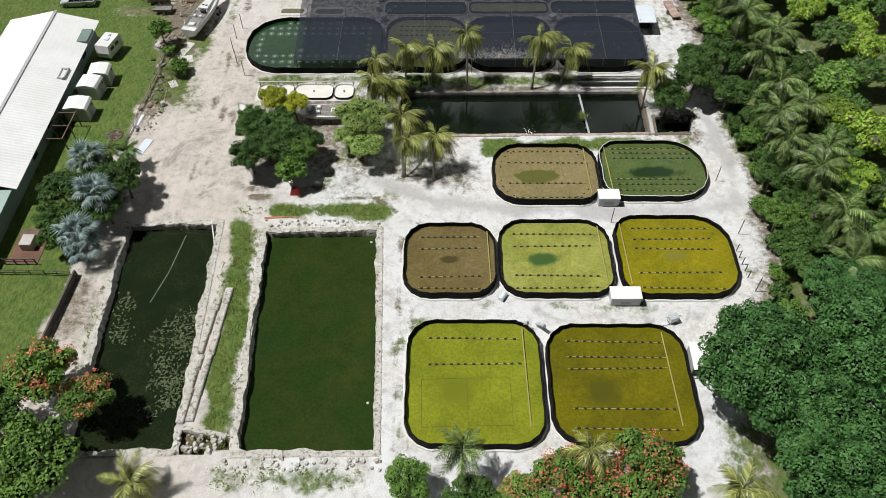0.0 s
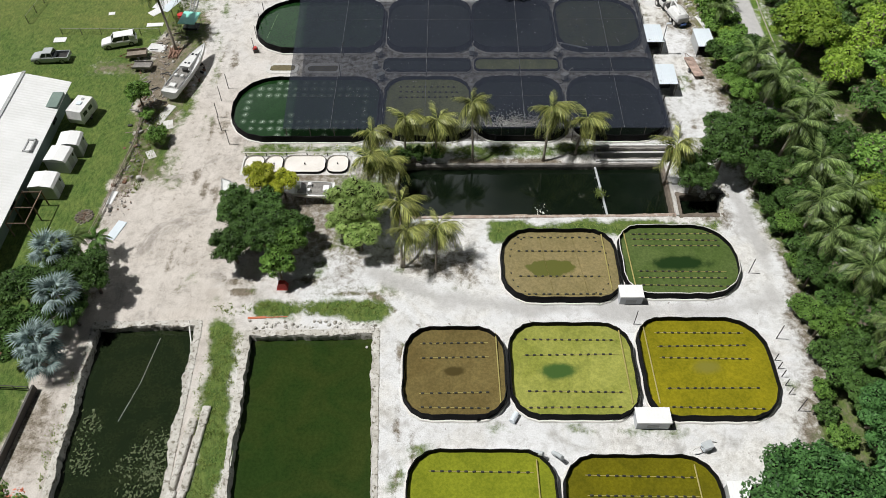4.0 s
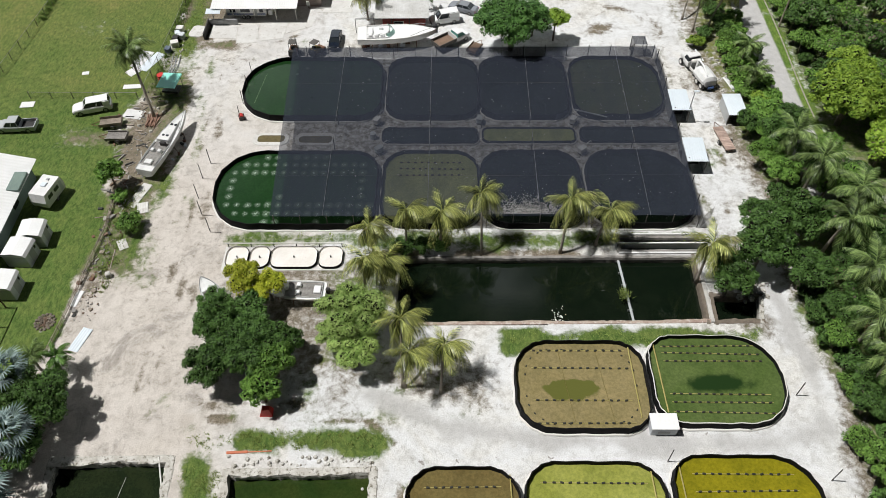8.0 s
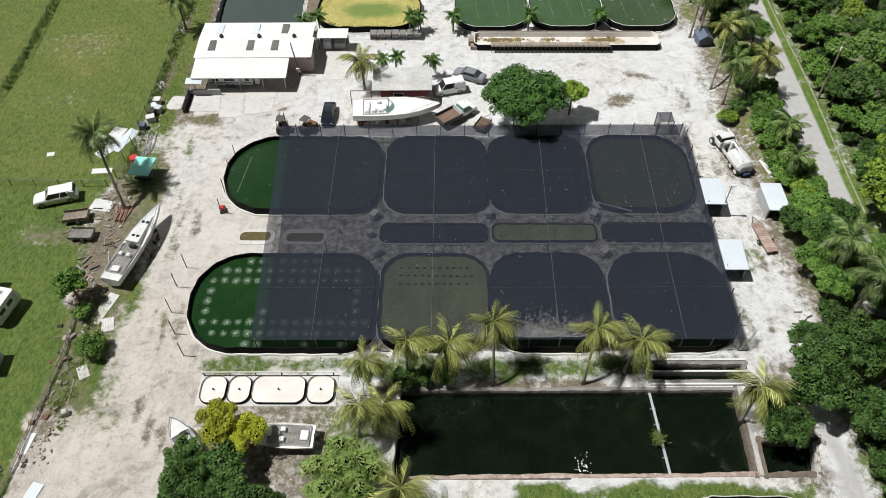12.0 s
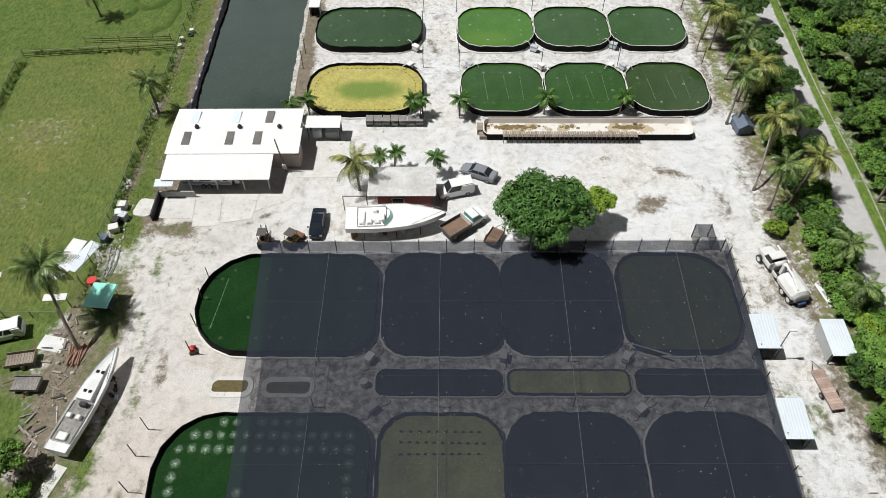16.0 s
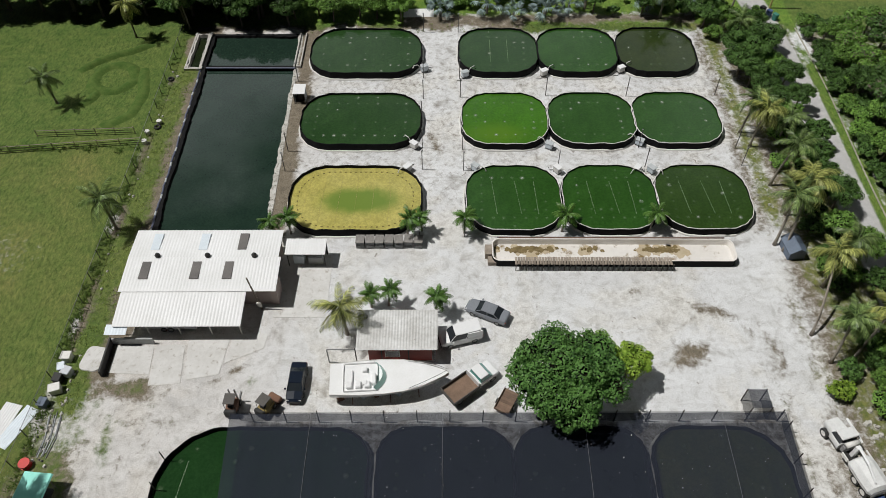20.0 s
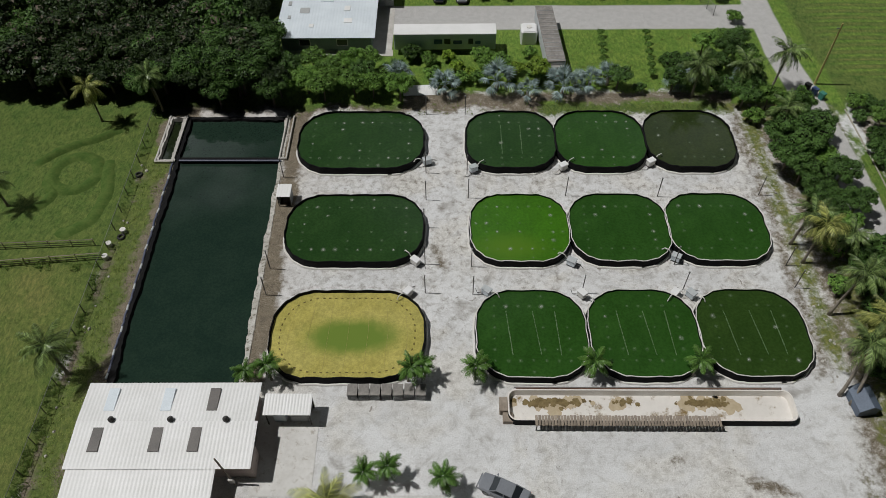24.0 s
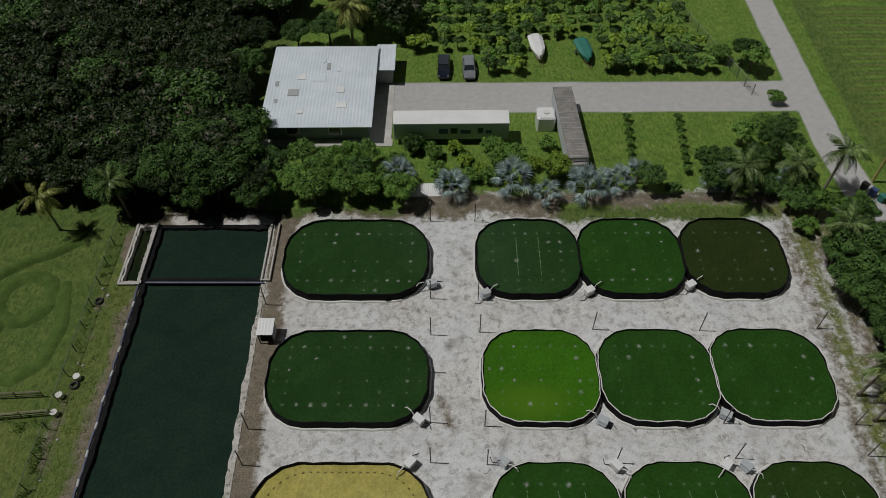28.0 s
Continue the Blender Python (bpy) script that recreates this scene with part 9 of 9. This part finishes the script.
for i, (x, y, rot) in enumerate(((-5.3, 182.0, 200), (-6.3, 165.6, 140), (11.5, 165.4, 150), (-7.0, 161.2, 230), (1.7, 161.3, -40), (23.2, 181.6, 30), (0.6, 180.6, 30), (12.0, 180.9, 30), (23.5, 166.0, 150), (12.2, 160.9, -50), (24.2, 160.8, -50), (22.4, 160.9, 230))):
    feeder(x, y, rot, i % 2)
for i, (x, y, rot) in enumerate(((26.9, 47.2, 200), (-9.6, 111.0, 60), (4.6, 111.2, 80), (17.6, 111.0, 60), (-9.0, 105.2, 40), (18.2, 105.0, 40))):
    feeder(x, y, rot, i % 2)
solo("fallen_pipe", Shape().tube([(17.8, 112.4, 1.3), (22.2, 110.9, 1.2)], 0.1, 6), "palepipe", "long pale pipe lying across the pond wall", "pipe")
# grey drum and puddle basin between the netted rows
solo("drum", Shape().tube([(-10.0, 108.1, 0.0), (-10.0, 108.1, 0.9)], 0.42, 12), "wallgreyer", "pale plastic drum under the net", "drum")
basin = thing("sunken_basin", pose(-20.8, 107.9, 0), "shallow worn concrete basin with brown puddles", "basin")
for k, (cx, w) in enumerate(((-3.2, 5.0), (2.9, 5.6))):
    o, n2 = rounded(w, 2.5, 1.0, 7), rounded(w, 2.5, 1.0, 7, -0.45)
    q = random.Random(k)
    n3 = [(x * (0.9 + 0.07 * math.sin(2.1 * math.atan2(y, x) + k)), y * (0.84 + 0.13 * math.sin(3.0 * math.atan2(y, x) + 2 * k))) for x, y in n2]
    part("rim", Shape().loft([[(cx + x, y, 0.0) for x, y in o], [(cx + x * 0.97, y * 0.95, 0.1) for x, y in o], [(cx + x, y, 0.03) for x, y in n3]], caps=False), "slabconc", basin)
    part("puddle", Shape().add([(cx + x, y, 0.035) for x, y in n3], [tuple(range(len(n3)))]), "mudwater", basin)
M["orange"] = matte("faded_orange_plastic", (0.55, 0.16, 0.07), (0.42, 0.12, 0.06), 0.6)
solo("barrier_strip", Shape().box(-1.1, 1.0, -0.12, 0.16, 0, 0.1, 0.04).box(0.9, 3.4, -0.05, 0.05, 0, 0.06), "orange", "faded orange plastic strip lying by the bank", "strip", m=pose(-20.6, 62.7, 0, 0, 0, 3))
# hose reel, red tyre stack, bins, drums and sheets
reel = thing("hose_reel", pose(-28.7, 112.2, 0, 0, 0, 20), "small red hose reel on a stand", "reel")
part("drum", Shape().tube([(0, -0.3, 0.5), (0, 0.3, 0.5)], 0.3, 12), "brightred", reel)
part("frame", Shape().box(-0.4, 0.4, -0.4, -0.34, 0, 0.55).box(-0.4, 0.4, 0.34, 0.4, 0, 0.55), "post", reel)
for i, (x, y, w, mat) in enumerate(((-41.9, 133.2, 1.0, "pvc"), (-42.0, 131.9, 0.7, "galv"), (-41.3, 131.4, 0.9, "wallgreyer"), (-42.0, 130.6, 0.8, "dark"), (-41.9, 129.4, 1.1, "pvc"), (-42.6, 127.8, 0.8, "tentgrey"))):
    t = thing("storage_bin", pose(x, y, 0, 0, 0, 20 * math.sin(i * 2.0)), ("white plastic bin", "grey plastic bin")[i % 2] + " standing by the fence", "bin", "bins by the fence")
    part("body", Shape().box(-w / 2, w / 2, -0.45, 0.45, 0, 0.8, 0.08), mat, t)
    part("lid", Shape().box(-w / 2 - 0.04, w / 2 + 0.04, -0.49, 0.49, 0.8, 0.88, 0.04), mat, t)
solo("cable_spool", Shape().tube([(0, 0, 0), (0, 0, 0.15)], 0.55, 14).tube([(0, 0, 0.15), (0, 0, 0.5)], 0.25, 12).tube([(0, 0, 0.5), (0, 0, 0.65)], 0.55, 14), "brightred", "red cable spool lying by the fence", "spool", m=pose(-42.2, 121.4, 0))
for i in range(7):
    solo("loose_pipe", Shape().tube([(0, 0, 0.05), (0.2, 2, 0.05), (-0.1, 4.4, 0.06)], 0.05, 5), "palepipe" if i % 2 else "steel", "loose pipe lying along the fence", "pipe", "loose pipes", m=pose(-41.6 + 0.17 * i, 122.4 + 0.3 * math.sin(i * 4), 0, 0, 0, 4 * math.sin(i * 2)))
for i, (x, y, w, d, rot, mat) in enumerate(((-46.2, 126.0, 1.9, 4.0, -14, "carwhite"), (-44.6, 125.4, 1.6, 4.6, -24, "galv"), (-46.8, 123.0, 1.6, 1.9, -40, "carwhite"), (-46.0, 119.4, 2.6, 0.9, 4, "carwhite"), (-53.8, 122.6, 1.0, 0.7, 10, "carwhite"),
                                            (-40.3, 75.7, 1.2, 3.0, -16, "blueroof"), (-42.4, 81.2, 0.8, 2.2, -8, "carwhite"), (-60.0, 115.4, 1.9, 1.2, 4, "carwhite"), (-44.2, 113.2, 2.8, 1.8, -12, "oldgel"), (-39.4, 97.4, 1.3, 4.2, -18, "slabconc"), (-38.4, 95.2, 1.4, 1.8, 14, "slabconc"), (-39.3, 89.2, 1.1, 1.6, 30, "slabconc"),
                                            (-6.5, 196.8, 4.8, 2.2, 2, "whiteroof"), (41.4, 119.4, 0.7, 3.4, 14, "carwhite"))):
    t = solo("loose_sheet", corrugated(-w / 2, w / 2, -d / 2, d / 2, 0.05, 0.09, 0.25, 0.03), mat, "loose pale sheet lying on the ground", "sheet", "loose sheets", m=pose(x, y, 0, 0, 0, rot))
rp = random.Random(8)
for i in range(26):
    y = rp.uniform(86, 112)
    x = -42.4 + rp.uniform(-0.3, 2.6) - (0.4 if y > 100 else 0)
    solo("plank", Shape().box(-0.06, 0.06, -rp.uniform(0.5, 1.6), rp.uniform(0.5, 1.6), 0.02, 0.08), rp.choice(("wood", "conc", "wood")), "loose weathered plank on a scrap heap", "plank", "loose planks", m=pose(x, y, -0.02, 0, 0, rp.gauss(-10, 35)))
for i in range(18):
    solo("log", Shape().tube([(0, -1.2 - 0.2 * (i % 3), 0.09), (0.05, 1.1, 0.1)], 0.085, 6), "redlog", "cut reddish log in a loose stack", "log", "stacked logs", m=pose(-41.9 + 0.17 * (i % 10), 112.0 + 0.15 * math.sin(i * 3.0), 0.0 + 0.15 * (i // 10), 0, 0, 10 * math.sin(i * 2.0)))
for i in range(56):
    solo("scrap_piece", Shape().box(-rp.uniform(0.2, 1.1), 0.3, -0.05, rp.uniform(0.03, 0.2), 0, rp.uniform(0.05, 0.2), 0.02), rp.choice(("dark", "rust", "wood", "brownwood", "grubby", "grubby")), "piece of scrap heaped beside the boat", "scrap", "scrap heap", m=pose(-42.8 + rp.gauss(0, 1.3), rp.uniform(97, 117), 0, 0, 0, rp.uniform(0, 360)))
for i in range(9):
    solo("scrap_piece", Shape().box(-rp.uniform(0.1, 0.4), 0.2, -0.12, 0.16, 0, rp.uniform(0.1, 0.3), 0.04), rp.choice(("dark", "rust", "galv")), "engine scrap under the laid-up boat", "scrap", "scrap heap", m=pose(-36.2 + rp.uniform(-0.6, 0.8), rp.uniform(103, 111), 0, 0, 0, rp.uniform(0, 360)))
for i, (x, y) in enumerate(((-12.2, 129.2), (-10.2, 128.7), (-9.0, 128.9), (-6.8, 129.0), (-12.6, 128.4))):
    solo("engine_block", Shape().box(-0.35, 0.35, -0.25, 0.25, 0, 0.5, 0.08).tube([(0.1, 0, 0.5), (0.1, 0, 0.75)], 0.14, 8), "galv" if i % 2 else "rust", "old engine part lying under the speedboat", "engine", "engine parts", m=pose(x, y, 0, 0, 0, 50 * i))
solo("red_tarp", Shape().loft([[(-0.7, -0.5, 0), (0.7, -0.5, 0), (0.6, 0.5, 0), (-0.6, 0.5, 0)], [(-0.4, -0.3, 0.9), (0.4, -0.25, 1.0), (0.35, 0.3, 0.85), (-0.4, 0.3, 0.95)]]), "brightred", "bright red tarpaulin under a tree", "tarpaulin", m=pose(-18.3, 67.0, 0))
for i in range(30):
    solo("scrap_piece", Shape().box(-rp.uniform(0.1, 0.45), 0.2, -0.12, rp.uniform(0.1, 0.35), 0, rp.uniform(0.06, 0.3), 0.03), rp.choice(("dark", "rust", "brownwood", "wood", "wood", "grubby")), "piece of scrap dumped beside the old timber fence", "scrap", "fence scrap", m=pose(-41.6 + rp.gauss(0, 0.8), rp.uniform(79, 100), 0, 0, 0, rp.uniform(0, 360)))
tufts(300, ((-41.4, -39.0, 82, 99, 0.35),), "green weeds between the drive and the fence", 18, 0.5)
for x, y, c in ((47.6, 196.6, "dark"), (48.3, 195.6, "markblue"), (49.0, 194.6, "greentarp")):
    t = thing("wheelie_bin", pose(x, y, 0, 0, 0, 30), "wheeled rubbish bin at the roadside", "bin", "roadside bins")
    part("body", Shape().loft([[(-0.25, -0.3, 0.0), (0.25, -0.3, 0.0), (0.25, 0.3, 0.0), (-0.25, 0.3, 0.0)], [(-0.32, -0.38, 1.0), (0.32, -0.38, 1.0), (0.32, 0.38, 1.0), (-0.32, 0.38, 1.0)]]), c, t)
    part("lid", Shape().box(-0.35, 0.35, -0.42, 0.42, 1.0, 1.08, 0.03), c, t)
pp = thing("power_pole", pose(49.2, 197.9, 0), "tall wooden power pole by the road", "pole")
part("pole", Shape().tube([(0, 0, -0.2), (0, 0, 9.7)], [0.17, 0.11], 8), "floatpipe", pp)
part("bracket", Shape().box(-0.5, 0.1, -0.05, 0.05, 8.9, 9.0), "steel", pp)
lp = thing("lamp_post", pose(33.4, 111.3, 0), "thin steel lamp post with a flat head", "lamp")
part("pole", Shape().tube([(0, 0, 0), (0, 0, 5.2)], 0.06, 6), "steel", lp)
part("lamp_head", Shape().box(-0.1, 0.6, -0.15, 0.15, 5.15, 5.28, 0.04), "galv", lp)
tp = thing("telegraph_pole", pose(-22.4, 139.6, 0, 0, -6, 0), "leaning wooden pole beside the workshop", "pole")
part("pole", Shape().tube([(0, 0, -0.1), (0, 0, 5.6)], [0.12, 0.08], 7), "wood", tp)
part("meter_box", Shape().box(-0.25, 0.25, -0.2, 0.0, 0.6, 1.3, 0.03), "pvc", tp)
ring = thing("fire_ring", pose(-45.0, 78.0, 0), "ring of stones on the lawn", "stones")
for i in range(15):
    part("stone", Shape().box(-0.16, 0.16, -0.13, 0.13, 0, 0.18, 0.06), "rubble", ring, m=pose(1.05 * math.cos(i * 0.42), 1.05 * math.sin(i * 0.42), 0, 0, 0, 40 * i))
for i in range(30):
    part("twig", Shape().tube([(-0.5, 0, 0.06), (0.0, 0.05, 0.14), (0.55, 0, 0.06)], 0.04, 5), ("brownwood", "wood", "bark")[i % 3], ring, m=pose(0.55 * math.sin(i * 2.1), 0.5 * math.cos(i * 1.7), 0.03 * (i % 4), 0, 0, 37 * i))
solo("cover_slab", Shape().loft([[(x, y, 0) for x, y in rounded(2.4, 3.0, 0.7, 5)], [(x * 0.97, y * 0.97, 0.12) for x, y in rounded(2.4, 3.0, 0.7, 5)]]), "slabconc", "pale concrete cover slab in the weeds", "slab", m=pose(-39.2, 133.2, 0, 0, 0, -10))
solo("palm_log", Shape().tube([(38.4, 94.0, 0.2), (41.0, 92.8, 0.2)], 0.2, 7), "conc", "pale log lying by the hedge", "log")
for i, (x, y) in enumerate(((36.6, 96.8), (37.6, 96.2), (36.9, 95.6))):
    solo("concrete_block", Shape().box(-0.4, 0.4, -0.25, 0.25, 0, 0.4, 0.03), "slabconc", "concrete block beside the track", "block", "concrete blocks", m=pose(x + 2.2, y, 0, 0, 0, 25 * i))
solo("water_bowl", Shape().box(-0.3, 0.3, -0.3, 0.3, 0, 0.7, 0.1), "conc", "stone water bowl on the drive edge", "stone", m=pose(-39.6, 84.4, 0, 0, 0, 20))
up = thing("power_pole", pose(52.3, 133.8, 0), "weathered wooden power pole on the verge", "pole")
part("pole", Shape().tube([(0, 0, -0.2), (0, 0, 9.2)], [0.17, 0.11], 8), "wood", up)
part("insulator", Shape().box(-0.18, 0.18, -0.18, 0.18, 8.0, 8.6, 0.06), "pvc", up)
# low grassy earth ridges in the paddock
M["ridgegrass"] = matte("ridge_grass", (0.05, 0.1, 0.02), (0.1, 0.145, 0.036), 0.9, big=0.8, fine=4, bump=0.8, spec=0.1)
rg = random.Random(44)


def earth_ridge(pts, wide, high):
    s = Shape()
    fine = []
    for (x0, y0), (x1, y1) in zip(pts, pts[1:]):
        k = max(2, int(math.hypot(x1 - x0, y1 - y0) / 0.5))
        fine += [(x0 + (x1 - x0) * i / k, y0 + (y1 - y0) * i / k) for i in range(k)]
    fine.append(pts[-1])
    rings = []
    for i, (x, y) in enumerate(fine):
        a, b = fine[max(0, i - 1)], fine[min(len(fine) - 1, i + 1)]
        d = math.hypot(b[0] - a[0], b[1] - a[1])
        nx, ny = -(b[1] - a[1]) / d, (b[0] - a[0]) / d
        end = min(1.0, 0.15 + 0.4 * min(i, len(fine) - 1 - i))
        rings.append([(x + nx * wide * o * rg.uniform(0.85, 1.15), y + ny * wide * o * rg.uniform(0.85, 1.15), -0.03 + 1.15 * high * end * h * rg.uniform(0.75, 1.2)) for o, h in ((-1, 0), (-0.55, 0.6), (-0.1, 1), (0.35, 0.75), (1, 0))])
    s.loft(rings, close=False, caps=False)
    s.f = [q[::-1] for q in s.f]
    return solo("earth_ridge", s, "ridgegrass", "low earth ridge grown over with grass", "mound", "paddock ridges", smooth=True)


earth_ridge([(-50.1 + 2.9 * math.cos(a * 0.42), 180.6 + 3.1 * math.sin(a * 0.42)) for a in range(16)], 0.9, 0.4)
earth_ridge([(-55.8, 182.1), (-53.7, 184.5), (-51.2, 186.2), (-48.8, 187.2), (-46.6, 189.0)], 0.8, 0.5)
earth_ridge([(-54.1, 174.2), (-52.4, 175.4), (-51.7, 177.2), (-53.6, 179.4)], 0.8, 0.4)
earth_ridge([(-49.4, 170.8), (-48.1, 170.4), (-45.7, 172.6), (-45.0, 177.0), (-46.6, 183.0)], 0.9, 0.3)
for x, y, mat in ((-42.3, 168.5, "pvc"), (-42.2, 166.6, "pvc"), (-41.2, 170.6, "pvc")):
    solo("bucket", Shape().tube([(0, 0, 0), (0, 0, 0.6)], [0.3, 0.36], 10), mat, "white plastic bucket by the fence", "bucket", "buckets by the fence", m=pose(x, y, 0))
for x, y in ((-41.9, 180.2), (-41.3, 169.8)):
    s = Shape()
    ringp = [(0.36 * math.cos(a * 0.6283), 0.36 * math.sin(a * 0.6283), 0.14) for a in range(11)]
    s.tube(ringp, 0.14, 6, False)
    solo("old_tyre", s, "dark", "old black tyre lying by the fence", "tyre", "old tyres", m=pose(x, y, 0))
# edging east of the road
for i in range(86):
    y = 112 + i * 0.94
    solo("edging_stone", Shape().box(-0.09, 0.09, -0.47, 0.47, 0, 0.12, 0.03), "tanstone", "weathered stone edging along the verge", "stone", "verge edging", m=pose(51.7 + 0.2 * math.sin(y * 0.15), y, 0, 0, 0, 1.5 * math.sin(i)))

# vines grown into the boundary fence
tufts(300, ((-65.6, -64.4, 136, 163, 0.8), (-64.6, -43, 165.0, 166.4, 0.25)), "green vines grown through the far fence", 16, 0.6, "foliage_vine")
tufts(300, ((-43.1, -41.9, 119, 128, 0.2), (-43.3, -41.9, 133, 150, 0.4), (-42.9, -42.0, 150, 164, 0.22), (-42.7, -42.2, 170, 193, 0.06)), "green vines grown through the boundary fence", 15, 0.5, "foliage_vine")

# ring of dark floats and sunken ropes in the tan pond
floats_tan = thing("float_ring", pose(14.3, 69.75, 0), "ring of small dark floats on the tan pond", "floats")
loop = split_edges(rounded(11.6, 8.5, 3.0, 9), 1.1)
for i, (px, py) in enumerate(loop):
    qx, qy = loop[(i + 1) % len(loop)]
    if i % 2 == 0:
        part("float", floater, "", floats_tan, m=pose(px, py, 0.56, 0, 0, math.degrees(math.atan2(qy - py, qx - px))) @ Matrix.Scale(0.7, 4))
for xa in (-1.6, 2.4):
    part("rope", Shape().tube([(xa - 0.5, 4.3, 0.57), (xa, 0.0, 0.57), (xa + 0.6, -4.3, 0.57)], 0.02, 4), "brownfloat", floats_tan)

# weeds on the pool walkway, litter on the pool, clutter along the old fence
tufts(18, ((20.2, 21.0, 80.9, 82.2, 1.0),), "green weeds grown over the pool walkway", 23, 0.6)
lq = random.Random(31)
bits = Shape()
for i in range(46):
    bits.disc(lq.gauss(13.1, 0.5), lq.gauss(79.0, 0.75), -0.795 + 0.0005 * i, lq.uniform(0.02, 0.09), 6, 0.4, lq)
solo("pool_litter", bits, "pvc", "pale leaves and litter floating on the pool", "litter", kind="stuff")
for k, (n, x0, x1, y0, y1, mat) in enumerate(((150, -42.6, -39.6, 78, 101, "grubby"), (120, -42.6, -39.6, 79, 102, "brownwood"), (60, -41.0, -38.6, 92, 97, "pvc"), (90, -44.0, -40.4, 98, 118, "grubby"), (60, -43.6, -40.4, 103, 130, "dark"))):
    rubble(n, x0, x1, y0, y1, mat, ("pale broken blocks", "dark splintered timber", "white plastic scrap", "pale broken blocks", "black rubber scrap")[k] + " heaped along the old fence", 0.04, 0.17, 40 + k, "scrap_heap")
for x, y, rot, up in ((7.9, 50.4, 60, 0), (9.9, 46.4, -30, 1), (11.9, 46.2, -55, 1)):
    solo("drain_tube", Shape().tube([(-0.55, 0, 0.32 + 0.5 * up), (0.55, 0, 0.32 + 0.5 * up)], 0.32, 12) if not up else Shape().tube([(-0.6, 0, 0.3), (0.0, 0, 0.9), (0.6, 0, 1.3)], 0.22, 10), "palepipe" if up else "galv", "pale plastic drain tube at the pond wall", "tube", "drain tubes", m=pose(x, y, 0, 0, 0, rot))

# ---- the plan above, placed and stretched to fit the camera's view ----
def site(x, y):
    """Where a point of the plan moves by the stretch fitted to the camera's path."""
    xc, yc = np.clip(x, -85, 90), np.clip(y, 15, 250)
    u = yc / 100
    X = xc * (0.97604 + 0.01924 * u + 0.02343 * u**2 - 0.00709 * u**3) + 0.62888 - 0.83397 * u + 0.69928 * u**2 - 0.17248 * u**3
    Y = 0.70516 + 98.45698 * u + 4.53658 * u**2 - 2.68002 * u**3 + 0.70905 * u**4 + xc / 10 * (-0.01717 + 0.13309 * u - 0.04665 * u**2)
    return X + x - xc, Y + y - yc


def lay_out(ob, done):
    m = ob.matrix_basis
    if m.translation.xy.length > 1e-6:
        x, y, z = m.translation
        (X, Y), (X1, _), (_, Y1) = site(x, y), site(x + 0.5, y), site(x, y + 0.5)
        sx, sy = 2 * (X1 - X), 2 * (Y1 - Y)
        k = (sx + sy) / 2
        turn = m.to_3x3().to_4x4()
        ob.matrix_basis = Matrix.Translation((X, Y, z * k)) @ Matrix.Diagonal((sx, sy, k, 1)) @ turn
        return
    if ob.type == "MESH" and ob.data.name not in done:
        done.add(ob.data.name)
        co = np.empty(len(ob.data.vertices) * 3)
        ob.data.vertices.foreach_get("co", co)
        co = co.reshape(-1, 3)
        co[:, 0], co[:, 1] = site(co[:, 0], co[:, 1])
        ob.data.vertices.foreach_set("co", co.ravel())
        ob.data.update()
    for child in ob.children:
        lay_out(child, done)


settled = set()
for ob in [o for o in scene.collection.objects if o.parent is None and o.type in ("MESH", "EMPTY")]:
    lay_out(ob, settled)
